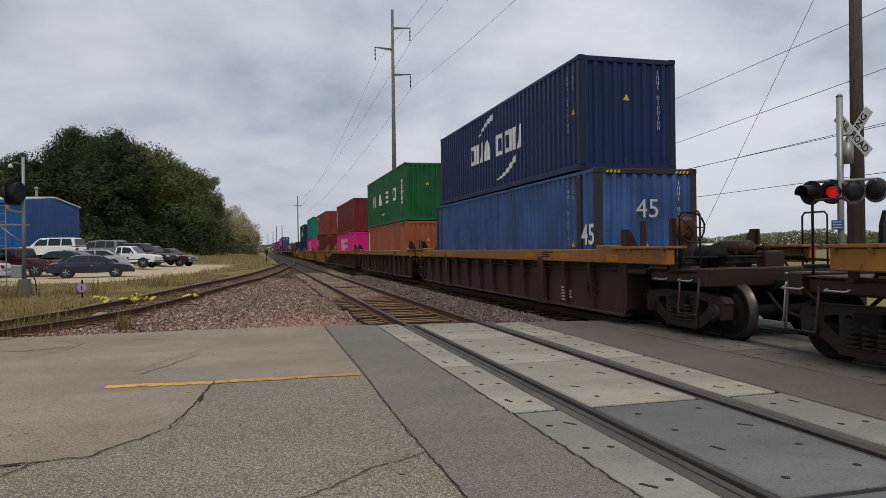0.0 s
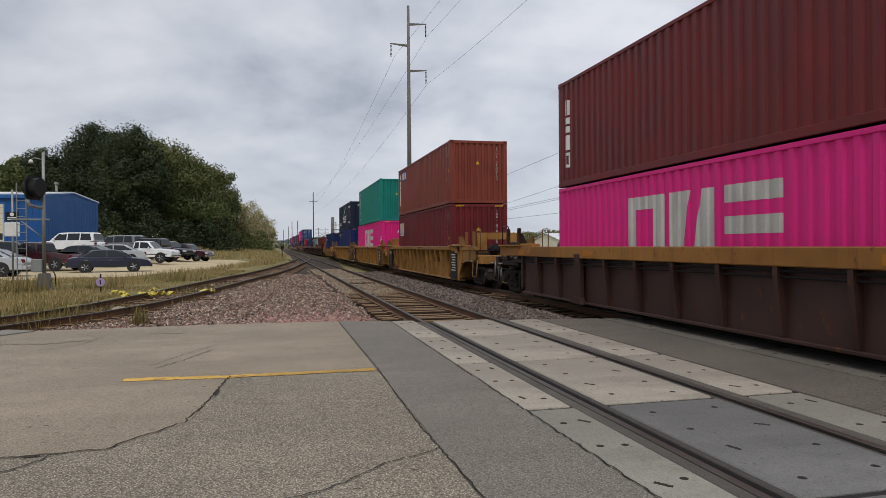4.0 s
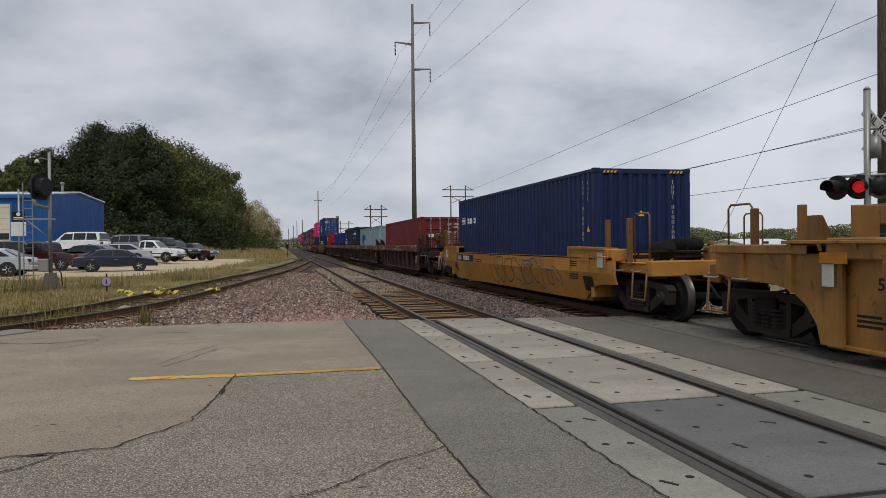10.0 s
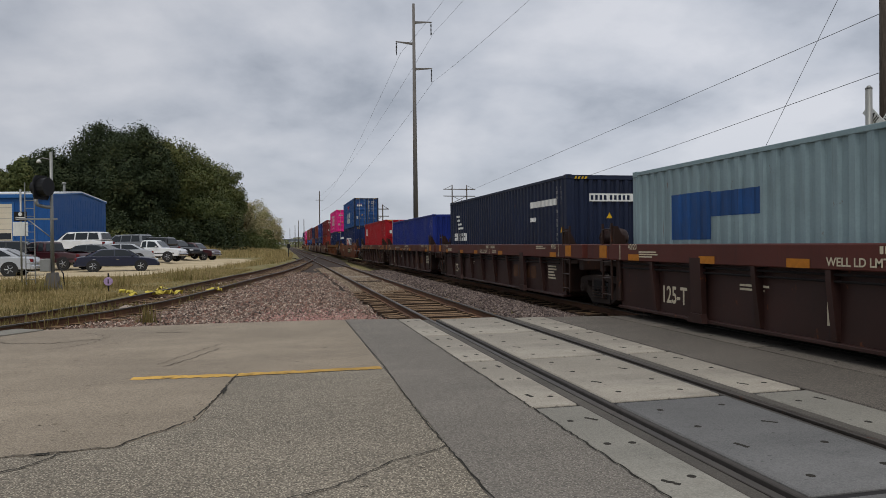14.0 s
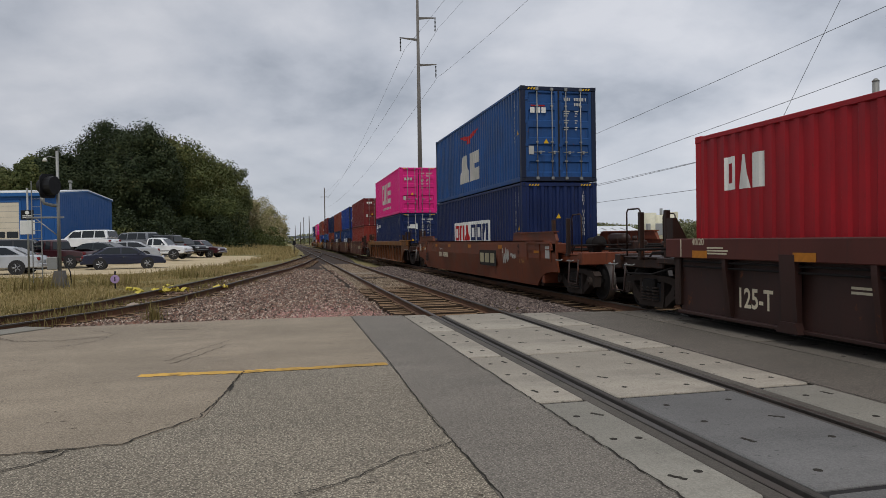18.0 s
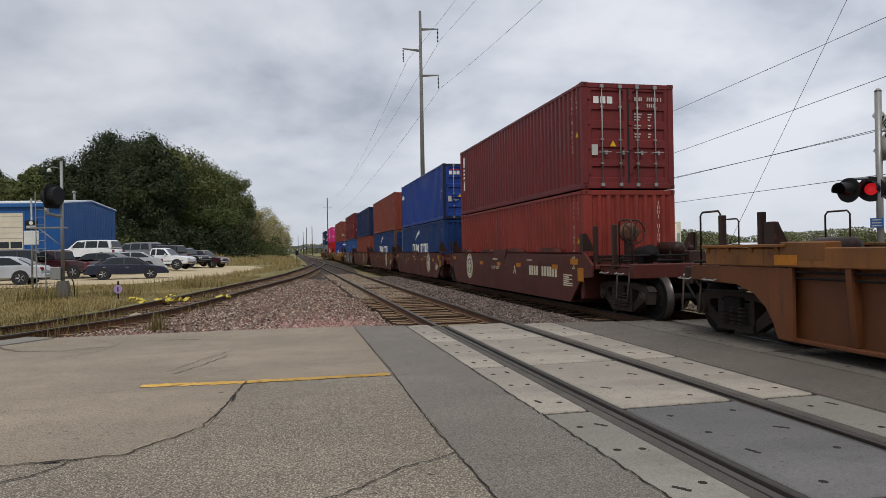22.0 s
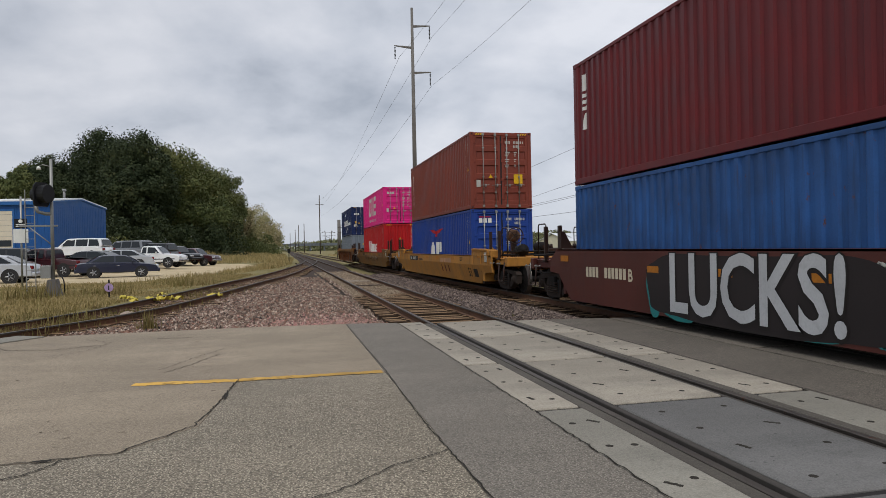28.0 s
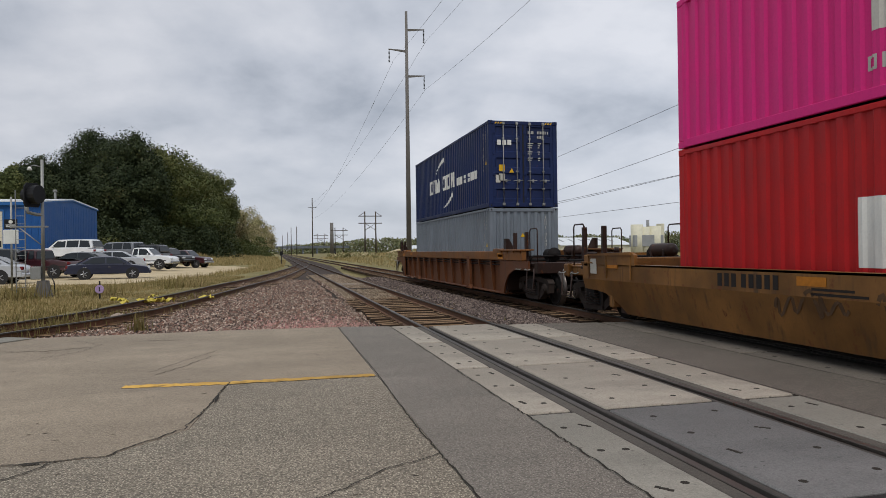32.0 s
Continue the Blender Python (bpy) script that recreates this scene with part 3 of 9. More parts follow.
def container(label, body, high=True, doors=False, length=12.192, posts=None, roof_hazard=False, castings=None, rods=None):
    height = 2.896 if high else 2.591
    c = thing("shipping_container", label, "container", "containers on the train")
    L, H = length, height
    posts = posts or body
    for far in (0, 1):
        turn = pose(0, L, 0, 0, 0, 180) if far else None
        part("side_wall", shared(("side", L, H), build_side, L, H), body, c, m=turn)
        part("top_rail", shared(("trail", L, H), build_rail, L, H - 0.09, H - 0.012), body, c, m=turn)
        part("bottom_rail", shared(("brail", L), build_rail, L, 0.012, 0.15), body, c, m=turn)
        for side in (0, 1):
            # posts and castings of this end
            me = shared(("post", H, side), build_post if side == 0 else build_post_right, H)
            part("corner_post", me, posts, c, m=turn)
            for top in (0, 1):
                lift = pose(0, L if far else 0, (H - 0.118) if top else 0, 0, 0, 180 if far else 0)
                part("corner_casting", shared(("cast", side), build_casting if side == 0 else build_casting_right), castings or posts, c, m=lift)
        part("end_header", shared(("head", H), build_cross, H - 0.13, H - 0.012), posts, c, m=turn)
        part("end_sill", shared(("sill",), build_cross, 0.012, 0.15), posts, c, m=turn)
    for side in (0, 1):
        for top in (0, 1):
            part("casting_hole", shared(("slot", side), build_slot if side == 0 else build_slot_right), BLACK, c, m=pose(0, 0, (H - 0.118) if top else 0))
    part("roof", shared(("roof", L, H), build_roof, L, H), body, c)
    part("floor", shared(("floor", L), build_floor, L), SOOT, c)
    part("end_wall", shared(("end", H), build_end, H), body, c, m=pose(0, L, 0, 0, 0, 180))
    if not doors:
        part("end_wall", shared(("end", H), build_end, H), body, c)
    else:
        for k, x in enumerate((-1.07, 0.025)):
            d = part("door", shared(("door", H), build_door, H), body, c, m=pose(x, 0, 0))
            for q in (0.36, 0.84) if k == 0 else (0.2, 0.68):
                r = part("lock_rod", shared(("rod", H), build_lock_rod, H), rods or STEEL, d, m=pose(q, 0, 0))
            for q in (0.0, 0.5):
                part("door_handle", shared(("handle",), build_handle), rods or STEEL, d, m=pose(0.25 + q * 0.9 if k == 0 else 0.1 + q * 0.9, 0, 0.88))
        part("door_seal", shared(("seal", H), lambda bm: quad_box(bm, -0.026, 0.026, 0.012, 0.06, 0.15, H - 0.13)), BLACK, c)
    if roof_hazard:
        for x in (-1.0, 0.68):
            part("hazard_stripe", shared(("haz",), build_hazard), HAZARD_Y, c, "black and yellow hazard stripe", pose(x, 0, H - 0.08))
    c["size_y"] = L
    return c, H


def build_post_right(bm, height):
    bevel_box(bm, HALF - 0.15, HALF, 0.0, 0.16, 0.118, height - 0.118, 0.012)


def build_casting_right(bm):
    bevel_box(bm, HALF - 0.158, HALF + 0.004, -0.004, 0.174, 0.0, 0.118, 0.01)


def build_slot_right(bm):
    bevel_box(bm, HALF - 0.02, HALF + 0.007, 0.06, 0.115, 0.028, 0.09, 0.004)
    bevel_box(bm, HALF - 0.105, HALF - 0.05, -0.007, 0.02, 0.028, 0.09, 0.004)


def build_hazard(bm):
    for k in range(4):
        v = [bm.verts.new((k * 0.09 + q, 0.0005, z)) for q, z in ((0, -0.028), (0.05, -0.028), (0.08, 0.028), (0.03, 0.028))]
        bm.faces.new(v)


def side_text(c, body, size, y, z, material, bold=0.0, x=-HALF - 0.002, name="lettering"):
    return part(name, lettering(body, size, bold), material, c, m=pose(x, y, z, 90, 0, -90))


def end_text(c, body, size, x, z, material, bold=0.0, y=0.003, name="lettering"):
    return part(name, lettering(body, size, bold), material, c, m=pose(x, y, z, 90, 0, 0))


def standard_marks(c, H, doors, colour=None, tri=True, shift=0.0):
    """What every container carries: code columns, a size line, a warning triangle."""
    colour = colour or WHITE_DULL
    L = c["size_y"]
    tagged(part("registration_code", decal(code_column(0.62 + shift, H - 0.25, 12) + code_column(0.36 + shift, H - 0.28, 4)), colour, c), kind="stuff")
    if tri:
        part("warning_sign", shared(("tri",), triangle_sign), HAZARD_Y, c, "yellow warning triangle", pose(side_x(0.33) - 0.005, 0.33 + shift * 1.05, H * 0.5 - shift * 0.3, 0, 0, -90))
    if doors:
        tagged(part("registration_code", end_bars([(x, x + 0.035, H - 0.43, H - 0.335) for x in (0.17, 0.225, 0.28, 0.335, 0.5, 0.555, 0.61, 0.665, 0.72, 0.775, 0.86)] + [(x, x + 0.035, H - 0.58, H - 0.49) for x in (0.5, 0.555, 0.61, 0.665)] + [(0.16 + 0.36 * a, 0.36 + 0.28 * a - 0.03 * (k % 3), H - 0.765 - 0.07 * k, H - 0.737 - 0.07 * k) for k in range(9) if k not in (3, 6) for a in (0, 1)]), colour, c), kind="stuff")
        part("data_plate", end_bars([(-0.98, -0.82, 0.82, 1.08)]), WHITE_DULL, c)
        if tri:
            part("warning_sign", shared(("tri",), triangle_sign), HAZARD_Y, c, "yellow warning triangle", pose(-0.42, 0.0, H * 0.4))
    else:
        tagged(part("registration_code", end_bars([(0.765 + q * 0.024 - 0.008, 0.765 + q * 0.024 + 0.008, H - 0.36 - 0.115 * k, H - 0.27 - 0.115 * k) for k in range(12) if k != 4 for q in ((-1, 1) if k % 3 else (0,))]), colour, c), kind="stuff")
        if tri:
            part("warning_sign", shared(("tri",), triangle_sign), HAZARD_Y, c, "yellow warning triangle", pose(-0.05, 0.005, H * (0.62 if not shift else 0.4)))
    return c

# ---- train: well cars ----
OUT = 1.5     # half width of a car


def build_truck_side(bm):
    """Cast side frame: arched top, sloping arms to the axle boxes, spring window."""
    prism(bm, [(-1.14, 0.60), (-1.05, 0.69), (-0.6, 0.75), (0.6, 0.75), (1.05, 0.69), (1.14, 0.60), (0.98, 0.56), (0.5, 0.63), (-0.5, 0.63), (-0.98, 0.56)], "x", -0.09, 0.09)
    prism(bm, [(-0.46, 0.14), (0.46, 0.14), (0.46, 0.25), (-0.46, 0.25)], "x", -0.12, 0.1)
    for q in (-1, 1):
        prism(bm, [(q * 0.72, 0.60), (q * 1.12, 0.62), (q * 1.1, 0.34), (q * 1.02, 0.33), (q * 1.0, 0.42), (q * 0.78, 0.42), (q * 0.76, 0.33), (q * 0.68, 0.36)], "x", -0.085, 0.085)
        prism(bm, [(q * 0.72, 0.52), (q * 0.82, 0.34), (q * 0.46, 0.14), (q * 0.38, 0.14), (q * 0.38, 0.27)], "x", -0.08, 0.08)
        prism(bm, [(q * 0.36, 0.22), (q * 0.46, 0.22), (q * 0.46, 0.66), (q * 0.36, 0.66)], "x", -0.1, 0.1)
        rod(bm, (-0.15, q * 0.89, 0.46), (0.1, q * 0.89, 0.46), 0.115, 0.13, 14)
        rod(bm, (-0.17, q * 0.89, 0.46), (-0.14, q * 0.89, 0.46), 0.06, 0.08, 6)


def build_spring_backing(bm):
    # black sheet added behind the coils for the shade inside the window
    quad_box(bm, -0.105, -0.092, -0.36, 0.36, 0.24, 0.6)


def build_spring(bm):
    for k in range(5):
        rod(bm, (-0.11, 0, 0.25 + k * 0.06), (-0.11, 0, 0.285 + k * 0.06), 0.085, 0.085, 10)


def build_bolster(bm):
    bevel_box(bm, -1.2, 1.2, -0.22, 0.22, 0.42, 0.68, 0.03)
    bevel_box(bm, -0.3, 0.3, -0.3, 0.3, 0.6, 0.84, 0.03)


def build_wheel(bm):
    lathe(bm, [(0.07, 0.1), (0.07, 0.30), (0.02, 0.34), (0.065, 0.40), (0.065, 0.452), (-0.045, 0.458), (-0.065, 0.49), (-0.075, 0.485), (-0.075, 0.40), (-0.02, 0.33), (-0.03, 0.12), (-0.12, 0.1)], "x", 28)
    for k in range(6):
        a = k * math.pi / 3
        bevel_box(bm, 0.062, 0.082, 0.2 * math.cos(a) - 0.03, 0.2 * math.cos(a) + 0.03, 0.2 * math.sin(a) - 0.03, 0.2 * math.sin(a) + 0.03, 0.008)


def build_axle(bm):
    rod(bm, (-1.0, 0, 0), (1.0, 0, 0), 0.085, seg=14)


WHEELSETS = []


def truck(car, y):
    b = part("truck", shared(("bolster",), build_bolster), SOOT, car, "sooty cast steel truck with two axles", pose(0, y, 0))
    for s in (-1, 1):
        turn = pose(s * 1.02, 0, 0, 0, 0, 0 if s < 0 else 180)
        part("side_frame", shared(("tside",), build_truck_side), TRUCK, b, m=turn)
        part("spring_nest", shared(("tsprb",), build_spring_backing), BLACK, b, m=turn)
        if s < 0:
            for q in (-0.22, 0, 0.22):
                part("spring", shared(("tspr",), build_spring), TRUCK, b, m=pose(-1.02, q, 0))
    for q in (-0.89, 0.89):
        w = part("axle", shared(("axle",), build_axle), WHEEL_DARK, b, m=pose(0, q, 0.458))
        me = shared(("wheelset",), build_wheelset)
        ws = part("wheelset", me, WHEEL_DARK, b, "dark steel wheel pair with bright treads", pose(0, q, 0.458))
        ws.material_slots[1].link = "OBJECT"
        ws.material_slots[1].material = WHEEL_RIM
        bpy.data.objects.remove(w)
        WHEELSETS.append((ws, q))
    return b


def build_wheelset(bm):
    for s in (-1, 1):
        before = set(bm.verts)
        build_wheel(bm)
        mine = [v for v in bm.verts if v not in before]
        bmesh.ops.transform(bm, matrix=pose(s * 0.755, 0, 0, 0, 0, 0 if s > 0 else 180), verts=mine)
    build_axle(bm)


def wheelset_mesh():
    me = made(build_wheelset)
    me.materials.append(None)
    for p in me.polygons:
        r = [math.hypot(me.vertices[i].co.y, me.vertices[i].co.z) for i in p.vertices]
        p.material_index = 1 if min(r) > 0.44 else 0
    return me


SHARED[("wheelset",)] = wheelset_mesh()


YELLOW_FOLD, YELLOW_LEAN = 0.86, 0.17   # the yellow smooth cars are lower and lean in more
FOLD = 0.98   # height of the fold in the side of a smooth car


LOW_EDGE = 0.2


def both_ends(half):
    """Outline of (y, z) for one end, mirrored to the other."""
    return half + [(-y, z) for y, z in half[::-1]]


def build_side_band(bm, wl, top, ext, fold):
    """Upright band along the top of a smooth side."""
    band = [(wl + ext, fold), (wl + ext, top)] if ext > 1 else [(wl + ext, fold), (wl + ext, top - 0.28), (wl + 0.3, top)]
    prism(bm, both_ends(band), "x", -OUT, -OUT + 0.06)


def build_side_plate(bm, wl, ext, lean, slope, fold):
    """Lower plate that may lean in, its bottom rising to the end platforms."""
    if ext > 1:
        under = [(wl - slope, LOW_EDGE), (wl - 0.28, 0.34), (wl - 0.05, 0.47), (wl + 0.27, 0.58), (wl + 0.6, 0.62), (wl + ext, 0.64)]
    else:
        under = [(wl - slope, LOW_EDGE), (wl + 0.2, 0.8), (wl + ext, 0.84)]
    prism(bm, both_ends(under + [(wl + ext, fold)]), "x", -OUT, -OUT + 0.05)
    for v in bm.verts:
        v.co.x += lean * (fold - v.co.z) / (fold - LOW_EDGE)


def smooth_side(c, body, key, wl, turn):
    yellow = "yellow" in body.name
    lean, fold = (0.0, FOLD) if body.name.startswith("red_oxide") else (YELLOW_LEAN, YELLOW_FOLD) if yellow else (0.11, FOLD)
    coamed = body.name.startswith("orange")
    top, ext, slope = (1.45, 1.18, 0.5) if coamed else (1.19, 1.18, 0.5) if yellow else (1.40, 1.18, 0.5) if wl > 7 else (1.40, 0.75, 0.5)
    key = key + (lean, coamed, top)
    part("side_band", shared(key + ("band",), build_side_band, wl, top, ext, fold), body, c, m=turn)
    part("side_plate", shared(key + ("plate",), build_side_plate, wl, ext, lean, slope, fold), body, c, m=turn)
    part("top_flange", shared(key + ("tflange",), lambda bm: quad_box(bm, -OUT, -OUT + 0.16, -wl - 0.25, wl + 0.25, top - 0.03, top + 0.004)), body, c, m=turn)
    part("bottom_flange", shared(key + ("bflange",), lambda bm: quad_box(bm, -OUT + lean + 0.02, -OUT + lean + 0.3, -wl + slope, wl - slope, LOW_EDGE, LOW_EDGE + 0.04)), body, c, m=turn)
    if coamed:
        for q in (-1, 1):
            me = shared(("coam", q), lambda bm: (build_coaming(bm), bmesh.ops.scale(bm, vec=(1, q, 1), verts=bm.verts)))
            part("coaming", me, body, c, m=(turn or Matrix()) @ pose(0, q * wl, 0))


def build_coaming(bm):
    """Low plate over the end of a smooth side, with a sloped end."""
    prism(bm, [(-2.4, 1.44), (1.1, 1.44), (0.95, 1.66), (-2.1, 1.70), (-2.3, 1.62)], "x", -OUT + 0.04, -OUT + 0.12)
    quad_box(bm, -OUT + 0.0, -OUT + 0.16, -2.2, 1.0, 1.66, 1.69)


def build_chord(bm, wl, z0, z1, ext):
    bevel_box(bm, -OUT - 0.01, -OUT + 0.14, -wl - ext, wl + ext, z0, z1, 0.015)


def build_sheet(bm, wl, z1):
    quad_box(bm, -OUT + 0.15, -OUT + 0.18, -wl, wl, 0.22, z1)


def build_foot(bm, wl):
    bevel_box(bm, -OUT + 0.07, -OUT + 0.3, -wl, wl, 0.17, 0.225, 0.01)


def build_rib(bm, z1, w):
    prism(bm, [(-OUT + 0.16, 0.24), (-OUT + 0.09, 0.24), (-OUT + 0.0, z1 - 0.12), (-OUT + 0.0, z1), (-OUT + 0.16, z1)], "y", -w / 2, w / 2)


def build_big_post(bm, z1):
    prism(bm, [(-OUT + 0.1, 0.3), (-OUT + 0.02, 0.3), (-OUT - 0.006, z1 - 0.35), (-OUT - 0.02, z1), (-OUT + 0.1, z1)], "y", -0.15, 0.15)
    prism(bm, [(-0.15, 0.32), (0.15, 0.32), (0.22, 0.17), (-0.22, 0.17)], "x", -OUT - 0.02, -OUT + 0.1)


def end_parts(car, body, wl, reach, coupled, turn):
    """The end of a car above the truck: bulkhead, decks, sills, end beam (towards +y)."""
    def piece(name, *box):
        part(name, shared((name, wl, reach, coupled) + box, lambda bm: bevel_box(bm, *box, 0.02)), body, car, m=turn)
    piece("bulkhead", -OUT + 0.08, OUT - 0.08, wl - 0.05, wl + 0.12, 0.3, 1.32)
    piece("deck_plate", -OUT + 0.1, OUT - 0.1, wl + 0.12, wl + 0.75, 1.0, 1.12)
    piece("centre_sill", -0.42, 0.42, wl + 0.12, min(reach, wl + 2.4) - (0.55 if coupled else 0.05), 0.72, 1.0)
    if coupled:
        piece("end_beam", -1.38, 1.38, wl + 2.25, wl + 2.5, 0.86, 1.16)
        piece("walkway", -1.3, 1.3, wl + 0.75, wl + 2.25, 1.08, 1.12)
        for s in (-1, 1):
            piece("side_beam", s * 1.16 - 0.12, s * 1.16 + 0.12, wl + 0.75, wl + 2.25, 0.9, 1.08)
    else:
        piece("end_beam", -1.35, 1.35, wl + 0.75, wl + 1.0, 0.86, 1.1)


def build_end_frame(bm):
    """Upright plate across the end of the well with a square opening."""
    for x0, x1, z0, z1 in ((-0.8, -0.42, 1.1, 1.98), (0.42, 0.8, 1.1, 1.98), (-0.42, 0.42, 1.72, 1.98), (-0.42, 0.42, 1.1, 1.34)):
        bevel_box(bm, x0, x1, -0.05, 0.05, z0, z1, 0.012)


def build_end_box(bm):
    bevel_box(bm, -OUT + 0.1, -OUT + 0.42, -0.2, 0.2, 1.1, 1.3, 0.02)
    for y in (-0.12, 0.12):
        bevel_box(bm, -OUT + 0.07, -OUT + 0.11, y - 0.04, y + 0.04, 1.14, 1.26, 0.01)


def build_end_coaming(bm):
    """Folded plate that rises over the end of a smooth side."""
    prism(bm, [(-1.1, 1.18), (0.95, 1.18), (0.95, 1.32), (0.8, 1.40), (-0.95, 1.44), (-1.1, 1.38)], "x", -OUT - 0.02, -OUT + 0.05)
    prism(bm, [(-1.0, 1.38), (0.85, 1.36), (0.85, 1.4), (-1.0, 1.43)], "x", -OUT - 0.06, -OUT + 0.3)
    for y in (-0.95, 0.05, 0.85):
        quad_box(bm, -OUT - 0.035, -OUT - 0.015, y - 0.02, y + 0.02, 0.9, 1.36)


def build_bracket_box(bm):
    bevel_box(bm, -OUT + 0.0, -OUT + 0.4, -0.28, 0.28, 1.12, 1.38, 0.02)
    tube(bm, [(-OUT - 0.02, -0.2, 1.2), (-OUT - 0.09, -0.2, 1.22), (-OUT - 0.09, 0.2, 1.22), (-OUT - 0.02, 0.2, 1.2)], 0.014)


def build_shelf(bm):
    """Ledge along the end of the top chord, on gussets."""
    bevel_box(bm, -OUT - 0.06, -OUT + 0.34, -0.95, 0.95, 1.475, 1.52, 0.008)
    for y in (-0.8, -0.25, 0.3, 0.82):
        prism(bm, [(-OUT - 0.05, 1.475), (-OUT + 0.1, 1.475), (-OUT + 0.1, 1.36), (-OUT, 1.36)], "y", y - 0.03, y + 0.03)


def build_guide(bm):
    """Wedge that guides a container into the well."""
    prism(bm, [(-0.16, 1.42), (0.2, 1.42), (0.12, 1.5), (-0.06, 1.84), (-0.16, 1.84)], "y", -0.04, 0.04)
    quad_box(bm, -0.18, -0.14, -0.1, 0.1, 1.42, 1.84)


def build_side_pipe(bm, wl, z):
    for q in (0.0, 0.085):
        rod(bm, (-OUT + 0.06, -wl + 0.2, z - q), (-OUT + 0.06, wl - 0.2, z - q), 0.018, seg=6)


def build_cross_pipe(bm):
    tube(bm, [(-1.28, 0, -0.12), (-1.2, 0, 0), (0.3, 0.03, 0), (1.2, 0, 0), (1.28, 0, -0.12)], 0.026)


def build_long_pipe(bm):
    tube(bm, [(-1.36, 0.1, 1.3), (-1.36, 2.2, 1.24)], 0.024)


def build_air_hose(bm):
    tube(bm, [(-1.3, 0.3, 0.95), (-1.42, 0.9, 0.8), (-1.42, 1.9, 0.78), (-1.3, 2.3, 0.95)], 0.02)


def build_brake_cylinder(bm):
    lathe(bm, [(-0.3, 0.05), (-0.28, 0.16), (0.1, 0.17), (0.14, 0.2), (0.18, 0.2), (0.2, 0.06), (0.42, 0.04)], "y", 14)
    bevel_box(bm, -0.12, 0.12, -0.2, 0.08, -0.24, -0.05, 0.02)


def build_valve(bm):
    bevel_box(bm, -0.2, 0.2, -0.13, 0.13, 0, 0.3, 0.03)
    bevel_box(bm, -0.13, 0.13, -0.16, -0.1, 0.05, 0.26, 0.03)
    rod(bm, (0.1, 0, 0.3), (0.1, 0, 0.42), 0.07, 0.05, 10)


def build_end_lever(bm):
    tube(bm, [(-1.38, 2.5, 1.02), (-0.6, 2.56, 0.98), (0.0, 2.62, 1.06)], 0.02)
    tube(bm, [(-1.38, 2.5, 1.02), (-1.4, 2.52, 0.6), (-1.36, 2.6, 0.5)], 0.02)


def end_gear(c, style, paints, wl, end, wheel_brake):
    """Pipes, cylinders, guides and ledges on the platform of a coupled end."""
    body, trim, gear = paints
    turn = Matrix() if end > 0 else pose(0, 0, 0, 0, 0, 180)
    at = turn @ pose(0, wl, 0)
    for y, z in ((0.35, 1.3), (0.62, 1.22), (1.25, 1.2), (1.7, 1.32)):
        part("pipe", shared(("cpipe",), build_cross_pipe), SOOT, c, m=at @ pose(0, y, z))
    part("pipe", shared(("lpipe",), build_long_pipe), SOOT, c, m=at)
    part("air_hose", shared(("ahose",), build_air_hose), SOOT, c, m=at)
    part("brake_cylinder", shared(("bcyl",), build_brake_cylinder), SOOT, c, m=turn @ pose(0.55, wl + 1.5, 1.36))
    part("control_valve", shared(("valve",), build_valve), gear, c, m=turn @ pose(-0.5, wl + 1.7, 1.12))
    part("uncoupling_lever", shared(("ulever",), build_end_lever), STEEL, c, m=at)
    for y in (0.3, 1.0):
        part("grab_iron", shared(("giron",), lambda bm: tube(bm, [(-OUT - 0.03, -0.16, 0.98), (-OUT - 0.08, -0.16, 0.96), (-OUT - 0.08, 0.16, 0.96), (-OUT - 0.03, 0.16, 0.98)], 0.013)), STEEL, c, m=pose(0, end * (wl + 1.2 + y), 0))


def build_coupler(bm, wl, reach):
    bevel_box(bm, -0.11, 0.11, wl + 1.9, reach - 0.2, 0.78, 0.98, 0.03)
    bevel_box(bm, -0.16, 0.2, reach - 0.32, reach + 0.06, 0.72, 1.04, 0.05)
    tube(bm, [(0.35, reach - 0.7, 0.75), (0.4, reach - 0.35, 0.5), (0.3, reach, 0.42)], 0.03)


def build_stanchion(bm):
    bevel_box(bm, -0.05, 0.05, -0.045, 0.045, 1.05, 2.0, 0.01)
    bevel_box(bm, -0.075, 0.075, -0.06, 0.06, 1.05, 1.12, 0.01)


def build_grab_hoop(bm):
    tube(bm, [(0, 0, 1.08), (0, 0, 2.02), (0, 0.06, 2.08), (0, 0.5, 2.08), (0, 0.56, 2.02), (0, 0.56, 1.08)], 0.018)


def build_stile(bm):
    quad_box(bm, -OUT - 0.03, -OUT + 0.01, -0.02, 0.02, 0.32, 1.9)


def build_rung(bm):
    rod(bm, (-OUT - 0.02, 0, 0), (-OUT - 0.02, 0.4, 0), 0.014, seg=6)


def ladder(car, paint_of, m):
    """One stile carries the other stile and the rungs."""
    first = part("ladder", shared(("stile",), build_stile), paint_of, car, m=m @ pose(0, -0.2, 0))
    part("stile", shared(("stile",), build_stile), paint_of, first, m=pose(0, 0.4, 0))
    for k in range(5):
        part("rung", shared(("crung",), build_rung), paint_of, first, m=pose(0, 0, 0.42 + k * 0.34))


def build_arch_plate(bm):
    """Side plate whose lower edge curves up over the truck."""
    prism(bm, [(-0.3, 0.2), (0.0, 0.2), (0.1, 0.42), (0.25, 0.62), (0.5, 0.8), (0.9, 0.92), (2.1, 0.96), (2.1, 1.19), (-0.3, 1.19)], "x", -OUT + 0.01, -OUT + 0.06)


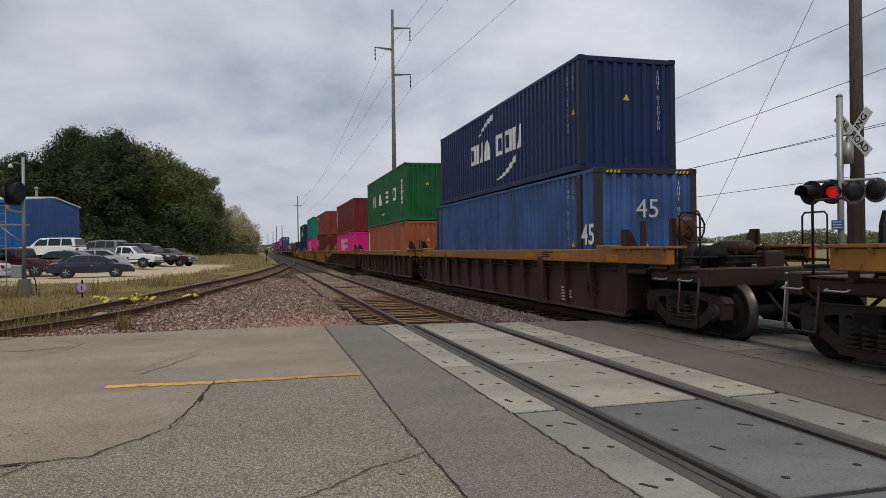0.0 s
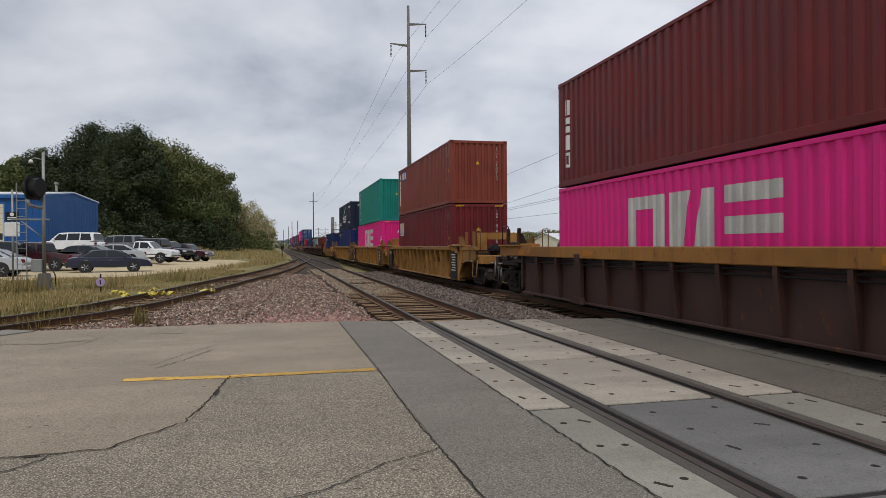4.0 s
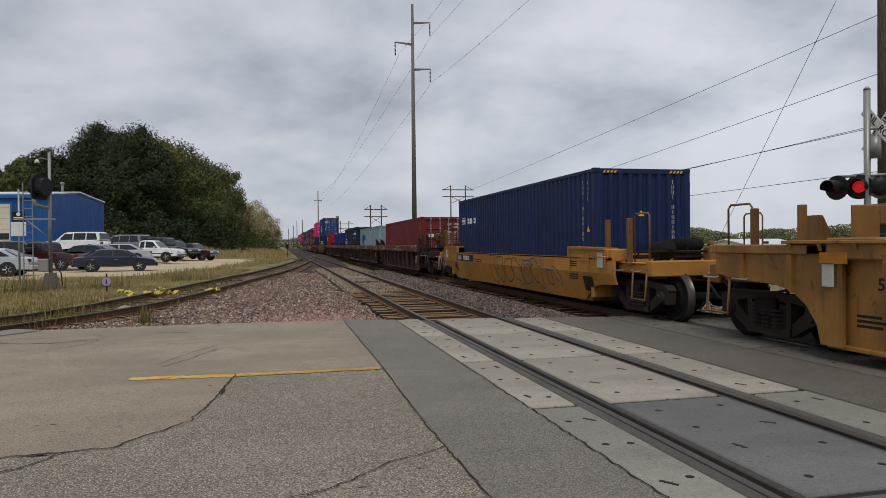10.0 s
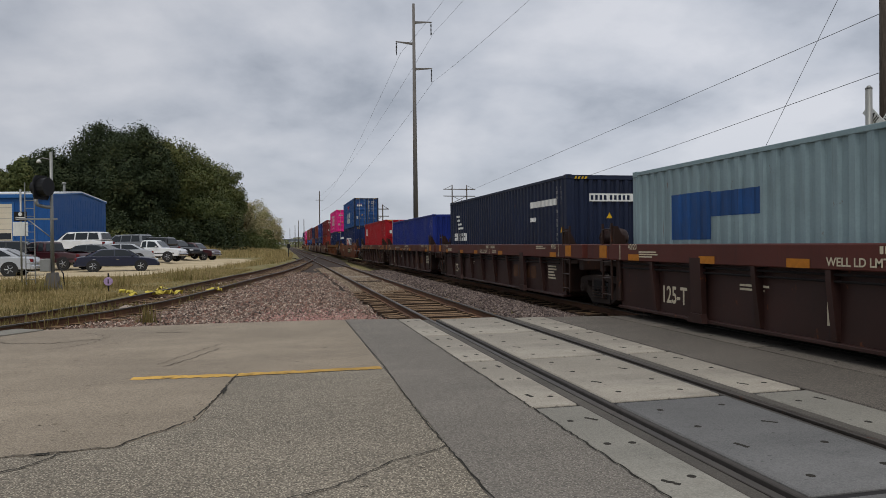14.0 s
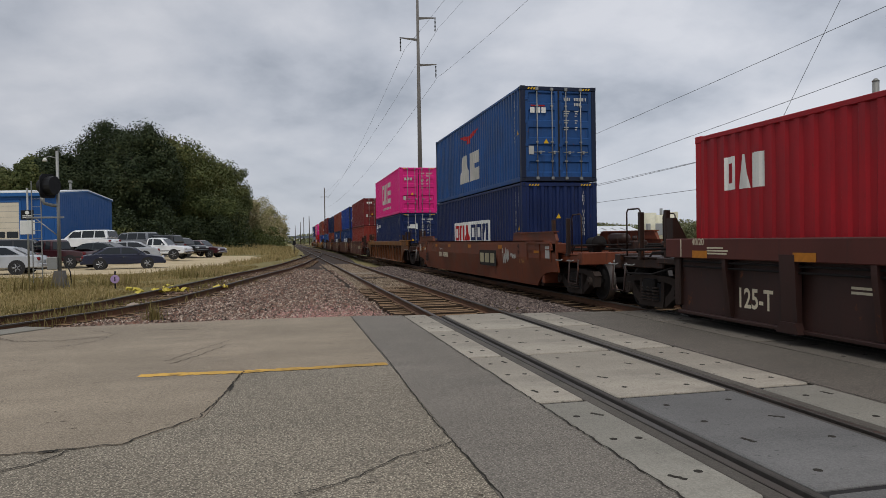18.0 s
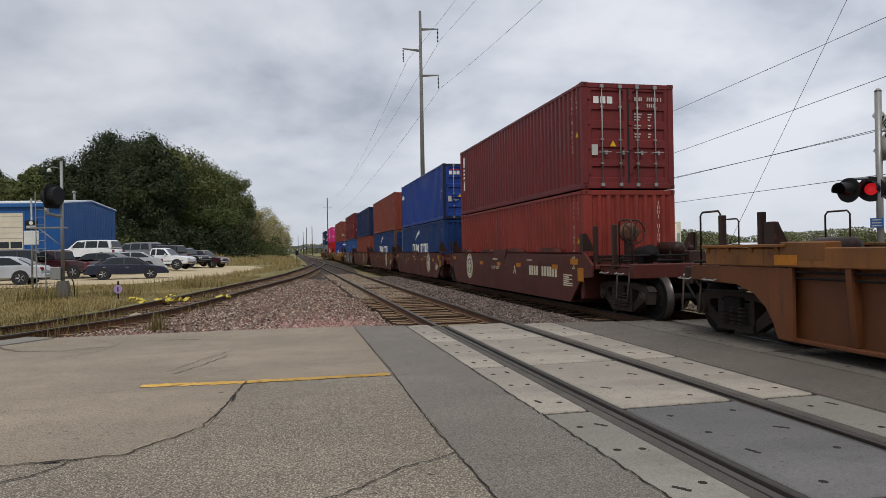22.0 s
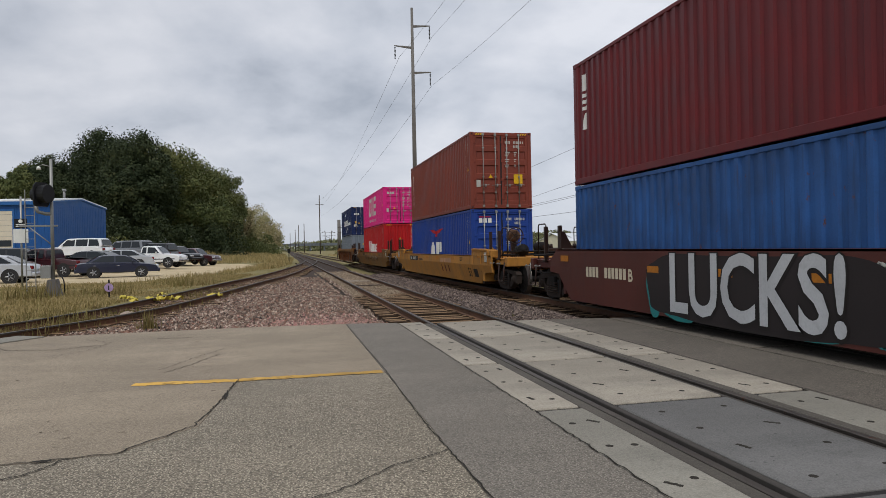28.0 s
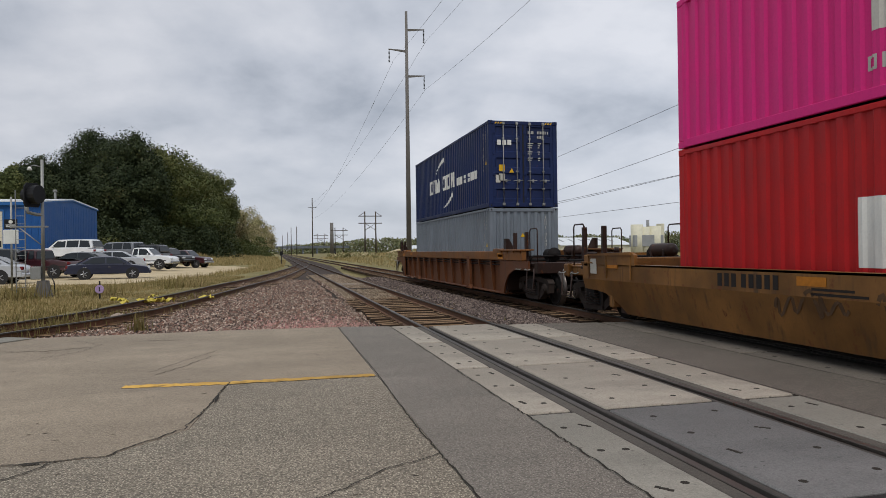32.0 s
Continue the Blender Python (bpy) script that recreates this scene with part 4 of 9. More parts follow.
def build_tall_arch(bm):
    """Side plate of a ribbed car that arches over the coupled truck, under a long chord."""
    prism(bm, [(-0.3, 0.2), (0.05, 0.2), (0.12, 0.45), (0.3, 0.68), (0.55, 0.84), (0.9, 0.92), (1.7, 0.95), (2.2, 1.02), (2.2, 1.34), (-0.3, 1.34)], "x", -OUT + 0.03, -OUT + 0.08)
    bevel_box(bm, -OUT - 0.01, -OUT + 0.14, -0.1, 2.3, 1.335, 1.465, 0.012)
    prism(bm, [(0.5, 0.82), (0.58, 0.86), (0.58, 1.33), (0.5, 1.33)], "x", -OUT - 0.02, -OUT + 0.04)
    prism(bm, [(1.5, 0.96), (1.58, 0.97), (1.58, 1.33), (1.5, 1.33)], "x", -OUT - 0.02, -OUT + 0.04)


def build_step(bm):
    tube(bm, [(-OUT + 0.06, -0.26, 1.0), (-OUT + 0.02, -0.26, 0.42), (-OUT + 0.02, 0.26, 0.42), (-OUT + 0.06, 0.26, 1.0)], 0.022)


def build_brake_wheel(bm):
    pts = [(0.27 * math.cos(a), 0, 0.27 * math.sin(a)) for a in [k * math.pi / 9 for k in range(19)]]
    tube(bm, pts, 0.018, 6)
    for k in range(5):
        a = k * 2 * math.pi / 5
        rod(bm, (0, 0.01, 0), (0.27 * math.cos(a), 0, 0.27 * math.sin(a)), 0.013, seg=6)
    rod(bm, (0, -0.03, 0), (0, 0.2, 0), 0.05, seg=10)


def build_brake_box(bm):
    lathe(bm, [(-0.14, 0.12), (-0.12, 0.2), (0.1, 0.22), (0.14, 0.12)], "y", 14)


def build_reservoir(bm):
    lathe(bm, [(-0.46, 0.04), (-0.43, 0.12), (-0.36, 0.155), (0.36, 0.155), (0.43, 0.12), (0.46, 0.04)], "y", 16)
    for y in (-0.25, 0.25):
        bevel_box(bm, -0.17, 0.17, y - 0.03, y + 0.03, -0.36, 0.03, 0.02)


def build_corner_plate(bm):
    bevel_box(bm, -OUT - 0.012, -OUT + 0.25, -0.42, 0.42, 1.28, 1.55, 0.02)


def build_reflector(bm):
    quad_box(bm, -OUT - 0.016, -OUT - 0.006, -0.22, 0.22, -0.07, 0.07)


def build_well_floor(bm, wl):
    quad_box(bm, -OUT + 0.185, OUT - 0.185, -wl + 0.2, wl - 0.2, 0.205, 0.31)


def well_car(label, style, paints, wl, near, far, reach_near, reach_far, wheel_brake=False):
    """A well car seen from its -x side; y runs along the train, near end at -y. near, far: 'c' coupled, 'a' articulated."""
    body, trim, gear = paints
    c = thing("well_car", label, "railway car", "cars of the train")
    key = (style, wl)
    for s in (-1, 1):
        turn = None if s < 0 else pose(0, 0, 0, 0, 0, 180)
        if style == "smooth":
            smooth_side(c, body, key, wl, turn)
        else:
            z0 = {"thin": 1.33, "deep": 1.14, "mid": 1.2}[style]
            part("top_chord", shared(key + ("chord",), build_chord, wl, z0, 1.47, 0.25), trim, c, m=turn)
            part("side_sheet", shared(key + ("sheet",), build_sheet, wl, z0 + 0.02), body, c, m=turn)
            part("bottom_flange", shared(key + ("foot",), build_foot, wl), body, c, m=turn)
            n = {"thin": int(wl * 2 / 0.92), "deep": int(wl * 2 / 1.3), "mid": int(wl * 2 / 1.25)}[style]
            for k in range(1, n):
                y = -wl + k * 2 * wl / n
                if style != "thin" and (k == n // 4 or k == n - n // 4):
                    part("side_post", shared((style, "bpost"), build_big_post, z0 + 0.1), body, c, m=(turn or Matrix()) @ pose(0, y, 0))
                else:
                    part("rib", shared((style, "rib"), build_rib, z0, 0.13 if style == "thin" else 0.09), body, c, m=(turn or Matrix()) @ pose(0, y, 0))
        if style in ("mid", "deep"):
            part("side_pipe", shared(key + ("spipe",), build_side_pipe, wl, z0 - 0.06), SOOT, c, m=turn)
    part("well_floor", shared(key + ("floor",), build_well_floor, wl), gear, c)
    for end, kind, reach in ((-1, near, reach_near), (1, far, reach_far)):
        turn = Matrix() if end > 0 else pose(0, 0, 0, 0, 0, 180)
        coupled = kind == "c"
        end_parts(c, trim if style == "smooth" else (body if style == "thin" else gear), wl, reach, coupled, turn)
        if style == "thin" or style == "mid":
            part("corner_plate", shared(("cplate",), build_corner_plate), trim, c, m=pose(0, end * (wl - 0.5), 0))
        if style != "deep":
            y = wl - 0.2
            part("reflector", shared(("refl",), build_reflector), REFLECT, c, "orange reflective patch", pose(0, end * y, 1.18 if style == "smooth" else 1.3))
        if style in ("thin", "mid"):
            for s in (-1, 1):
                part("ledge", shared(("shelf",), build_shelf), trim, c, m=(Matrix() if s < 0 else pose(0, 0, 0, 0, 0, 180)) @ pose(0, -s * end * (wl + (0.75 if style == "mid" else -0.3)), 0))
        for s in (-1, 1) if style != "smooth" or body is BROWN_RED else ():
            part("container_guide", shared(("guide",), build_guide), gear, c, "rusty container guide wedge", pose(s * 1.3, end * (wl + 0.16), 0, 0, 0, 0 if s < 0 else 180))
        if coupled:
            end_gear(c, style, paints, wl, end, wheel_brake)
            if style == "thin":
                me = shared(("tarch", end), lambda bm: (build_tall_arch(bm), bmesh.ops.scale(bm, vec=(1, end, 1), verts=bm.verts)))
                part("arch_plate", me, body, c, m=pose(0, end * wl, 0))
            if style == "mid":
                if body.name.startswith("rusty"):
                    me = shared(("archp", end), lambda bm: (build_arch_plate(bm), bmesh.ops.scale(bm, vec=(1, end, 1), verts=bm.verts)))
                    part("arch_plate", me, body, c, m=pose(0, end * wl, 0))
                for s in (-1, 1):
                    part("chord_extension", shared(("chordx", s), lambda bm: bevel_box(bm, s * 1.44 - 0.07, s * 1.44 + 0.07, -0.7, 0.7, 1.2, 1.47, 0.015)), trim, c, m=pose(0, end * (wl + 0.96), 0))
            part("coupler", shared(key + ("coup", reach), build_coupler, wl, reach), SOOT, c, m=turn)
            for y in (0.55, 1.5):
                part("stanchion", shared(("stan",), build_stanchion), gear, c, m=pose(-1.3, end * (wl + y), 0))
            part("grab_rail", shared(("hoop",), build_grab_hoop), gear, c, m=pose(-1.25, end * (wl + 1.9) - 0.28, 0))
            part("grab_rail", shared(("hoop",), build_grab_hoop), gear, c, m=pose(1.25, end * (wl + 1.9) - 0.28, 0))
            part("step", shared(("step",), build_step), gear, c, m=pose(0, end * (wl + 2.15), 0))
            truck(c, end * (wl + 1.45))
            if wheel_brake and end < 0:
                part("brake_wheel", shared(("bwheel",), build_brake_wheel), gear, c, "round iron hand brake wheel", pose(-0.55, end * (wl + 0.95), 1.85))
                part("brake_housing", shared(("bbox",), build_brake_box), RAIL_RUST, c, "rusty brake housing", pose(-0.55, end * (wl + 0.72), 1.85))
                part("brake_post", shared(("bpost",), lambda bm: bevel_box(bm, -0.09, 0.09, -0.08, 0.08, 1.1, 1.9, 0.01)), gear, c, m=pose(-0.55, end * (wl + 0.72), 0))
            part("air_reservoir", shared(("resv",), build_reservoir), SOOT if style == "thin" or body is YELLOW_BRIGHT else gear, c, m=pose(0.35, end * (wl + 0.95), 1.46))
        else:
            if style in ("deep", "mid"):
                span, z0 = reach - 0.14 - (wl + 0.26), {"deep": 1.14, "mid": 1.2}[style]
                for s in (-1, 1):
                    part("chord_extension", shared((style, "chordx", s, round(span, 3)), lambda bm: bevel_box(bm, s * (OUT - 0.065) - 0.075, s * (OUT - 0.065) + 0.075, -span / 2, span / 2, z0, 1.468, 0.015)), trim, c, m=pose(0, end * (wl + 0.26 + span / 2), 0))
                part("reflector", shared(("refl2",), lambda bm: quad_box(bm, -OUT - 0.018, -OUT - 0.008, -0.16, 0.16, -0.13, 0.13)), REFLECT, c, "orange reflective patch", pose(0, end * (wl + 0.5), 1.31))
            ladder(c, gear, pose(0.02, end * (wl + 0.35), 0))
            if end < 0:
                truck(c, -reach)
            part("air_reservoir", shared(("resv",), build_reservoir), SOOT if style == "thin" else gear, c, m=pose(-0.35, end * (wl + 0.55), 1.62) @ Matrix.Diagonal((1.35, 1.0, 1.35, 1)) if style == "deep" else pose(-0.2, end * (wl + 0.55), 1.46))
        if style == "thin":
            part("end_frame", shared(("eframe",), build_end_frame), trim, c, "yellow end plate with a square opening", pose(0, end * (wl + 0.22), 0))
            part("end_box", shared(("ebox",), build_end_box), trim, c, m=pose(0, end * (wl + 0.6), 0))
        if body is YELLOW_BRIGHT or body is YELLOW_OLD or body is ORANGE_BROWN:
            if style == "smooth" and coupled:
                part("end_coaming", shared(("ecoam", end), lambda bm: (build_end_coaming(bm), bmesh.ops.scale(bm, vec=(1, end, 1), verts=bm.verts))), body, c, m=pose(0, end * wl, 0))
                part("bracket_box", shared(("bbox2",), build_bracket_box), body, c, m=pose(0, end * (wl + 0.85), 0))
                part("placard_holder", shared(("plac",), lambda bm: bevel_box(bm, -OUT - 0.03, -OUT - 0.004, -0.13, 0.13, 0.98, 1.3, 0.005)), WHITE_DULL, c, "pale placard in a holder", pose(0, end * (wl + 0.62), 0))
    return c

# ---- train: make-up ----
TRAIN_X = 8.11
DECK = 0.32
# metres run since the start of the clip
RUN = [(0, 0.0), (4, 48.78), (8, 97.56), (10, 121.98), (12, 146.66), (16, 195.6), (20, 244.32), (24, 293.48), (28, 343.06), (32, 392.6)]
MOVING = []          # (thing, y at the start, z)

BROWN = linked_paint("oxide_brown_car_paint", (66, 44, 38), 0.4, 0.45)
BROWN_DARK = linked_paint("dark_oxide_car_paint", (56, 36, 32), 0.3, 0.45)
BROWN_RED = linked_paint("red_oxide_car_paint", (84, 42, 35), 0.14, 0.35)
OCHRE_TOP = linked_paint("weathered_ochre_paint", (150, 102, 46), 0.5, 0.5)
YELLOW = linked_paint("railcar_yellow_paint", (154, 111, 56), 0.46, 0.7)
YELLOW_BRIGHT = linked_paint("bright_railcar_yellow_paint", (178, 124, 56), 0.36, 0.5)
YELLOW_OLD = linked_paint("dirty_railcar_yellow_paint", (124, 86, 44), 0.62, 0.8)
YELLOW_GEAR = linked_paint("grimy_yellow_end_gear_paint", (122, 88, 50), 0.55, 0.6)
RUST_CAR = linked_paint("rusty_orange_car_paint", (104, 62, 36), 0.5, 0.5)
ORANGE_BROWN = linked_paint("orange_brown_car_paint", (112, 60, 40), 0.35, 0.6)
RUST_TOP = linked_paint("rust_stained_ochre_paint", (126, 82, 42), 0.55, 0.6)
GEAR = linked_paint("dark_rusty_end_gear_paint", (50, 34, 28), 0.5, 0.5)

NAVY = linked_paint("navy_container_paint", (20, 37, 80), 0.08, 0.4)
NAVY_DARK = linked_paint("dark_navy_container_paint", (26, 35, 58), 0.05, 0.35)
BLUE_MID = linked_paint("mid_blue_container_paint", (40, 82, 138), 0.25, 0.55)
BLUE_BRIGHT = linked_paint("bright_blue_container_paint", (30, 62, 138), 0.08, 0.35)
BLUE_ROYAL = linked_paint("royal_blue_container_paint", (22, 52, 100), 0.12, 0.45)
BLUE_DEEP = linked_paint("deep_blue_container_paint", (22, 37, 90), 0.03, 0.2)
BLUE_PLAIN = linked_paint("plain_blue_container_paint", (24, 42, 116), 0.05, 0.3)
BLUE_FADED = linked_paint("faded_blue_container_paint", (60, 90, 138), 0.22, 0.6)
BLUE_STEEL = linked_paint("steel_blue_container_paint", (32, 74, 128), 0.15, 0.5)
GREEN = linked_paint("green_container_paint", (24, 92, 48), 0.06, 0.35)
TEAL = linked_paint("teal_container_paint", (18, 124, 112))
PINK = linked_paint("magenta_container_paint", (216, 36, 126), 0.0, 0.1)
RED = linked_paint("red_container_paint", (158, 20, 32), 0.04, 0.3)
KRED = linked_paint("scarlet_container_paint", (176, 24, 28), 0.04)
MAROON = linked_paint("maroon_container_paint", (108, 38, 38), 0.1, 0.35)
MAROON_DARK = linked_paint("dark_maroon_container_paint", (104, 32, 36), 0.08, 0.3)
RUST_RED = linked_paint("rust_red_container_paint", (132, 50, 40), 0.1, 0.35)
RUST_BROWN = linked_paint("red_brown_container_paint", (126, 60, 46), 0.12)
SALMON = linked_paint("salmon_brown_container_paint", (158, 88, 60), 0.15, 0.4)
GREY_BLUE = linked_paint("grey_blue_container_paint", (132, 152, 156), 0.15)
GREY = linked_paint("grey_container_paint", (118, 126, 134), 0.1)
DARK_POST = linked_paint("grimy_dark_post_paint", (52, 48, 52), 0.3, 0.5)
RUSTY_POST = linked_paint("rusted_post_paint", (98, 68, 50), 0.6, 0.4)

# near end of each unit's 40 foot stack at the start
U = [13.98 - 23.2, 13.98, 33.25, 52.63, 75.87, 95.43, 114.95, 136.3, 156.14, 171.65, 187.18, 202.92, 218.38, 239.61, 262.84, 284.24, 299.82, 315.27, 330.9, 346.28, 367.94, 391.12, 414.32]
LONG, SHORT = 8.25, 6.35
# style, paints (body, trim, gear), half well, near end, far end, words
BA, BY, BC, BS = (BROWN, OCHRE_TOP, GEAR), (YELLOW, YELLOW, YELLOW_GEAR), (BROWN_DARK, BROWN_RED, GEAR), (BROWN_RED, BROWN_RED, GEAR)
CARS = {
    0: ("mid", BA, LONG, "c", "c", "empty oxide brown well car with dark end gear"),
    1: ("mid", BA, LONG, "c", "a", "oxide brown well car with a weathered ochre top chord"),
    2: ("mid", BA, LONG, "a", "a", "oxide brown well car with a weathered ochre top chord"),
    3: ("mid", BA, LONG, "a", "c", "oxide brown well car with a weathered ochre top chord"),
    4: ("thin", BY, LONG, "c", "a", "yellow ribbed well car with black stencils"),
    5: ("thin", BY, LONG, "a", "a", "yellow ribbed well car with a black data panel"),
    6: ("thin", BY, LONG, "a", "c", "yellow ribbed well car with a black data panel"),
    7: ("smooth", (YELLOW_BRIGHT, YELLOW_BRIGHT, YELLOW_GEAR), SHORT, "c", "c", "yellow smooth-sided well car with faded scrawls"),
    8: ("deep", BC, SHORT, "c", "a", "dark brown well car with a deep red-brown top chord"),
    9: ("deep", BC, SHORT, "a", "a", "dark brown well car with a deep red-brown top chord"),
    10: ("deep", BC, SHORT, "a", "a", "dark brown well car with a deep red-brown top chord"),
    11: ("deep", BC, SHORT, "a", "a", "dark brown well car with white scrawl on its top chord"),
    12: ("deep", BC, SHORT, "a", "c", "dark brown well car with a deep red-brown top chord"),
    13: ("smooth", (ORANGE_BROWN, ORANGE_BROWN, GEAR), LONG, "c", "c", "orange-brown smooth-sided well car with chalky graffiti"),
    14: ("mid", (RUST_CAR, RUST_TOP, GEAR), LONG, "c", "c", "rusty ochre ribbed well car"),
    15: ("smooth", BS, SHORT, "c", "a", "red-brown smooth-sided well car with a round white emblem"),
    16: ("smooth", BS, SHORT, "a", "a", "red-brown smooth-sided well car with a round white emblem"),
    17: ("smooth", BS, SHORT, "a", "a", "red-brown smooth-sided well car with a round white emblem"),
    18: ("smooth", BS, SHORT, "a", "a", "red-brown smooth-sided well car with a round white emblem"),
    19: ("smooth", BS, SHORT, "a", "c", "red-brown well car with large silver bubble graffiti"),
    20: ("smooth", (YELLOW_BRIGHT, YELLOW_BRIGHT, GEAR), LONG, "c", "c", "yellow smooth-sided well car with a faded mark"),
    21: ("smooth", (YELLOW_OLD, YELLOW_OLD, GEAR), LONG, "c", "c", "dirty yellow smooth-sided well car with dark graffiti"),
    22: ("mid", (RUST_CAR, RUST_TOP, GEAR), LONG, "c", "c", "rusty orange ribbed well car at the end of the train"),
}
CAR = {}


def reach(i, side):
    """Half length towards the near (-1) or far (1) neighbour."""
    style, paints, wl, near, far, words = CARS[i]
    kind = near if side < 0 else far
    if kind == "c":
        return 11.6 if wl == LONG else 9.78
    j = i + side
    return abs(U[j] - U[i]) / 2


def ride(ob, y, z):
    MOVING.append((ob, y, z))
    ob.matrix_basis = pose(TRAIN_X, y, z)


for i, (style, paints, wl, near, far, words) in CARS.items():
    CAR[i] = well_car(words, style, paints, wl, near, far, reach(i, -1), reach(i, 1), wheel_brake=i in (1, 8, 15, 20))
    ride(CAR[i], U[i] + 6.096, 0.0)


def load(i, lower, upper=None, long_lower=False):
    box, high = lower
    ride(box, U[i] - (0.762 if long_lower else 0.0), DECK)
    if upper:
        ride(upper[0], U[i], DECK + high + 0.02)


def built(label, body, **kw):
    tri = kw.pop("tri", True)
    c, H = container(label, body, **kw)
    standard_marks(c, H, kw.get("doors", False), tri=tri, shift=0.8 if kw.get("length", 12.192) > 13 else 0.0)
    return c, H


def wordmark(c, rects, material=None, label=""):
    """Painted blocks, each a part; rows of tiny ones stay joined."""
    if len(rects) > 16:
        tagged(part("painted_line", decal(rects), material or WHITE, c, label), kind="stuff")
        return
    for r in rects:
        part("painted_block", decal([r]), material or WHITE, c, label)


def stack():
    # 1
    a, b = built("faded mid blue 45 foot container, streaked with dirt", BLUE_FADED, length=13.716, posts=DARK_POST, roof_hazard=True), built("navy 40 foot container with a white painted mark", NAVY, high=False, posts=NAVY_DARK)
    load(1, a, b, True)
    for y in (0.76, 13.716 - 0.92):
        part("load_post", shared(("lpost",), lambda bm: bevel_box(bm, -HALF - 0.002, -HALF + 0.12, 0, 0.2, 0.12, 2.78, 0.01)), DARK_POST, a[0], m=pose(0, y, 0))
    side_text(a[0], "45", 0.62, 0.42, 1.45, WHITE, 0.012)
    end_text(a[0], "45", 0.58, 0.0, 2.0, WHITE_DULL, 0.0)
    figures(b[0], "osa oos", 8.3, 3.6, 1.05, 1.68)
    part("swoosh", shape_decal(swoosh(7.4, 1.85, 5.9, 2.32, 0.1, 0.16)), WHITE, b[0]); part("swoosh", shape_decal(swoosh(5.6, 0.35, 4.0, 0.85, -0.1, 0.16)), WHITE, b[0])
    # 2
    a, b = built("salmon brown 40 foot container with rust", SALMON, high=False), built("green 40 foot container with white painted marks", GREEN)
    load(2, a, b)
    column(a[0], "bhvbos", 11.6, 0.14, 2.3, 0.5)
    for k, y0, y1 in (("v", 9.93, 9.06), ("a", 7.8, 6.78), ("e", 5.52, 4.63), ("o", 3.28, 2.45)):
        part("painted_figure", shape_decal(figure(k, y0, y1, 1.2, 1.86)), WHITE, b[0])
    figures(b[0], "vvvobvo", 6.74, 5.77, 0.56, 0.66, None, 0.5)
    part("sign_panel", shape_decal([bar(0.57, 0.99, 0.9, 2.13)]), WHITE, b[0], "white sign panel on the green side")
    part("panel_mark", shape_decal([bar(0.63, 0.93, z, z + 0.07) for z in (1.02, 1.3, 1.58, 1.88)] + [bar(0.68, 0.74, z + 0.06, z + 0.14) for z in (1.02, 1.3, 1.58, 1.88)], 0.007), KRED, b[0])
    # 3
    a, b = built("magenta 40 foot container with pale block mark", PINK, high=False), built("maroon 40 foot container", MAROON, high=False)
    load(3, a, b)
    figures(a[0], "ose", 8.75, 4.4, 0.85, 2.12, WHITE_DULL)
    column(b[0], "vhbo", 11.7, 0.1, 2.1, 0.4)
    # 4
    a, b = built("dark maroon 40 foot container with a blue sticker", MAROON_DARK, roof_hazard=True), built("red-brown 40 foot container with a blue and white mark", RUST_BROWN, high=False)
    load(4, a, b)
    wordmark(a[0], [(10.6, 11.7, 1.75, 2.45)], WHITE)
    part("sticker", decal([(10.66, 11.64, 1.80, 2.02)]), BLUE_ROYAL, a[0]); part("sticker", decal([(10.66, 11.64, 2.06, 2.4)]), HAZARD_Y, a[0])
    wordmark(b[0], [(9.9, 11.0, 1.86, 2.4)], BLUE_BRIGHT)
    figures(b[0], "vob", 10.92, 10.0, 1.95, 2.31, None, 0.25, 0.007)
    column(b[0], "oabovs", 11.6, 0.1, 2.3, 0.5)
    # 5
    a, b = built("magenta 45 foot container with pale block mark", PINK, length=13.716, roof_hazard=True), built("teal 40 foot container with a pale vertical panel", TEAL)
    load(5, a, b, True)
    side_text(a[0], "45", 0.62, 0.42, 1.6, WHITE, 0.012)
    end_text(a[0], "45", 0.62, 0.15, 2.15, WHITE, 0.01)
    for k, y0, y1 in (("o", 8.95, 7.58), ("s", 7.35, 6.03), ("e", 5.88, 4.69)):
        part("painted_figure", shape_decal(figure(k, y0, y1, 1.12, 2.42)), WHITE_DULL, a[0])
    part("sign_panel", shape_decal([bar(11.12, 11.62, 0.4, 2.66)]), WHITE_DULL, b[0], "pale upright name panel")
    for k, f in enumerate("aobosebasv"):
        part("panel_figure", shape_decal(figure(f, 11.45, 11.27, 2.36 - 0.2 * k, 2.5 - 0.2 * k), 0.007), NAVY_DARK, b[0])
    # 6
    a, b = built("blue 40 foot container with a yellow mark", BLUE_DEEP, roof_hazard=True), built("dark navy 40 foot container with large white marks", NAVY_DARK, high=False)
    load(6, a, b)
    figures(a[0], "eoaoo", 11.72, 10.24, 2.22, 2.5, HAZARD_Y)
    figures(b[0], "vsv vooabobe", 7.83, 4.24, 1.0, 1.4)
    figures(b[0], "avosa obrrbov".replace("r", "h"), 7.41, 4.59, 0.73, 0.93, None, 0.3)
    figures(b[0], "hvsvbe", 11.65, 9.7, 0.48, 0.78); figures(b[0], "vvvbvsvhobo", 2.36, 0.5, 0.55, 0.72, None, 0.4)
    for k in range(6):
        part("painted_wing", shape_decal(swoosh(7.12 - 0.25 * k, 1.44 + 0.04 * k, 6.5 - 0.32 * k, 1.66 + 0.13 * k, 0.03, 0.09)), WHITE, b[0])
    part("painted_wing", shape_decal(swoosh(7.0, 1.52, 4.96, 2.25, -0.08, 0.1)), WHITE, b[0])
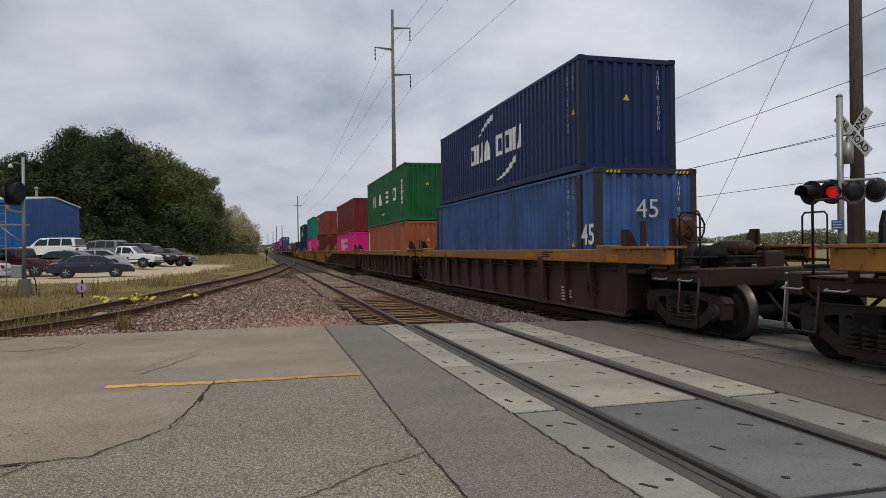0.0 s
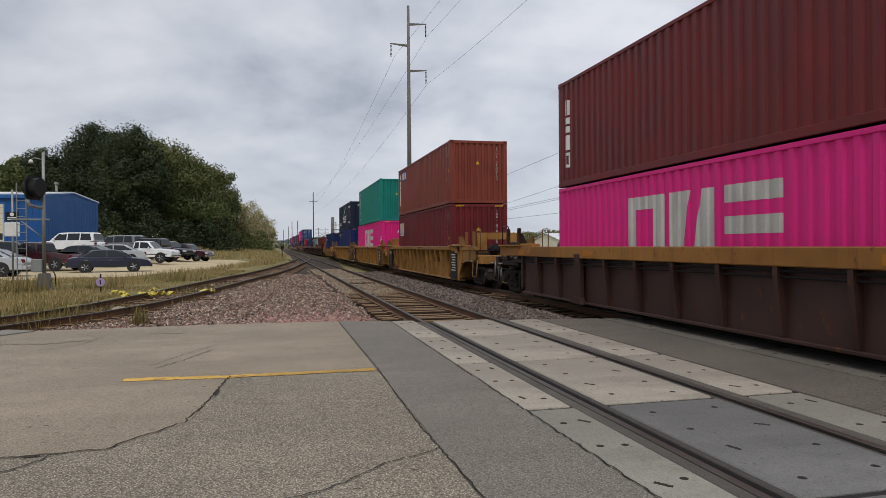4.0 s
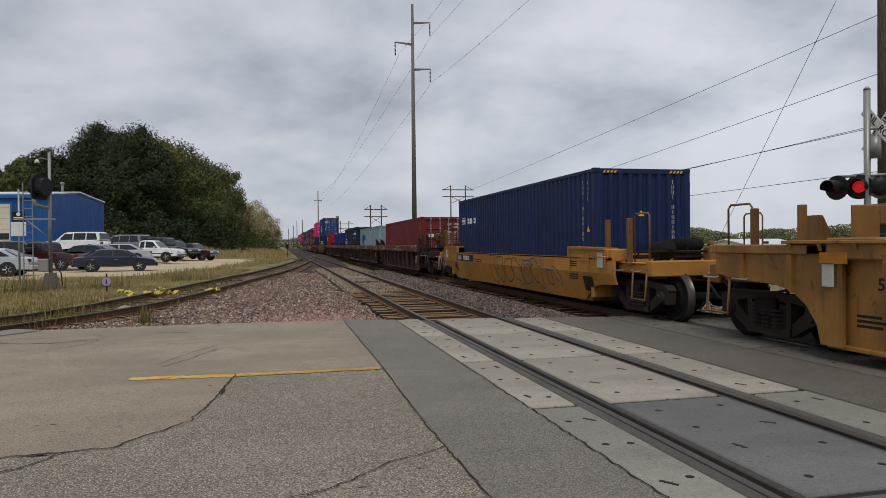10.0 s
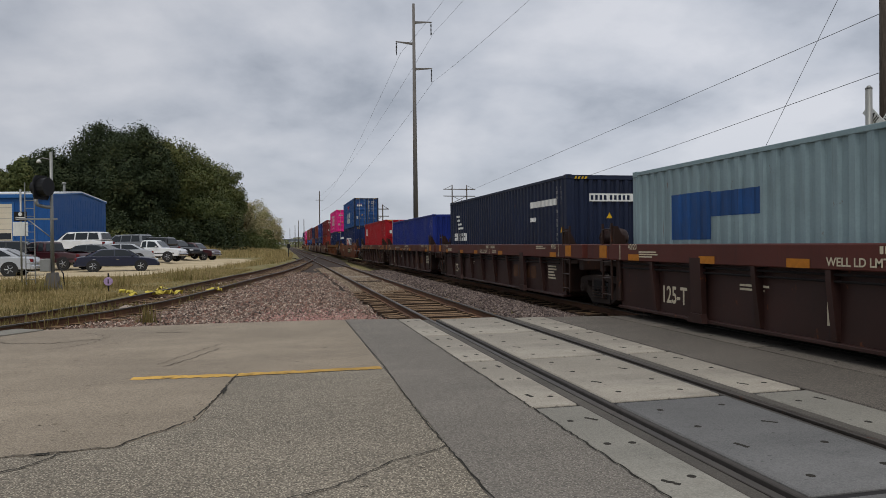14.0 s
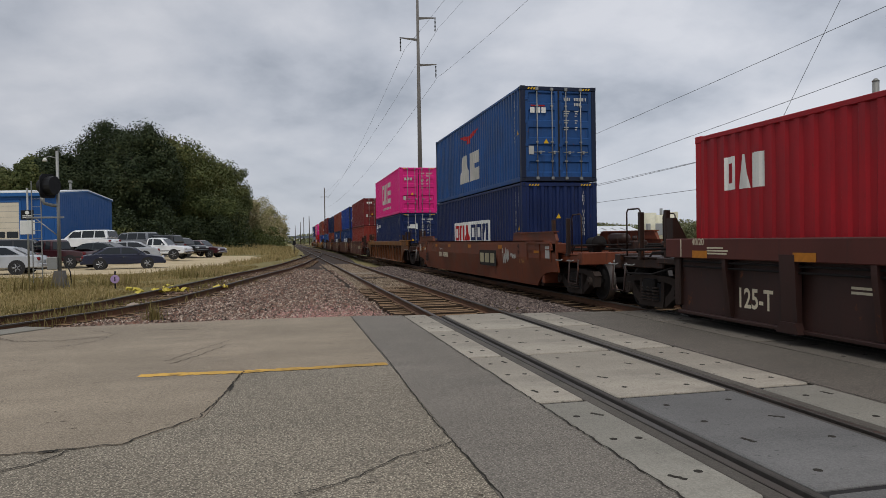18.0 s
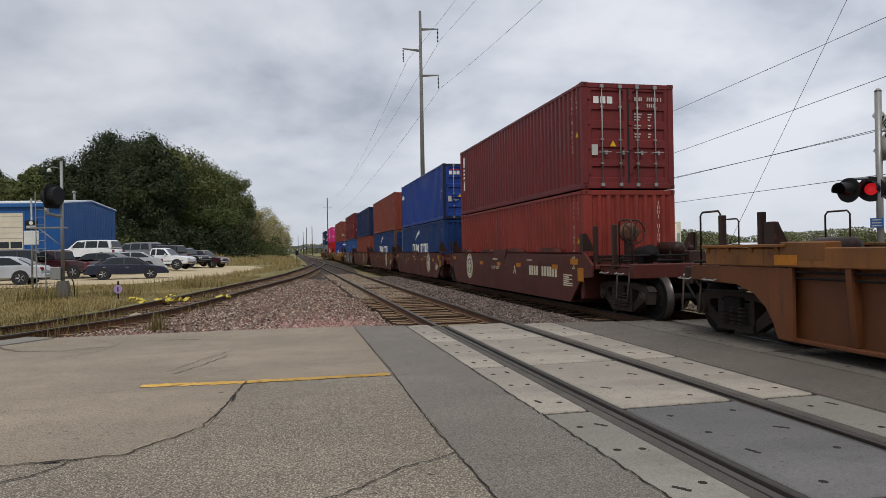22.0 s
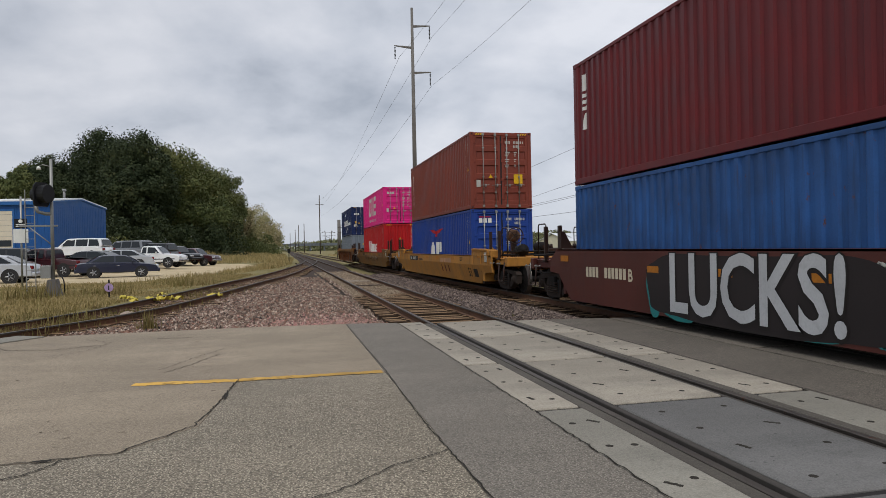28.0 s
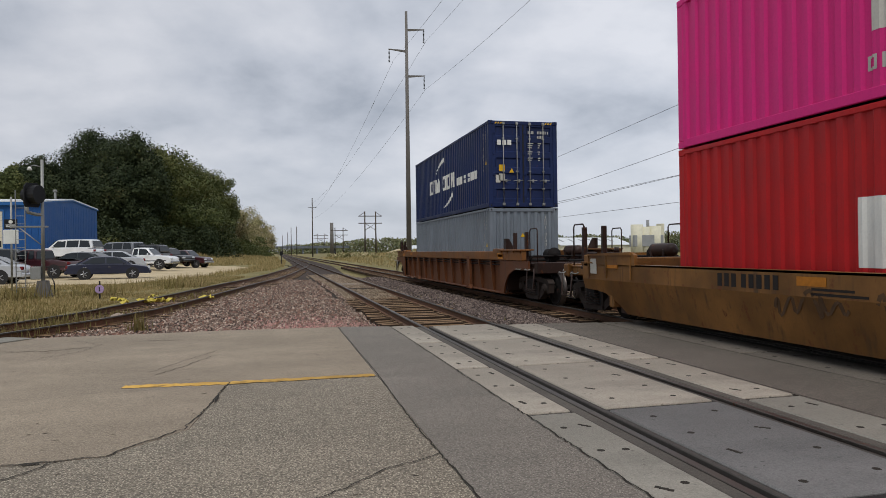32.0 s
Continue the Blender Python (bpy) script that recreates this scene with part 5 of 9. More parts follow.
    part("number_panel", decal([(0.3, 1.95, 2.04, 2.17)]), WHITE, b[0]); part("number_panel", end_bars([(-0.5, 0.85, 2.12, 2.3)]), WHITE, b[0])
    for x in (-0.46, -0.34, -0.22, -0.1, 0.06, 0.18, 0.3, 0.42, 0.54, 0.7):
        part("panel_figure", shared(("pfig",), lambda bm: quad_box(bm, 0.0, 0.07, -0.001, 0.0, -0.06, 0.06)), NAVY_DARK, b[0], m=pose(x, 0.001, 2.21))
    # 7
    a = built("navy 40 foot container with a small white mark", NAVY, roof_hazard=True)
    load(7, a)
    wordmark(a[0], marks(10.9, 1.95, 0.2, "hvbbbhb", 0.55, 0.3) + [(11.2, 11.7, 1.95, 2.2)])
    part("sticker", decal([(11.15, 11.7, 1.98, 2.04), (11.15, 11.7, 2.12, 2.18)]), KRED, a[0])
    # 8
    a = built("dark red 40 foot container, door end forward", MAROON, high=False, doors=True)
    load(8, a)
    part("door_sticker", end_bars([(-0.9, -0.35, 1.55, 1.72)]), WHITE, a[0])
    # 9
    a = built("grey-blue 40 foot container with rust weeping down", GREY_BLUE, high=False, tri=False)
    load(9, a)
    wordmark(a[0], [(9.66, 10.82, 1.22, 2.03), (8.41, 9.66, 1.6, 2.0)], BLUE_STEEL)
    # 10
    a = built("dark navy 40 foot container with white number panels", NAVY_DARK, roof_hazard=True)
    load(10, a)
    part("number_panel", decal([(0.7, 2.6, 2.17, 2.34), (2.2, 2.7, 1.78, 1.9)]), WHITE, a[0]); part("number_panel", end_bars([(-0.6, 0.8, 2.22, 2.42)]), WHITE, a[0])
    for x in (-0.56, -0.44, -0.32, -0.2, -0.04, 0.08, 0.2, 0.32, 0.44, 0.62):
        part("panel_figure", shared(("pfig",), lambda bm: None), NAVY_DARK, a[0], m=pose(x, 0.001, 2.32))
    wordmark(a[0], marks(11.5, 1.3, 0.3, "hvb bvhbhb", 0.5, 0.14) + [(10.2 + 0.2 * k, 10.9 + 0.1 * k, 1.75 + 0.16 * k, 1.83 + 0.16 * k) for k in range(4)])
    # 11
    load(11, built("royal blue 40 foot container, unmarked", BLUE_PLAIN, high=False))
    # 12
    a = built("red 40 foot container, door end forward", RED, doors=True, roof_hazard=True)
    load(12, a)
    figures(a[0], "oab", 11.4, 10.48, 1.92, 2.45)
    part("painted_mark", end_bars([(-0.92, -0.76, 1.95, 2.15), (-0.72, -0.56, 1.95, 2.15), (-0.5, -0.44, 1.95, 2.15)]), WHITE, a[0])
    # 13
    a, b = built("navy 40 foot container with a white and red name panel", NAVY, roof_hazard=True), built("blue 40 foot container, door end forward", BLUE_STEEL, doors=True, roof_hazard=True, posts=NAVY_DARK)
    load(13, a, b)
    part("name_panel", shape_decal([[(3.5, 1.05), (8.77, 1.05), (8.77, 1.82), (8.65, 1.88), (3.62, 1.88), (3.5, 1.82)]]), WHITE, a[0], "white name panel with red and navy figures")
    figures(a[0], "osa", 8.6, 6.3, 1.15, 1.76, KRED, 0.12, 0.007); figures(a[0], "oos", 6.1, 3.7, 1.15, 1.76, NAVY, 0.12, 0.007)
    for k, y0, y1 in (("a", 7.7, 6.14), ("b", 6.1, 5.45), ("h", 5.42, 4.72)):
        part("painted_figure", shape_decal(figure(k, y0, y1, 0.52, 1.6)), WHITE_DULL, b[0])
    for k, poly in enumerate(spread_wings(7.65, 4.75, 2.0, 2.4)):
        part("painted_wing", shape_decal([poly], 0.004 + 0.0015 * k), KRED, b[0])
    door_mark(b[0], KRED)
    # 14
    a, b = built("navy 40 foot container, door end forward", NAVY, doors=True, roof_hazard=True), built("magenta 40 foot container, door end forward", PINK, doors=True, roof_hazard=True)
    load(14, a, b)
    figures(a[0], "vohvbe", 10.92, 9.6, 2.2, 2.4)
    for poly in (swoosh(12.0, 2.0, 11.05, 2.2, 0.12, 0.2), swoosh(11.8, 2.25, 11.2, 2.5, 0.04, 0.12), swoosh(11.9, 1.9, 11.4, 2.0, -0.04, 0.1)):
        part("painted_emblem", shape_decal(poly), WHITE, a[0])
    part("door_emblem", end_bars([(-0.75, -0.25, 1.95, 2.08), (-0.6, -0.2, 2.08, 2.2), (-0.25, -0.1, 1.9, 2.25)]), WHITE, a[0])
    for k, y0, y1 in (("o", 8.2, 7.0), ("s", 6.82, 5.56), ("e", 5.41, 4.09)):
        part("painted_figure", shape_decal(figure(k, y0, y1, 0.9, 2.32)), WHITE_DULL, b[0])
    figures(b[0], "ooeas sevvohb ebhees", 8.23, 4.11, 0.48, 0.64, WHITE_DULL, 0.35)
    door_mark(b[0], None, WHITE_DULL)
    # 15
    a, b = built("rust-red 40 foot container", RUST_RED, high=False), built("maroon 40 foot container, door end forward", MAROON, high=False, doors=True)
    load(15, a, b)
    column(b[0], "bea", 11.6, 0.12, 2.3, 0.9); door_mark(b[0])
    # 16
    a, b = built("navy blue 40 foot container with a white painted mark", BLUE_ROYAL, high=False), built("bright blue 40 foot container, door end forward", BLUE_BRIGHT, high=False, doors=True, posts=NAVY_DARK)
    load(16, a, b)
    arc_side(a[0]); door_mark(b[0], KRED)
    figures(b[0], "abh", 12.0, 11.25, 1.74, 1.98)
    # 17
    a, b = built("navy blue 40 foot container, door end forward", BLUE_ROYAL, high=False, doors=True, posts=RUSTY_POST), built("rust-brown 40 foot container", RUST_BROWN, high=False)
    load(17, a, b)
    arc_side(a[0])
    # 18
    load(18, built("red-brown 40 foot container", RUST_BROWN, high=False), built("faded navy 40 foot container", NAVY, high=False, posts=NAVY_DARK))
    # 19
    a, b = built("mid blue 40 foot container, door end forward", BLUE_MID, high=False, doors=True), built("dark maroon 40 foot container, door end forward", MAROON_DARK, doors=True)
    load(19, a, b)
    column(b[0], "bea", 11.6, 0.12, 2.55, 1.2); door_mark(b[0])
    part("caution_sticker", end_bars([(-0.95, -0.6, 1.72, 1.9)]), HAZARD_Y, b[0]); part("caution_sticker", decal([(0.75, 1.2, 1.3, 1.5)]), HAZARD_Y, b[0])
    # 20
    a, b = built("bright blue 40 foot container, door end forward", BLUE_BRIGHT, high=False, doors=True), built("red-brown 40 foot container, door end forward", RUST_BROWN, doors=True, roof_hazard=True)
    load(20, a, b)
    for k, y0, y1 in (("a", 7.56, 6.3), ("b", 6.2, 5.6), ("h", 5.55, 5.08)):
        part("painted_figure", shape_decal(figure(k, y0, y1, 0.35, 1.42)), WHITE, a[0])
    for k, poly in enumerate(spread_wings(7.6, 4.7, 1.68, 2.02)):
        part("painted_wing", shape_decal([poly], 0.004 + 0.0015 * k), KRED, a[0])
    door_mark(a[0], KRED)
    column(b[0], "bhvbos", 11.55, 0.1, 2.4, 0.75)
    part("caution_sticker", end_bars([(0.5, 0.85, 0.95, 1.3)]), HAZARD_Y, b[0])
    # 21
    a, b = built("scarlet 40 foot container with a white painted mark", KRED, roof_hazard=True), built("magenta 40 foot container, door end forward", PINK, high=False, doors=True)
    load(21, a, b)
    part("painted_figure", shape_decal(figure("s", 8.4, 7.1, 0.92, 1.78)), WHITE, a[0]); figures(a[0], "bbse", 6.72, 3.72, 0.93, 1.53)
    for k, y0, y1 in (("o", 8.2, 6.87), ("s", 6.62, 5.4), ("e", 5.21, 4.07)):
        part("painted_figure", shape_decal(figure(k, y0, y1, 0.82, 2.24)), WHITE_DULL, b[0])
    figures(b[0], "ooeas sevvohb ebhees", 8.26, 4.12, 0.36, 0.54, WHITE_DULL, 0.35)
    door_mark(b[0], None, WHITE_DULL)
    # 22
    a, b = built("weathered grey 40 foot container", GREY, high=False), built("navy 40 foot container, door end forward", NAVY, doors=True, roof_hazard=True)
    load(22, a, b)
    figures(b[0], "osa oos", 9.0, 4.6, 1.1, 1.7); figures(b[0], "bvhhbb", 4.2, 1.4, 1.1, 1.4, None, 0.4)
    part("swoosh", shape_decal(swoosh(7.8, 1.95, 6.2, 2.4, 0.1, 0.16)), WHITE, b[0]); part("swoosh", shape_decal(swoosh(6.4, 0.4, 4.8, 0.9, -0.1, 0.16)), WHITE, b[0])
    door_mark(b[0])
    for k in range(2):
        part("caution_sticker", end_bars([(-0.86, -0.66, 1.2, 1.42)]), HAZARD_Y if k == 0 else WHITE_DULL, b[0], m=pose(0, 0, -0.3 * k))


def arc_side(c):
    figures(c, "osa oos", 8.55, 3.88, 0.98, 1.54)
    part("swoosh", shape_decal(swoosh(7.6, 1.72, 6.2, 2.2, 0.12, 0.17)), WHITE, c)


def door_mark(c, accent=None, colour=None):
    z = (2.9 if c.children[0].dimensions.z > 2.5 else 2.6) - 0.52
    part("painted_mark", end_bars([(-0.92, -0.78, z, z + 0.17), (-0.74, -0.60, z, z + 0.17), (-0.56, -0.42, z, z + 0.17)]), colour or WHITE, c)
    if accent:
        part("painted_mark", end_bars([(-0.9, -0.45, z + 0.2, z + 0.24)]), accent, c)



stack()

# ---- train: paint and lettering on the cars ----
CREAM_MARK = paint("faded_cream_stencil_paint", lin(206, 196, 170), 0.65, 0.3)
OCHRE_MARK = paint("faded_ochre_mark_paint", lin(90, 60, 40), 0.7, 0.5)
BLACK_MARK = paint("black_stencil_paint", lin(34, 30, 28), 0.65, 0.3)
SILVER_TAG = paint("silver_spray_paint", lin(188, 190, 192), 0.5, 0.2)
DARK_TAG = paint("thin_black_spray_paint", lin(44, 38, 38), 0.7, 0.5)
TEAL_TAG = paint("teal_spray_paint", lin(34, 122, 122), 0.6, 0.25)
BLUE_TAG = paint("faded_blue_spray_paint", lin(62, 78, 104), 0.7, 0.4)
MAROON_MARK = paint("maroon_patch_paint", lin(98, 44, 40), 0.65, 0.3)
SOOT_TAG = paint("faded_black_spray_paint", lin(86, 64, 44), 0.75, 0.4)


def plate_slope(i, z):
    """How far the yellow lower plates lean in, per metre."""
    low = CARS[i][0] == "smooth" and "yellow" in CARS[i][1][0].name and z < YELLOW_FOLD
    return YELLOW_LEAN / (YELLOW_FOLD - LOW_EDGE) if low else 0.0


def plate_x(i, z):
    """Depth of the painted surface of car i at height z."""
    style = CARS[i][0]
    if style == "smooth":
        if "yellow" in CARS[i][1][0].name:
            return -OUT - 0.004 + plate_slope(i, z) * max(0, YELLOW_FOLD - z)
        if z < FOLD and not CARS[i][1][0].name.startswith("red_oxide"):
            return -OUT - 0.004 + 0.14 * max(0, FOLD - z - 0.2)
        return -OUT - 0.004
    top = {"thin": 1.33, "deep": 1.14, "mid": 1.2}[style]
    return -OUT - 0.014 if z > top else -OUT + 0.146


def car_text(i, body, size, y, z, material=None, bold=0.0, wide=1.0, lift=0.0):
    m = pose(plate_x(i, z) - lift, y, z, 0, -math.degrees(math.atan(plate_slope(i, z))), 0) @ pose(0, 0, 0, 90, 0, -90) @ Matrix.Diagonal((wide, 1, 1, 1))
    part("lettering", lettering(body, size, bold), material or CREAM_MARK, CAR[i], m=m)


def car_block(i, y, z, w, h, material=None, name="painted_block", lift=0.0, label=""):
    x = plate_x(i, z) - lift
    me = shared(("cblock", w, h), lambda bm: bm.faces.new([bm.verts.new((0, a, b)) for a, b in ((-w / 2, -h / 2), (w / 2, -h / 2), (w / 2, h / 2), (-w / 2, h / 2))]))
    part(name, me, material or CREAM_MARK, CAR[i], label, pose(x, y, z, 0, -math.degrees(math.atan(plate_slope(i, z))), 0))


def small_print(i, y, z, w, rows, step=0.055, material=None):
    """Stencilled small print that cannot be read: rows of bars."""
    r = random.Random(int(y * 100) + i)
    bm = bmesh.new()
    for k in range(rows):
        ww = w * r.uniform(0.6, 1)
        quad = [bm.verts.new((0, a, b)) for a, b in ((w / 2 - ww, -k * step), (w / 2, -k * step), (w / 2, -k * step - step * 0.55), (w / 2 - ww, -k * step - step * 0.55))]
        bm.faces.new(quad)
    tagged(part("small_print", bm, material or CREAM_MARK, CAR[i], m=pose(plate_x(i, z), y, z)), kind="stuff")


def number_blocks(i, y, z, h, n, material=None, gap=0.35, lift=0.0):
    """A road name or number kept as plain blocks, reading from y towards the near end."""
    w = h * 0.55
    for k in range(n):
        car_block(i, y - k * w * (1 + gap), z, w, h, material, lift=lift)


def build_ring(bm):
    n = 28
    def circle(r):
        return [bm.verts.new((0, r * math.cos(2 * math.pi * k / n), r * math.sin(2 * math.pi * k / n))) for k in range(n)]
    for r0, r1 in ((0.46, 0.41), (0.38, 0.29), (0.24, 0.2)):
        a, b = circle(r0), circle(r1)
        for k in range(n):
            bm.faces.new((a[k], a[(k + 1) % n], b[(k + 1) % n], b[k]))


def emblem(i, y, z):
    e = part("round_emblem", shared(("ring",), build_ring), CREAM_MARK, CAR[i], "round cream emblem with a cross", pose(-OUT - 0.004, y, z))
    part("emblem_cross", shared(("ecr",), lambda bm: quad_box(bm, -0.002, 0.0, -0.06, 0.06, -0.22, 0.22)), CREAM_MARK, e)
    part("emblem_cross", shared(("ecr2",), lambda bm: quad_box(bm, -0.0035, 0.0015, -0.22, 0.22, -0.06, 0.06)), CREAM_MARK, e)


def orange(i, y, z, w=0.42, h=0.15):
    car_block(i, y, z, w, h, REFLECT, "reflector", 0.002, "orange reflective patch")


def scrawl(i, y, z, w, h, seed, material, r=0.022):
    """A loose looping spray line, kept unread."""
    q = random.Random(seed)
    pts = []
    for k in range(12):
        t = k / 11
        pts.append((plate_x(i, z) - 0.0, y + w / 2 - w * t + q.uniform(-0.08, 0.08) * w, z + (h / 2) * (1 if k % 2 else -1) * q.uniform(0.35, 1)))
    fine = []
    for a, b, c in zip(pts, pts[1:], pts[2:]):
        for t in (0.0, 0.25, 0.5, 0.75):
            p = [(1 - t) ** 2 * (a[n] + b[n]) / 2 + 2 * t * (1 - t) * b[n] + t * t * (b[n] + c[n]) / 2 for n in range(3)]
            p[0] = plate_x(i, p[2])
            fine.append(p)
    bm = bmesh.new()
    rows = []
    for k, p in enumerate(fine):
        a, b = fine[max(0, k - 1)], fine[min(len(fine) - 1, k + 1)]
        d = Vector((0, b[1] - a[1], b[2] - a[2])).normalized()
        rows.append([bm.verts.new((p[0], p[1] - d.z * r, p[2] + d.y * r)), bm.verts.new((p[0], p[1] + d.z * r, p[2] - d.y * r))])
    for a, b in zip(rows, rows[1:]):
        bm.faces.new((a[0], a[1], b[1], b[0]))
    part("spray_scrawl", bm, material, CAR[i])


def bubble(i, y, z, w, h, seed, material, r=0.017):
    """A rounded looping outline of spray paint."""
    q = random.Random(seed + 500)
    n, phase = 22, q.uniform(0, 6)
    ring = []
    for k in range(n + 1):
        a = 2 * math.pi * k / n
        grow = 1 + 0.22 * math.sin(2 * a + phase) + 0.08 * math.sin(5 * a + phase)
        ring.append((y + w / 2 * grow * math.copysign(abs(math.cos(a)) ** 0.6, math.cos(a)), z + h / 2 * grow * math.copysign(abs(math.sin(a)) ** 0.6, math.sin(a)) + 0.1 * (math.cos(a))))
    bm = bmesh.new()
    rows = []
    for k, (py, pz) in enumerate(ring):
        ny, nz = py - y, pz - z
        l = max(1e-4, math.hypot(ny, nz))
        rows.append([bm.verts.new((plate_x(i, pz + d * nz / l) - 0.002, py + d * ny / l, pz + d * nz / l)) for d in (-r, r)])
    for a, b in zip(rows, rows[1:]):
        bm.faces.new((a[0], a[1], b[1], b[0]))
    part("spray_outline", bm, material, CAR[i])


def letter_cars():
    # brown cars with ochre chords
    for i in (0, 1, 2, 3):
        for y, z in ((-3.88, 1.32), (-5.86, 1.32), (3.9, 1.32)):
            orange(i, y, z, 0.5, 0.13)
        small_print(i, -4.9, 1.42, 0.7, 3, 0.05, BLACK_MARK)
        small_print(i, -5.6, 0.62, 0.55, 5, 0.07)
        car_block(i, -6.9, 0.68, 0.6, 0.4, BROWN_DARK, "data_panel")
        small_print(i, -6.9, 0.82, 0.5, 5, 0.06)
    # yellow ribbed cars
    for i in (4, 5, 6):
        car_text(i, "53", 0.46, -6.85, 0.7, BLACK_MARK, 0.012)
        car_text(i, "40", 0.2, -6.1, 1.02, BLACK_MARK, 0.004); car_text(i, "20", 0.2, -6.1, 0.82, BLACK_MARK, 0.004)
        car_block(i, -6.1, 0.925, 0.26, 0.02, BLACK_MARK)
        car_block(i, -7.62, 0.76, 0.95, 1.08, BLACK_MARK, "data_panel", 0.155, "black data panel with small white print")
        bm = bmesh.new()
        tagged(part("small_print", made(lambda bm: [bm.faces.new([bm.verts.new((0, a, b)) for a, b in ((-0.24, 0.3 - k * 0.09), (0.24 - 0.05 * (k % 3), 0.3 - k * 0.09), (0.24 - 0.05 * (k % 3), 0.26 - k * 0.09), (-0.24, 0.26 - k * 0.09))]) for k in range(7)]), WHITE_DULL, CAR[i], m=pose(plate_x(i, 0.7) - 0.159, -7.62, 0.85) @ Matrix.Diagonal((1, 1.35, 1.1, 1))), kind="stuff")
        bm.free()
        car_block(i, -6.75, 0.31, 0.9, 0.14, MAROON_MARK, "painted_patch")
        for y in (-2.9, 3.4):
            small_print(i, y, 0.9, 0.45, 4, 0.07, BLACK_MARK)
        small_print(i, -1.2, 1.435, 1.3, 1, 0.09, BLACK_MARK)
        for y in (5.4, -7.2):
            orange(i, y, 1.40, 0.5, 0.09)
    car_text(4, "NW13313F", 0.19, -1.7, 0.53, BLACK_MARK, 0.003)
    number_blocks(4, -3.6, 0.92, 0.2, 9, BLACK_MARK)
    for k in (-1, 1):
        part("paint_stroke", shared(("strk", k), lambda bm: quad_box(bm, -0.002, 0.0, -0.22, 0.22, -0.02, 0.02)), MAROON_MARK, CAR[4], m=pose(plate_x(4, 0.78), 1.5, 0.78, 50 * k))
        part("paint_stroke", shared(("strk", k), lambda bm: None), MAROON_MARK, CAR[6], m=pose(plate_x(6, 0.8), -1.88, 0.8, 50 * k))
    for k, w in enumerate((0.55, 0.12, 0.55)):
        car_block(5, -1.5 - 0.62 * k, 0.8, w, 0.56, MAROON_MARK)
    scrawl(5, 1.4, 0.98, 0.4, 0.3, 3, BLACK_MARK)
    # black panel at the far end of the ribbed cars
    for i in (4, 5):
        car_block(i, 7.42, 0.74, 1.25, 1.16, BLACK_MARK, "data_panel", 0.155, "black data panel with small white print")
        car_block(i, 6.0, 0.3, 1.4, 0.16, MAROON_MARK, "painted_patch", 0.08)
        car_text(i, "40", 0.2, 5.97, 1.06, BLACK_MARK, 0.004, 1.0, 0.15); car_text(i, "20", 0.2, 5.97, 0.88, BLACK_MARK, 0.004, 1.0, 0.15)
        car_block(i, 5.97, 0.97, 0.26, 0.02, BLACK_MARK, "painted_block", 0.15)
        car_text(i, "LD LMT 117500", 0.14, 4.3, 0.59, BLACK_MARK, 0.003)
        small_print(i, 5.25, 0.7, 0.5, 2, 0.13, BLACK_MARK)
        small_print(i, 3.3, 0.68, 0.7, 2, 0.12, BLACK_MARK)
        car_text(i, "53", 0.15, 7.78, 1.12, WHITE_DULL, 0.003, 1.0, 0.16)
        if i == 5:
            car_text(i, "1251", 0.4, 7.36, 0.59, WHITE_DULL, 0.01, 0.8, 0.16)
        for q in range(4):
            car_block(i, 7.3, 1.17 - 0.05 * q, 0.5 - 0.08 * (q % 2), 0.025, WHITE_DULL, "unread_line", 0.158)
    car_text(6, "53", 0.2, 7.3, 1.0, BLACK_MARK, 0.005, 1.0, 0.155)
    car_text(6, "LD LMT 117500", 0.12, 5.6, 0.75, BLACK_MARK, 0.003)
    for y, z in ((6.9, 1.2), (7.6, 0.62), (5.9, 1.18)):
        small_print(6, y, z, 0.5, 3, 0.06, BLACK_MARK)
    car_block(6, 8.15, 1.08, 0.2, 0.28, WHITE_DULL, "placard", 0.14, "pale placard in a holder")
    # orange-brown car: length marks
    for y, words in ((7.85, "53"), (7.06, "48"), (6.58, "45"), (5.77, "40")):
        car_text(13, words, 0.17, y, 1.35, BLACK_MARK, 0.004)
        car_block(13, y + 0.2, 1.35, 0.03, 0.2, BLACK_MARK)
    car_text(13, "20", 0.17, 5.77, 1.16, BLACK_MARK, 0.004)
    car_text(13, "53", 0.55, 7.3, 0.68, BLACK_MARK, 0.016, 1.0, 0.012)
    orange(13, 8.5, 1.05, 0.75, 0.11)
    car_block(13, 7.6, 1.09, 0.5, 0.1, CREAM_MARK)
    small_print(13, 8.45, 1.38, 0.6, 4, 0.06)
    # yellow smooth cars
    for i in (7, 20, 21):
        for y in (2.75, 0.85, -1.4, -4.2):
            orange(i, y, 1.06, 0.5, 0.12)
        small_print(i, -5.6, 1.1, 0.5, 3, 0.05, BLACK_MARK)
        small_print(i, 2.3, 0.98, 0.9, 2, 0.06, BLACK_MARK)
    car_text(7, "40", 0.5, 5.6, 0.62, BLACK_MARK, 0.012)
    car_block(7, 4.2, 1.0, 2.3, 0.24, BLACK_MARK, "data_panel", 0.002)
    number_blocks(7, 5.15, 1.0, 0.16, 4, WHITE, 0.6, 0.006); number_blocks(7, 4.3, 1.0, 0.16, 6, WHITE, 0.6, 0.006)
    for k in range(6):
        bubble(7, 0.8 - 0.78 * k, 0.73, 0.66, 0.7, k, SOOT_TAG if k < 3 else BLUE_TAG)
    for k in range(2):
        bubble(7, -4.0 - 0.5 * k, 0.66 + 0.06 * k, 0.4, 0.32, 10 + k, BLUE_TAG)
    scrawl(7, -2.6, 0.92, 0.9, 0.2, 27, BLUE_TAG, 0.018)
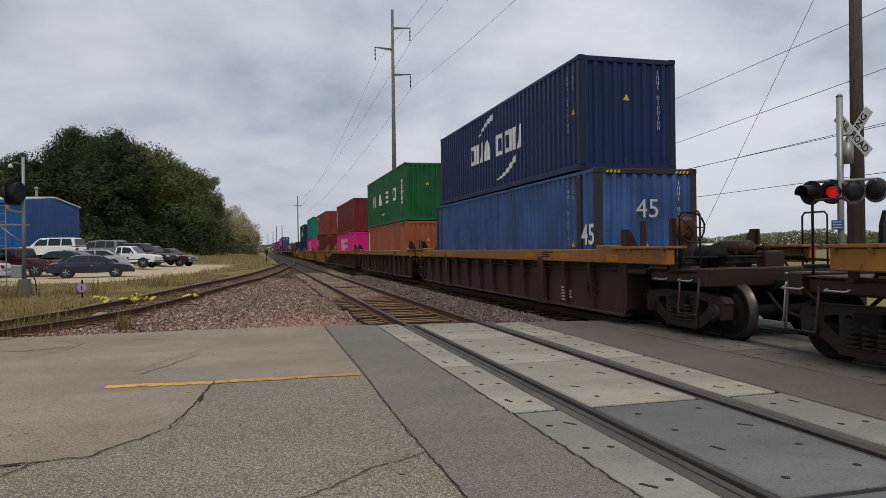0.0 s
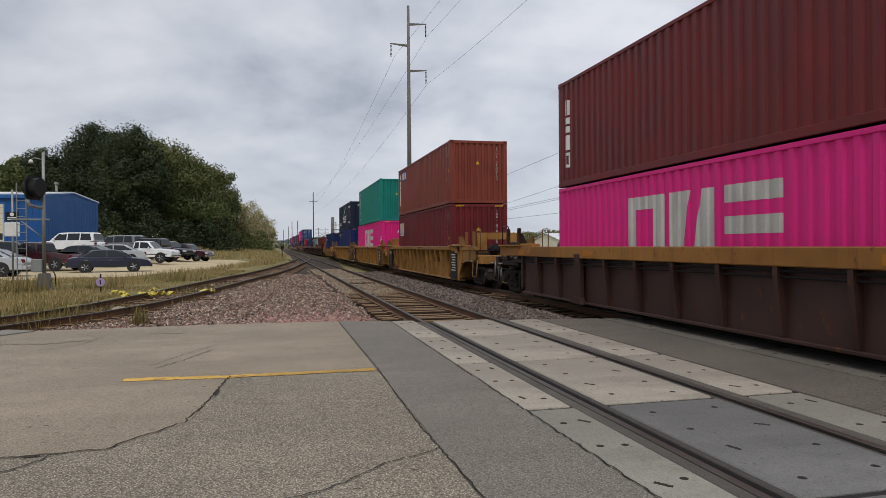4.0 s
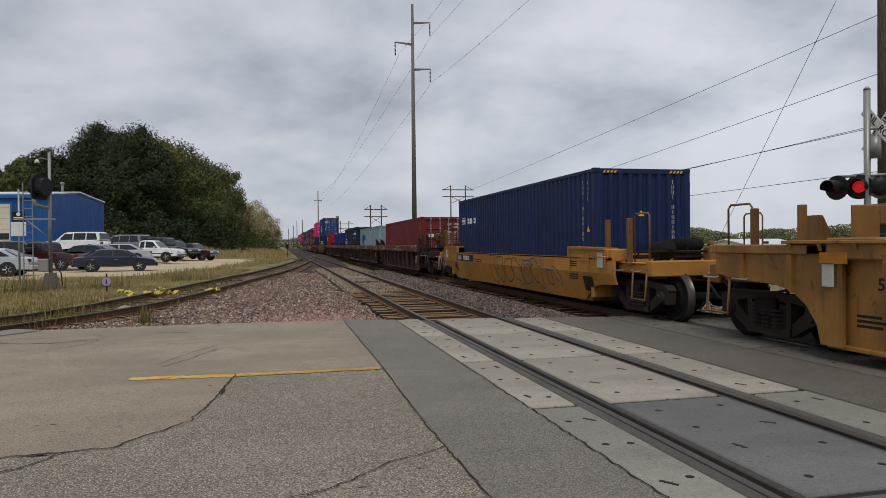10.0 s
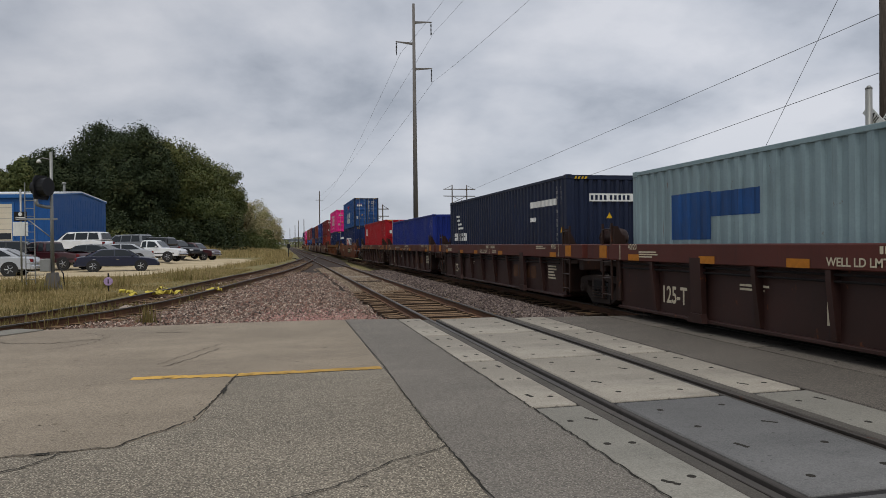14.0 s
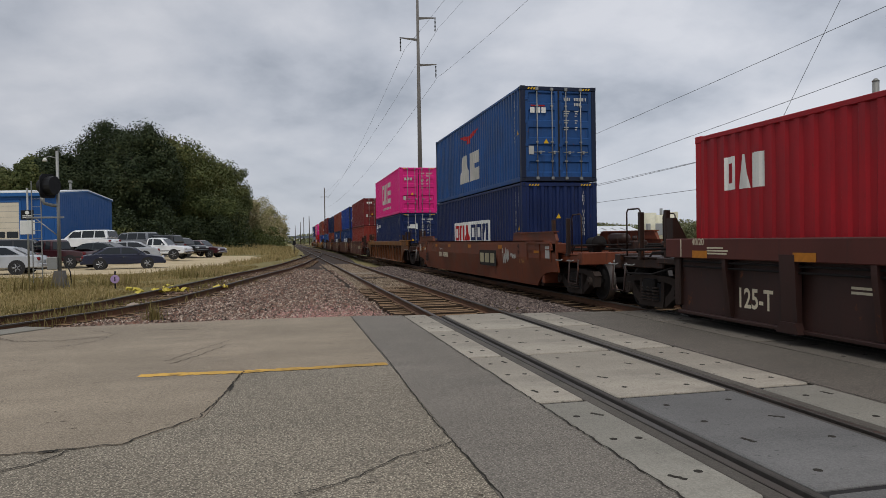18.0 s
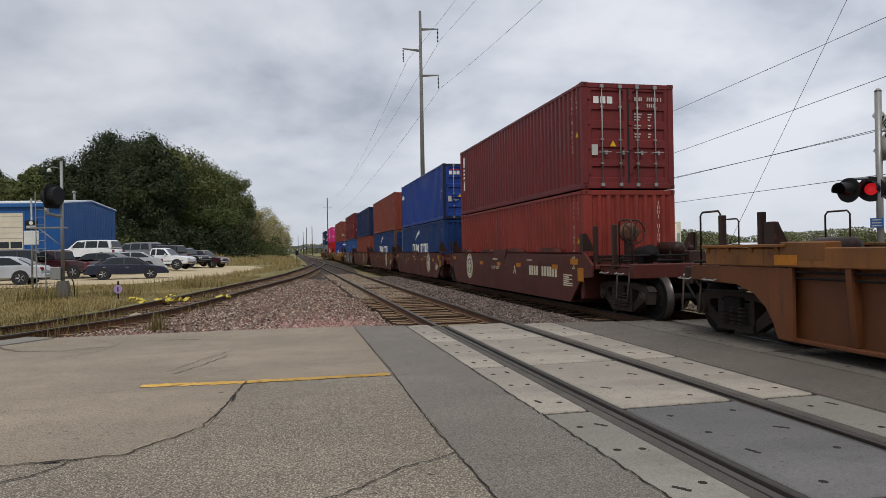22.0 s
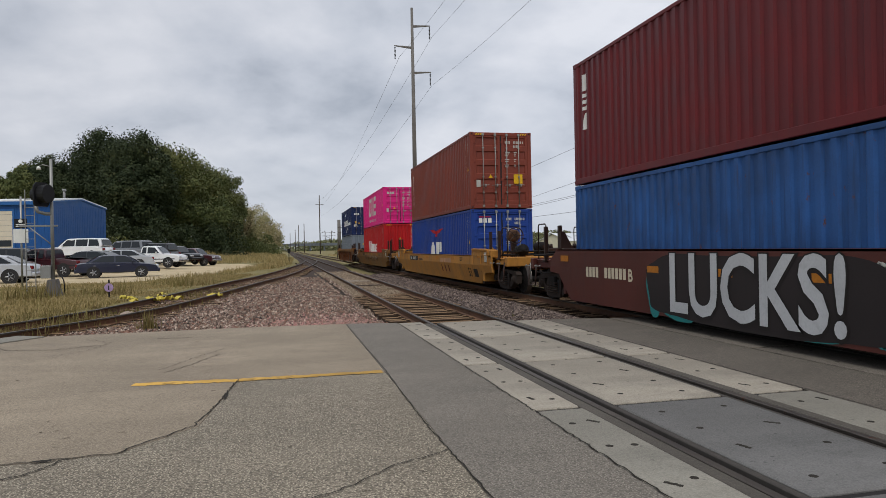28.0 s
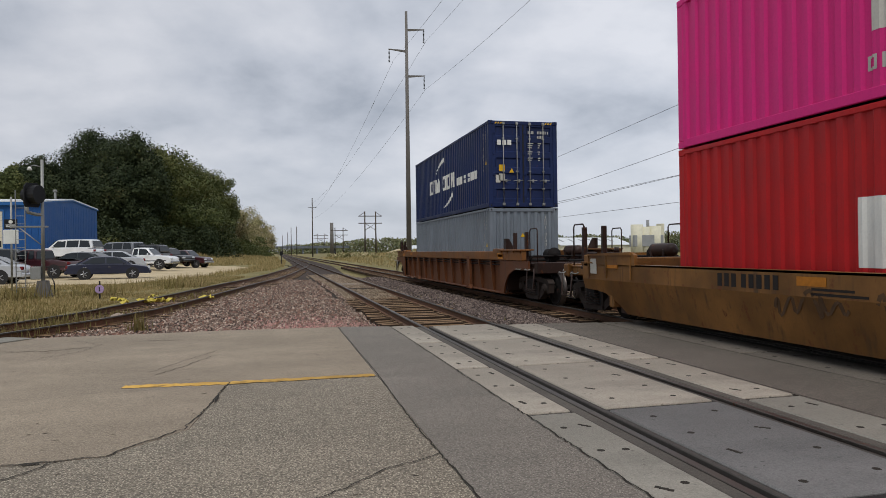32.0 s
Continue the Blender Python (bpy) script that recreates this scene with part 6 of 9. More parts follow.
    scrawl(7, 2.9, 1.0, 0.6, 0.16, 26, BLUE_TAG, 0.014)
    small_print(7, -5.6, 0.8, 0.6, 3, 0.05, BLACK_MARK)
    car_block(7, -6.25, 0.6, 0.5, 0.34, BLACK_MARK, "data_panel", 0.0, "black data panel with small print")
    car_text(20, "53", 0.46, -6.6, 0.55, BLACK_MARK, 0.012)
    car_block(20, 4.2, 0.98, 2.2, 0.22, BLACK_MARK, "data_panel", 0.002)
    number_blocks(20, 5.1, 0.98, 0.14, 4, WHITE_DULL, 0.6, 0.006); number_blocks(20, 4.3, 0.98, 0.14, 6, WHITE_DULL, 0.6, 0.006)
    car_block(20, -7.4, 0.56, 0.5, 0.3, BLACK_MARK, "data_panel")
    for k in range(3):
        car_block(20, -2.2 - 0.7 * k, 0.96, 0.6, 0.17, linked_paint("faded_salmon_mark", (196, 150, 118), 0.3, 0.5))
        car_block(20, -2.1 - 0.62 * k, 0.62, 0.16, 0.3, MAROON_MARK)
    number_blocks(21, 4.6, 1.02, 0.2, 3, BLACK_MARK, 0.5); number_blocks(21, 4.05, 1.02, 0.2, 5, BLACK_MARK, 0.5)
    for k in range(5):
        scrawl(21, 2.8 - 1.7 * k, 0.75, 1.6, 0.75, 40 + k, SOOT_TAG, 0.03)
    for k in range(3):
        scrawl(21, -0.6 - 1.6 * k, 0.85, 0.9, 0.55, 60 + k, WHITE_DULL, 0.014)
    # dark brown cars with deep chords
    for i in (8, 9, 10, 11, 12):
        car_text(i, "125-T", 0.42, 4.41, 0.54, CREAM_MARK, 0.008, 0.8)
        car_text(i, "ABCDE"[(12 - i + 1) % 5] if i not in (8, 9, 10, 11, 12) else {8: "A", 9: "E", 10: "D", 11: "C", 12: "B"}[i], 0.42, 0.8, 0.55, CREAM_MARK, 0.006)
        for y in (5.6, -5.95):
            car_text(i, "40/20", 0.15, y, 1.41, CREAM_MARK, 0.003)
        car_text(i, "WELL LD LMT", 0.15, 0.25, 1.235, CREAM_MARK, 0.003)
        car_text(i, "122200", 0.14, -0.95, 1.235, CREAM_MARK, 0.003)
        car_block(i, -0.42, 1.31, 0.03, 0.3, CREAM_MARK); car_block(i, 6.1, 1.31, 0.03, 0.3, CREAM_MARK); car_block(i, -6.25, 1.31, 0.03, 0.3, CREAM_MARK)
        number_blocks(i, -0.1, 1.39, 0.09, 4, CREAM_MARK, 0.5); number_blocks(i, -0.62, 1.39, 0.09, 6, CREAM_MARK, 0.5)
        small_print(i, 5.0, 1.33, 0.7, 3, 0.045)
        small_print(i, -5.1, 1.43, 0.75, 2, 0.05)
        small_print(i, -5.5, 0.92, 0.65, 5, 0.075)
        small_print(i, 2.2, 0.86, 0.8, 2, 0.06)
        for y in (5.55, 3.2, 1.2, -1.6, -5.9):
            orange(i, y, 1.21, 0.42, 0.12)
        for k in range(4):
            car_block(i, -2.6 - 0.5 * k, 0.7, 0.4, 0.34, OCHRE_MARK)
    scrawl(11, 2.9, 1.3, 1.3, 0.24, 71, WHITE_DULL, 0.02)
    scrawl(11, 2.0, 1.32, 0.5, 0.22, 72, WHITE_DULL, 0.016)
    for k in range(3):
        scrawl(9, -3.9 - 0.9 * k, 0.76, 0.8, 0.5, 80 + k, SILVER_TAG, 0.012)
    # red-brown smooth cars
    for i, y in ((15, 3.76), (16, -3.74), (17, -3.75), (18, -3.75), (19, -3.68)):
        emblem(i, y, 0.89)
        car_text(i, {15: "A", 16: "E", 17: "D", 18: "C", 19: "B"}[i], 0.34, -1.63 if i == 15 else 2.95, 0.87, CREAM_MARK, 0.008)
        for q in (2.1, 0.0, -2.0, -4.9):
            orange(i, q, 1.03, 0.4, 0.12)
        orange(i, -6.5, 0.88, 0.34, 0.32)
        car_text(i, "40", 0.17, -6.1, 1.24, CREAM_MARK, 0.003); car_text(i, "20", 0.17, -6.1, 1.06, CREAM_MARK, 0.003)
        small_print(i, -5.75, 0.86, 0.6, 6, 0.05)
        small_print(i, 0.3, 1.2, 0.8, 1, 0.07)
        small_print(i, -3.0, 1.2, 0.5, 1, 0.06)
        if i != 19:
            part("side_bracket", shared(("sbr",), lambda bm: prism(bm, [(-0.7, 1.5), (0.7, 1.5), (0.5, 1.2), (-0.5, 1.2)], "x", -OUT - 0.02, -OUT)), BROWN_RED, CAR[i], m=pose(0, -0.2, 0))
    for i in (15,):
        car_text(i, "LD LMT 122200", 0.13, 0.4, 0.9, CREAM_MARK, 0.003)
        number_blocks(i, -3.0, 0.9, 0.26, 4); number_blocks(i, -4.0, 0.9, 0.26, 6)
        for q in (-4.3, -1.4, 1.6, 4.6):
            part("container_guide", shared(("cguide",), lambda bm: prism(bm, [(-0.55, 1.40), (0.55, 1.40), (0.45, 1.52), (-0.45, 1.52)], "x", -OUT + 0.02, -OUT + 0.2)), BROWN_RED, CAR[i], m=pose(0, q, 0))
    number_blocks(19, 4.9, 0.9, 0.22, 4); number_blocks(19, 4.0, 0.9, 0.22, 6)
    # bubble letters on the last of them
    for k, (dy, dz, w, h) in enumerate(((2.05, 0.62, 0.55, 0.95), (1.2, 0.25, 0.9, 0.2), (-1.6, 0.3, 1.4, 0.22), (-2.85, 0.75, 0.6, 1.0), (-3.1, 0.35, 0.5, 0.3))):
        blob = shared(("blob", k), lambda bm: bm.faces.new([bm.verts.new((0, w / 2 * math.cos(a) * (1 + 0.2 * math.sin(3 * a + k)), h / 2 * math.sin(a))) for a in [j * math.pi / 10 for j in range(20)]]))
        part("spray_patch", blob, TEAL_TAG, CAR[19], m=pose(-OUT - 0.0035, dy, dz))
    back = shared(("tagback",), lambda bm: bm.faces.new([bm.verts.new((0, 2.75 * math.copysign(abs(math.cos(a)) ** 0.45, math.cos(a)) * (1 + 0.02 * math.sin(9 * a)), 0.56 * math.copysign(abs(math.sin(a)) ** 0.45, math.sin(a)) * (1 + 0.05 * math.sin(7 * a)))) for a in [j * math.pi / 24 for j in range(48)]]))
    part("spray_patch", back, DARK_TAG, CAR[19], m=pose(-OUT - 0.0045, -0.45, 0.76))
    car_text(19, "LUCKS!", 1.42, -0.42, 0.74, BLACK_MARK, 0.07, 0.86, 0.0055)
    car_text(19, "LUCKS!", 1.42, -0.42, 0.76, SILVER_TAG, 0.03, 0.86, 0.0085)
    scrawl(19, -2.75, 1.2, 0.5, 0.2, 91, WHITE_DULL, 0.018)
    for k in range(4):
        scrawl(19, -4.4 - 0.5 * k, 0.62 - 0.14 * k, 1.3, 0.22, 93 + k, WHITE_DULL, 0.014)
    # orange-brown car
    number_blocks(13, 4.35, 0.88, 0.2, 4, CREAM_MARK, 0.4); number_blocks(13, 3.6, 0.88, 0.2, 6, CREAM_MARK, 0.4)
    car_block(13, -3.27, 0.88, 2.0, 0.52, BLACK_MARK, "data_panel", 0.0, "black panel with a worn pale mark")
    for k in range(3):
        car_block(13, -2.6 - 0.62 * k, 0.88, 0.46, 0.32, linked_paint("worn_pale_mark", (168, 160, 128), 0.5, 0.6), "painted_block", 0.003)
    scrawl(13, -5.3, 0.95, 0.7, 0.95, 101, WHITE_DULL, 0.03)
    scrawl(13, -6.0, 1.0, 0.6, 0.3, 102, WHITE_DULL, 0.022)
    scrawl(13, 4.0, 1.12, 0.7, 0.16, 103, WHITE_DULL, 0.012)
    car_text(13, "40", 0.16, -6.5, 1.28, BLACK_MARK, 0.003); car_text(13, "20", 0.16, -6.5, 1.1, BLACK_MARK, 0.003); car_text(13, "45", 0.17, -7.2, 1.26, BLACK_MARK, 0.003)
    car_text(13, "L 73-4", 0.17, -6.8, 0.85, YELLOW, 0.003)
    for y in (5.0, 2.4, -0.9, -4.7, -7.5):
        orange(13, y, 1.26, 0.42, 0.12)
    # rusty ribbed cars
    for i in (14, 22):
        small_print(i, -8.0, 1.05, 0.4, 3, 0.07, BLACK_MARK)
        orange(i, -8.0, 1.36, 0.5, 0.12); orange(i, 6.0, 1.36, 0.5, 0.12)
    scrawl(14, -1.24, 0.9, 0.7, 0.4, 111, HAZARD_Y, 0.016)


letter_cars()

# ---- setting: ground, road, tracks ----
LOW = -0.22     # level of the ground beyond the tracks
LOT = 0.10      # level of the lot on the left


def yard_x(y):
    """Centre line of the yard track that leaves the near track to the left."""
    pts = [(8, -12.3), (10.4, -8.9), (13.1, -6.45), (14.7, -5.3), (16.1, -4.45), (17.9, -3.72), (20.4, -3.1), (29, -1.87), (36, -0.82), (46, 0.18), (58.2, 1.1), (75, 2.5), (88, 3.3), (98, 3.595)]
    return float(np.interp(y, [p[0] for p in pts], [p[1] for p in pts]))


def yard_z(y):
    """Height of the yard track's rail head: it lies on higher ground near the road."""
    return float(np.interp(y, (8, 13, 16, 20, 32, 46, 60, 75), (0.03, 0.08, 0.14, 0.2, 0.2, 0.12, 0.03, 0.0)))


def lot_z(x, y):
    """The lot climbs a little towards its back."""
    return LOT + 0.9 * min(1, max(0, (y - 46) / 17)) * min(1, max(0, (-x - 9.0) / 6.5))


def ground_z(x, y):
    if 13.4 < y < 97 and yard_x(y) - 1.2 < x < 10.8:
        return -0.5
    z = LOW + 0.05 * noise.noise((x * 0.09, y * 0.09, 3.0))
    left = min(1, max(0, (2.5 - x) / 4)) * min(1, max(0, (y - 13) / 4))
    z += left * (lot_z(x, y) - LOW)
    # low bank beyond the lot, rising to the trees
    if y > 97 and x < 0:
        z += 1.1 * min(1, (y - 97) / 40) * min(1, max(0, (-x - 2) / 10))
    if 30 < y <= 97 and x < -2:
        z = lot_z(x, y) - 0.01
    # rough mound beyond the tracks
    if x > 14 and y > 70:
        z += 2.0 * math.exp(-((x - 34) / 12) ** 2 - ((y - 150) / 40) ** 2)
    return z


def build_ground():
    bm = bmesh.new()
    def axis(a, b, fine0, fine1, step):
        out = [a, a * 0.5, a * 0.25]
        v = fine0
        while v < fine1:
            out.append(v); v += step
        return sorted(set(out + [fine1, b * 0.25, b * 0.5, b]))
    xs, ys = axis(-1600, 1600, -70, 90, 3.5), axis(-900, 3200, -20, 230, 4.0)
    xs = sorted(xs + [-13 + 0.62 * k for k in range(40)])
    ys = sorted(ys + [13.5 + 0.9 * k for k in range(60)])
    grid = [[bm.verts.new((x, y, ground_z(x, y) if y > 13 else LOW)) for y in ys] for x in xs]
    for i in range(len(xs) - 1):
        for j in range(len(ys) - 1):
            bm.faces.new((grid[i][j], grid[i + 1][j], grid[i + 1][j + 1], grid[i][j + 1])).smooth = True
    ob = part("ground", bm, SOIL)
    tagged(ob, "dry grassy ground beside the railway", "ground", kind="structure")


build_ground()


def slab(name, outline, z0, z1, material, label, category="road"):
    bm = bmesh.new()
    prism(bm, outline, "z", z0, z1)
    ob = part(name, bm, material)
    tagged(ob, label, category, kind="structure")
    return ob


FAR_EDGE = [(-45, 14.6), (-10, 14.3), (-4.7, 14.0), (-1.0, 14.1), (1.26, 13.94), (2.2, 13.7), (5.1, 13.1), (6.4, 12.9), (9.9, 12.4), (45, 11.5)]


def edge_y(x):
    return float(np.interp(x, [p[0] for p in FAR_EDGE], [p[1] for p in FAR_EDGE]))


def strip(x0, x1, y0=-18.0, pts=()):
    """Outline of a stretch of road between two lines of x up to the far edge."""
    inner = [p for p in FAR_EDGE if x0 < p[0] < x1]
    return [(x0, y0), (x1, y0), (x1, edge_y(x1))] + inner[::-1] + [(x0, edge_y(x0))]


slab("road_old_lane", [(-0.55, 8.4), (-0.75, 6.3), (-1.27, 5.62), (-2.6, 5.5), (-6, 4.6), (-12, 4.0), (-60, 3.0), (-60, -18), (1.18, -18), (1.18, 8.36)], -0.3, 0.0, ASPHALT_OLD, "old grey asphalt road, coarse and cracked")
slab("road_pale_lane", [(-60, 3.006), (-12, 4.006), (-6, 4.606), (-2.6, 5.506), (-1.27, 5.626), (-0.755, 6.3), (-0.555, 8.406), (1.18, 8.366), (1.18, 13.94), (-1.0, 14.1), (-4.7, 14.0), (-10, 14.3), (-60, 14.8)], -0.3, 0.002, ASPHALT_PALE, "pale worn road surface with cracks")
slab("road_patch", strip(1.184, 2.20), -0.3, 0.003, ASPHALT_PATCH, "newer grey asphalt strip beside the crossing panels")
slab("road_between_tracks", strip(5.13, 6.38), -0.3, 0.002, ASPHALT_DARK, "grey asphalt between the two tracks")
slab("road_beyond", strip(9.86, 60), -0.3, 0.0, ASPHALT_OLD, "grey asphalt road beyond the tracks")

RAILS = {"near": (2.84, 4.35), "main": (7.355, 8.865)}


def rail_profile():
    return [(-0.068, -0.165), (0.068, -0.165), (0.068, -0.152), (0.012, -0.135), (0.009, -0.045), (0.034, -0.03), (0.036, -0.004), (0.03, 0.0), (-0.03, 0.0), (-0.036, -0.004), (-0.034, -0.03), (-0.009, -0.045), (-0.012, -0.135), (-0.068, -0.152)]


def build_rail_along(bm, pts, level):
    """Sweeps the rail section along plan points."""
    prof = rail_profile()
    rings = []
    for k, (x, y) in enumerate(pts):
        a, b = Vector(pts[max(0, k - 1)]), Vector(pts[min(len(pts) - 1, k + 1)])
        d = (b - a).normalized()
        rings.append([bm.verts.new((x + d.y * u, y - d.x * u, w + level(y))) for u, w in prof])
    n = len(prof)
    for p, q in zip(rings, rings[1:]):
        for k in range(n):
            f = bm.faces.new((p[k], p[(k + 1) % n], q[(k + 1) % n], q[k]))
            f.material_index = 1 if k in (5, 6, 7, 8, 9) else 0
    bm.faces.new(rings[0]); bm.faces.new(rings[-1][::-1])


def rail(parent, pts, level):
    bm = bmesh.new()
    build_rail_along(bm, pts, level)
    me = meshed(bm, "rail")
    me.materials.append(None)
    ob = part("rail", me, RAIL_RUST, parent)
    ob.material_slots[1].link = "OBJECT"
    ob.material_slots[1].material = RAIL_TOP
    return ob


def build_tie(bm):
    bevel_box(bm, -1.3, 1.3, -0.115, 0.115, -0.36, -0.168, 0.015)
    for x in (-0.755, 0.755):
        bevel_box(bm, x - 0.15, x + 0.15, -0.09, 0.09, -0.168, -0.15, 0.004)


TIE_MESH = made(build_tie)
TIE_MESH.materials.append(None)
# upward faces get the pale timber, the rest the painted-in shade
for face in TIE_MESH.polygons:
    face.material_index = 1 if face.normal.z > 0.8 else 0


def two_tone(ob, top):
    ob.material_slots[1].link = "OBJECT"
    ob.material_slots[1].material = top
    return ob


def track(name, label, centre, y0, y1, ties0, ties1, joined_from, level=lambda y: 0.0):
    """A track along x = centre(y): two rails, its ties as parts near by and joined far off."""
    t = thing(name, label, "railway track", kind="structure")
    ys = [y0 + k * 2.0 for k in range(int((min(y1, 120) - y0) / 2) + 1)] + ([y1] if y1 > 120 else [])
    for s in (-0.755, 0.755):
        rail(t, [(centre(y) + s, y) for y in ys], level)
    y = ties0
    far = bmesh.new()
    rnd = random.Random(5)
    while y < ties1:
        slope = math.degrees(math.atan((centre(y + 0.5) - centre(y - 0.5))))
        m = pose(centre(y) + rnd.uniform(-0.06, 0.06), y, level(y) + rnd.uniform(-0.02, 0.012), 0, 0, -slope + rnd.uniform(-1.2, 1.2))
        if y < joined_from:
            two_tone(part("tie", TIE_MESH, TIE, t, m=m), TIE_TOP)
        else:
            before = len(far.verts)
            far.from_mesh(TIE_MESH)
            far.verts.ensure_lookup_table()
            bmesh.ops.transform(far, matrix=m, verts=far.verts[before:])
        y += 0.52
    if far.verts:
        me = meshed(far, "far_ties")
        me.materials.append(None)
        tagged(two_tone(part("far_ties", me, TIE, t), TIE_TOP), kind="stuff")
    return t


track("track_near", "straight track with rusty rails through the crossing", lambda y: 3.595, -30, 900, 14.0, 75, 45)
track("track_main", "main track that carries the train", lambda y: 8.11, -30, 900, 13.2, 75, 40)
track("track_yard", "rusty yard track curving off into the weeds", yard_x, 8, 98, 14.6, 80, 42, yard_z)

# ---- setting: crossing panels ----


def build_panel(bm, w, l):
    bevel_box(bm, -w / 2, w / 2, -l / 2, l / 2, -0.2, 0.006, 0.012)


def build_hole(bm):
    lathe(bm, [(-0.002, 0.034), (0.0015, 0.028)], "z", 10)


def build_slit(bm):
    for y0, y1, x in ((-0.075, -0.03, -0.008), (-0.03, 0.03, 0.004), (0.03, 0.07, 0.014)):
        quad_box(bm, x - 0.018, x + 0.018, y0 * 0.85, y1 * 0.85, -0.002, 0.0015)


def crossing(name, c, edges, label, light=PANEL, dark=PANEL_DARK):
    t = thing(name, label, "level crossing", kind="structure")
    rnd = random.Random(int(c * 10))
    rows = [13.4, 11.0, 8.46, 5.93, 3.42, 0.9, -1.6, -4.1, -6.6]
    for a, b in zip(rows, rows[1:]):
        for x0, x1, wide in edges:
            w, l = x1 - x0, a - b - 0.085
            if a == 13.4:
                a2 = edge_y((x0 + x1) / 2)
                l = a2 - b - 0.08
            mid = b + 0.042 + l / 2
            # the far rows are paler, the wide near ones darker
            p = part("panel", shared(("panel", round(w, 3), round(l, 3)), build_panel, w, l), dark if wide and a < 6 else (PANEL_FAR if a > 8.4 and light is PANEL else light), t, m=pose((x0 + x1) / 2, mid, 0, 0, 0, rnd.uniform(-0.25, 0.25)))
            if l > 1.5 and b > -3:
                for fx in (0.22, 0.78) if wide else (0.3, 0.72):
                    for k in range(4 if wide else 3):
                        fy = -l / 2 + l * (k + 0.5) / (4 if wide else 3) + rnd.uniform(-0.08, 0.08)
                        slit = (k + int(fx * 10)) % 3 == 0
                        part("bolt_hole", shared(("slit",), build_slit) if slit else shared(("hole",), build_hole), CRACK, p, m=pose(-w / 2 + w * fx, fy, 0.0065, 0, 0, rnd.uniform(20, 60) if slit else 0))
    for b in rows[1:-1]:
        for x0, x1, wide in edges:
            part("joint_filler", shared(("joint", round(x1 - x0, 3)), lambda bm: quad_box(bm, (x0 - x1) / 2, (x1 - x0) / 2, -0.048, 0.048, -0.1, -0.014)), RUBBER, t, m=pose((x0 + x1) / 2, b, 0))
    # rubber in the flangeways and under the panels
    bm = bmesh.new()
    quad_box(bm, edges[0][0] - 0.02, edges[-1][1] + 0.01, -18, edge_y(c) - 0.05, -0.3, -0.055)
    part("flangeway_bed", bm, RUBBER, t)
    # filler on the field side of each rail, rubber lip on the gauge side, an open flangeway between
    for side in (-1, 1):
        rail_x = c + side * 0.755
        for name, d0, d1, top, stuff in (("field_filler", 0.048, 0.165, 0.0, FILLER), ("gauge_lip", -0.172, -0.112, -0.002, LIP)):
            bm = bmesh.new()
            a, b = sorted((rail_x + side * d0, rail_x + side * d1))
            bevel_box(bm, a, b, -18, edge_y(c) - 0.02, -0.2, top, 0.008)
            part(name, bm, stuff, t)
    return t


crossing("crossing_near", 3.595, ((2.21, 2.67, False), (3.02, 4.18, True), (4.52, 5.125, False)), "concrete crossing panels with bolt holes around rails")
crossing("crossing_main", 8.11, ((6.385, 7.19, False), (7.53, 8.69, True), (9.03, 9.85, False)), "dark worn crossing panels around the main track", ASPHALT_DARK, PANEL_DARK)

# ---- power poles ----


def build_arm(bm, length):
    bm_pts = [(0, -0.16), (0, 0.10), (length, 0.16), (length, 0.08)]
    prism(bm, bm_pts, "y", -0.06, 0.06)


def build_insulator(bm):
    for k in range(9):
        lathe_at(bm, -0.12 - k * 0.145, 0.10)
    rod(bm, (0, 0, 0), (0, 0, -1.45), 0.02, seg=6)


def lathe_at(bm, z, r):
    rod(bm, (0, 0, z), (0, 0, z - 0.07), r * 0.5, r, 8)


def transmission_pole(x, y, h, z0=LOW):
    p = thing("transmission_pole", "tall grey steel power pole with three arms", "power pole", m=pose(x, y, z0))
    bm = bmesh.new()
    rod(bm, (0, 0, 0), (0, 0, h), 0.30, 0.14, 12)
    part("shaft", bm, POLE_STEEL, p)
    for z, s in ((h - 2.0, 1), (h - 4.35, -1), (h - 7.1, 1)):
        a = part("arm", shared(("parm",), build_arm, 1.9), POLE_STEEL, p, m=pose(0.12 * s, 0, z, 0, 0, 0 if s > 0 else 180))
        part("insulator", shared(("pins",), build_insulator), BLACK, a, m=pose(1.82, 0, 0.08))
    return p


transmission_pole(14.2, 74.0, 28.0)

# ---- trees ----


def unit(v):
    return v / np.maximum(1e-6, np.linalg.norm(v, axis=1, keepdims=True))


def quads_mesh(name, p, u, w):
    """Diamond-shaped leaves at p with half axes u and w."""
    n = len(p)
    verts = np.stack([p - u, p + w, p + u, p - w], 1).reshape(-1, 3)
    me = bpy.data.meshes.new(name)
    me.from_pydata(verts.tolist(), [], np.arange(4 * n).reshape(-1, 4).tolist())
    me.materials.append(None)
    return me


def leaf_mesh(name, spots, size, g):
    """Leaves scattered over small balls; spots of (x, y, z, radius), one a leaf."""
    n = len(spots)
    v = unit(g.normal(size=(n, 3)))
    p = spots[:, :3] + v * spots[:, 3:4] * g.uniform(0.55, 1.1, (n, 1))
    out = unit(v + (0, 0, 0.15) + 0.42 * g.normal(size=(n, 3)))
    u = unit(np.cross(out, g.normal(size=(n, 3))))
    w = np.cross(out, u)
    s = size * g.uniform(0.55, 1.35, (n, 1))
    return quads_mesh(name, p, u * s * 0.5, w * s * 0.32)


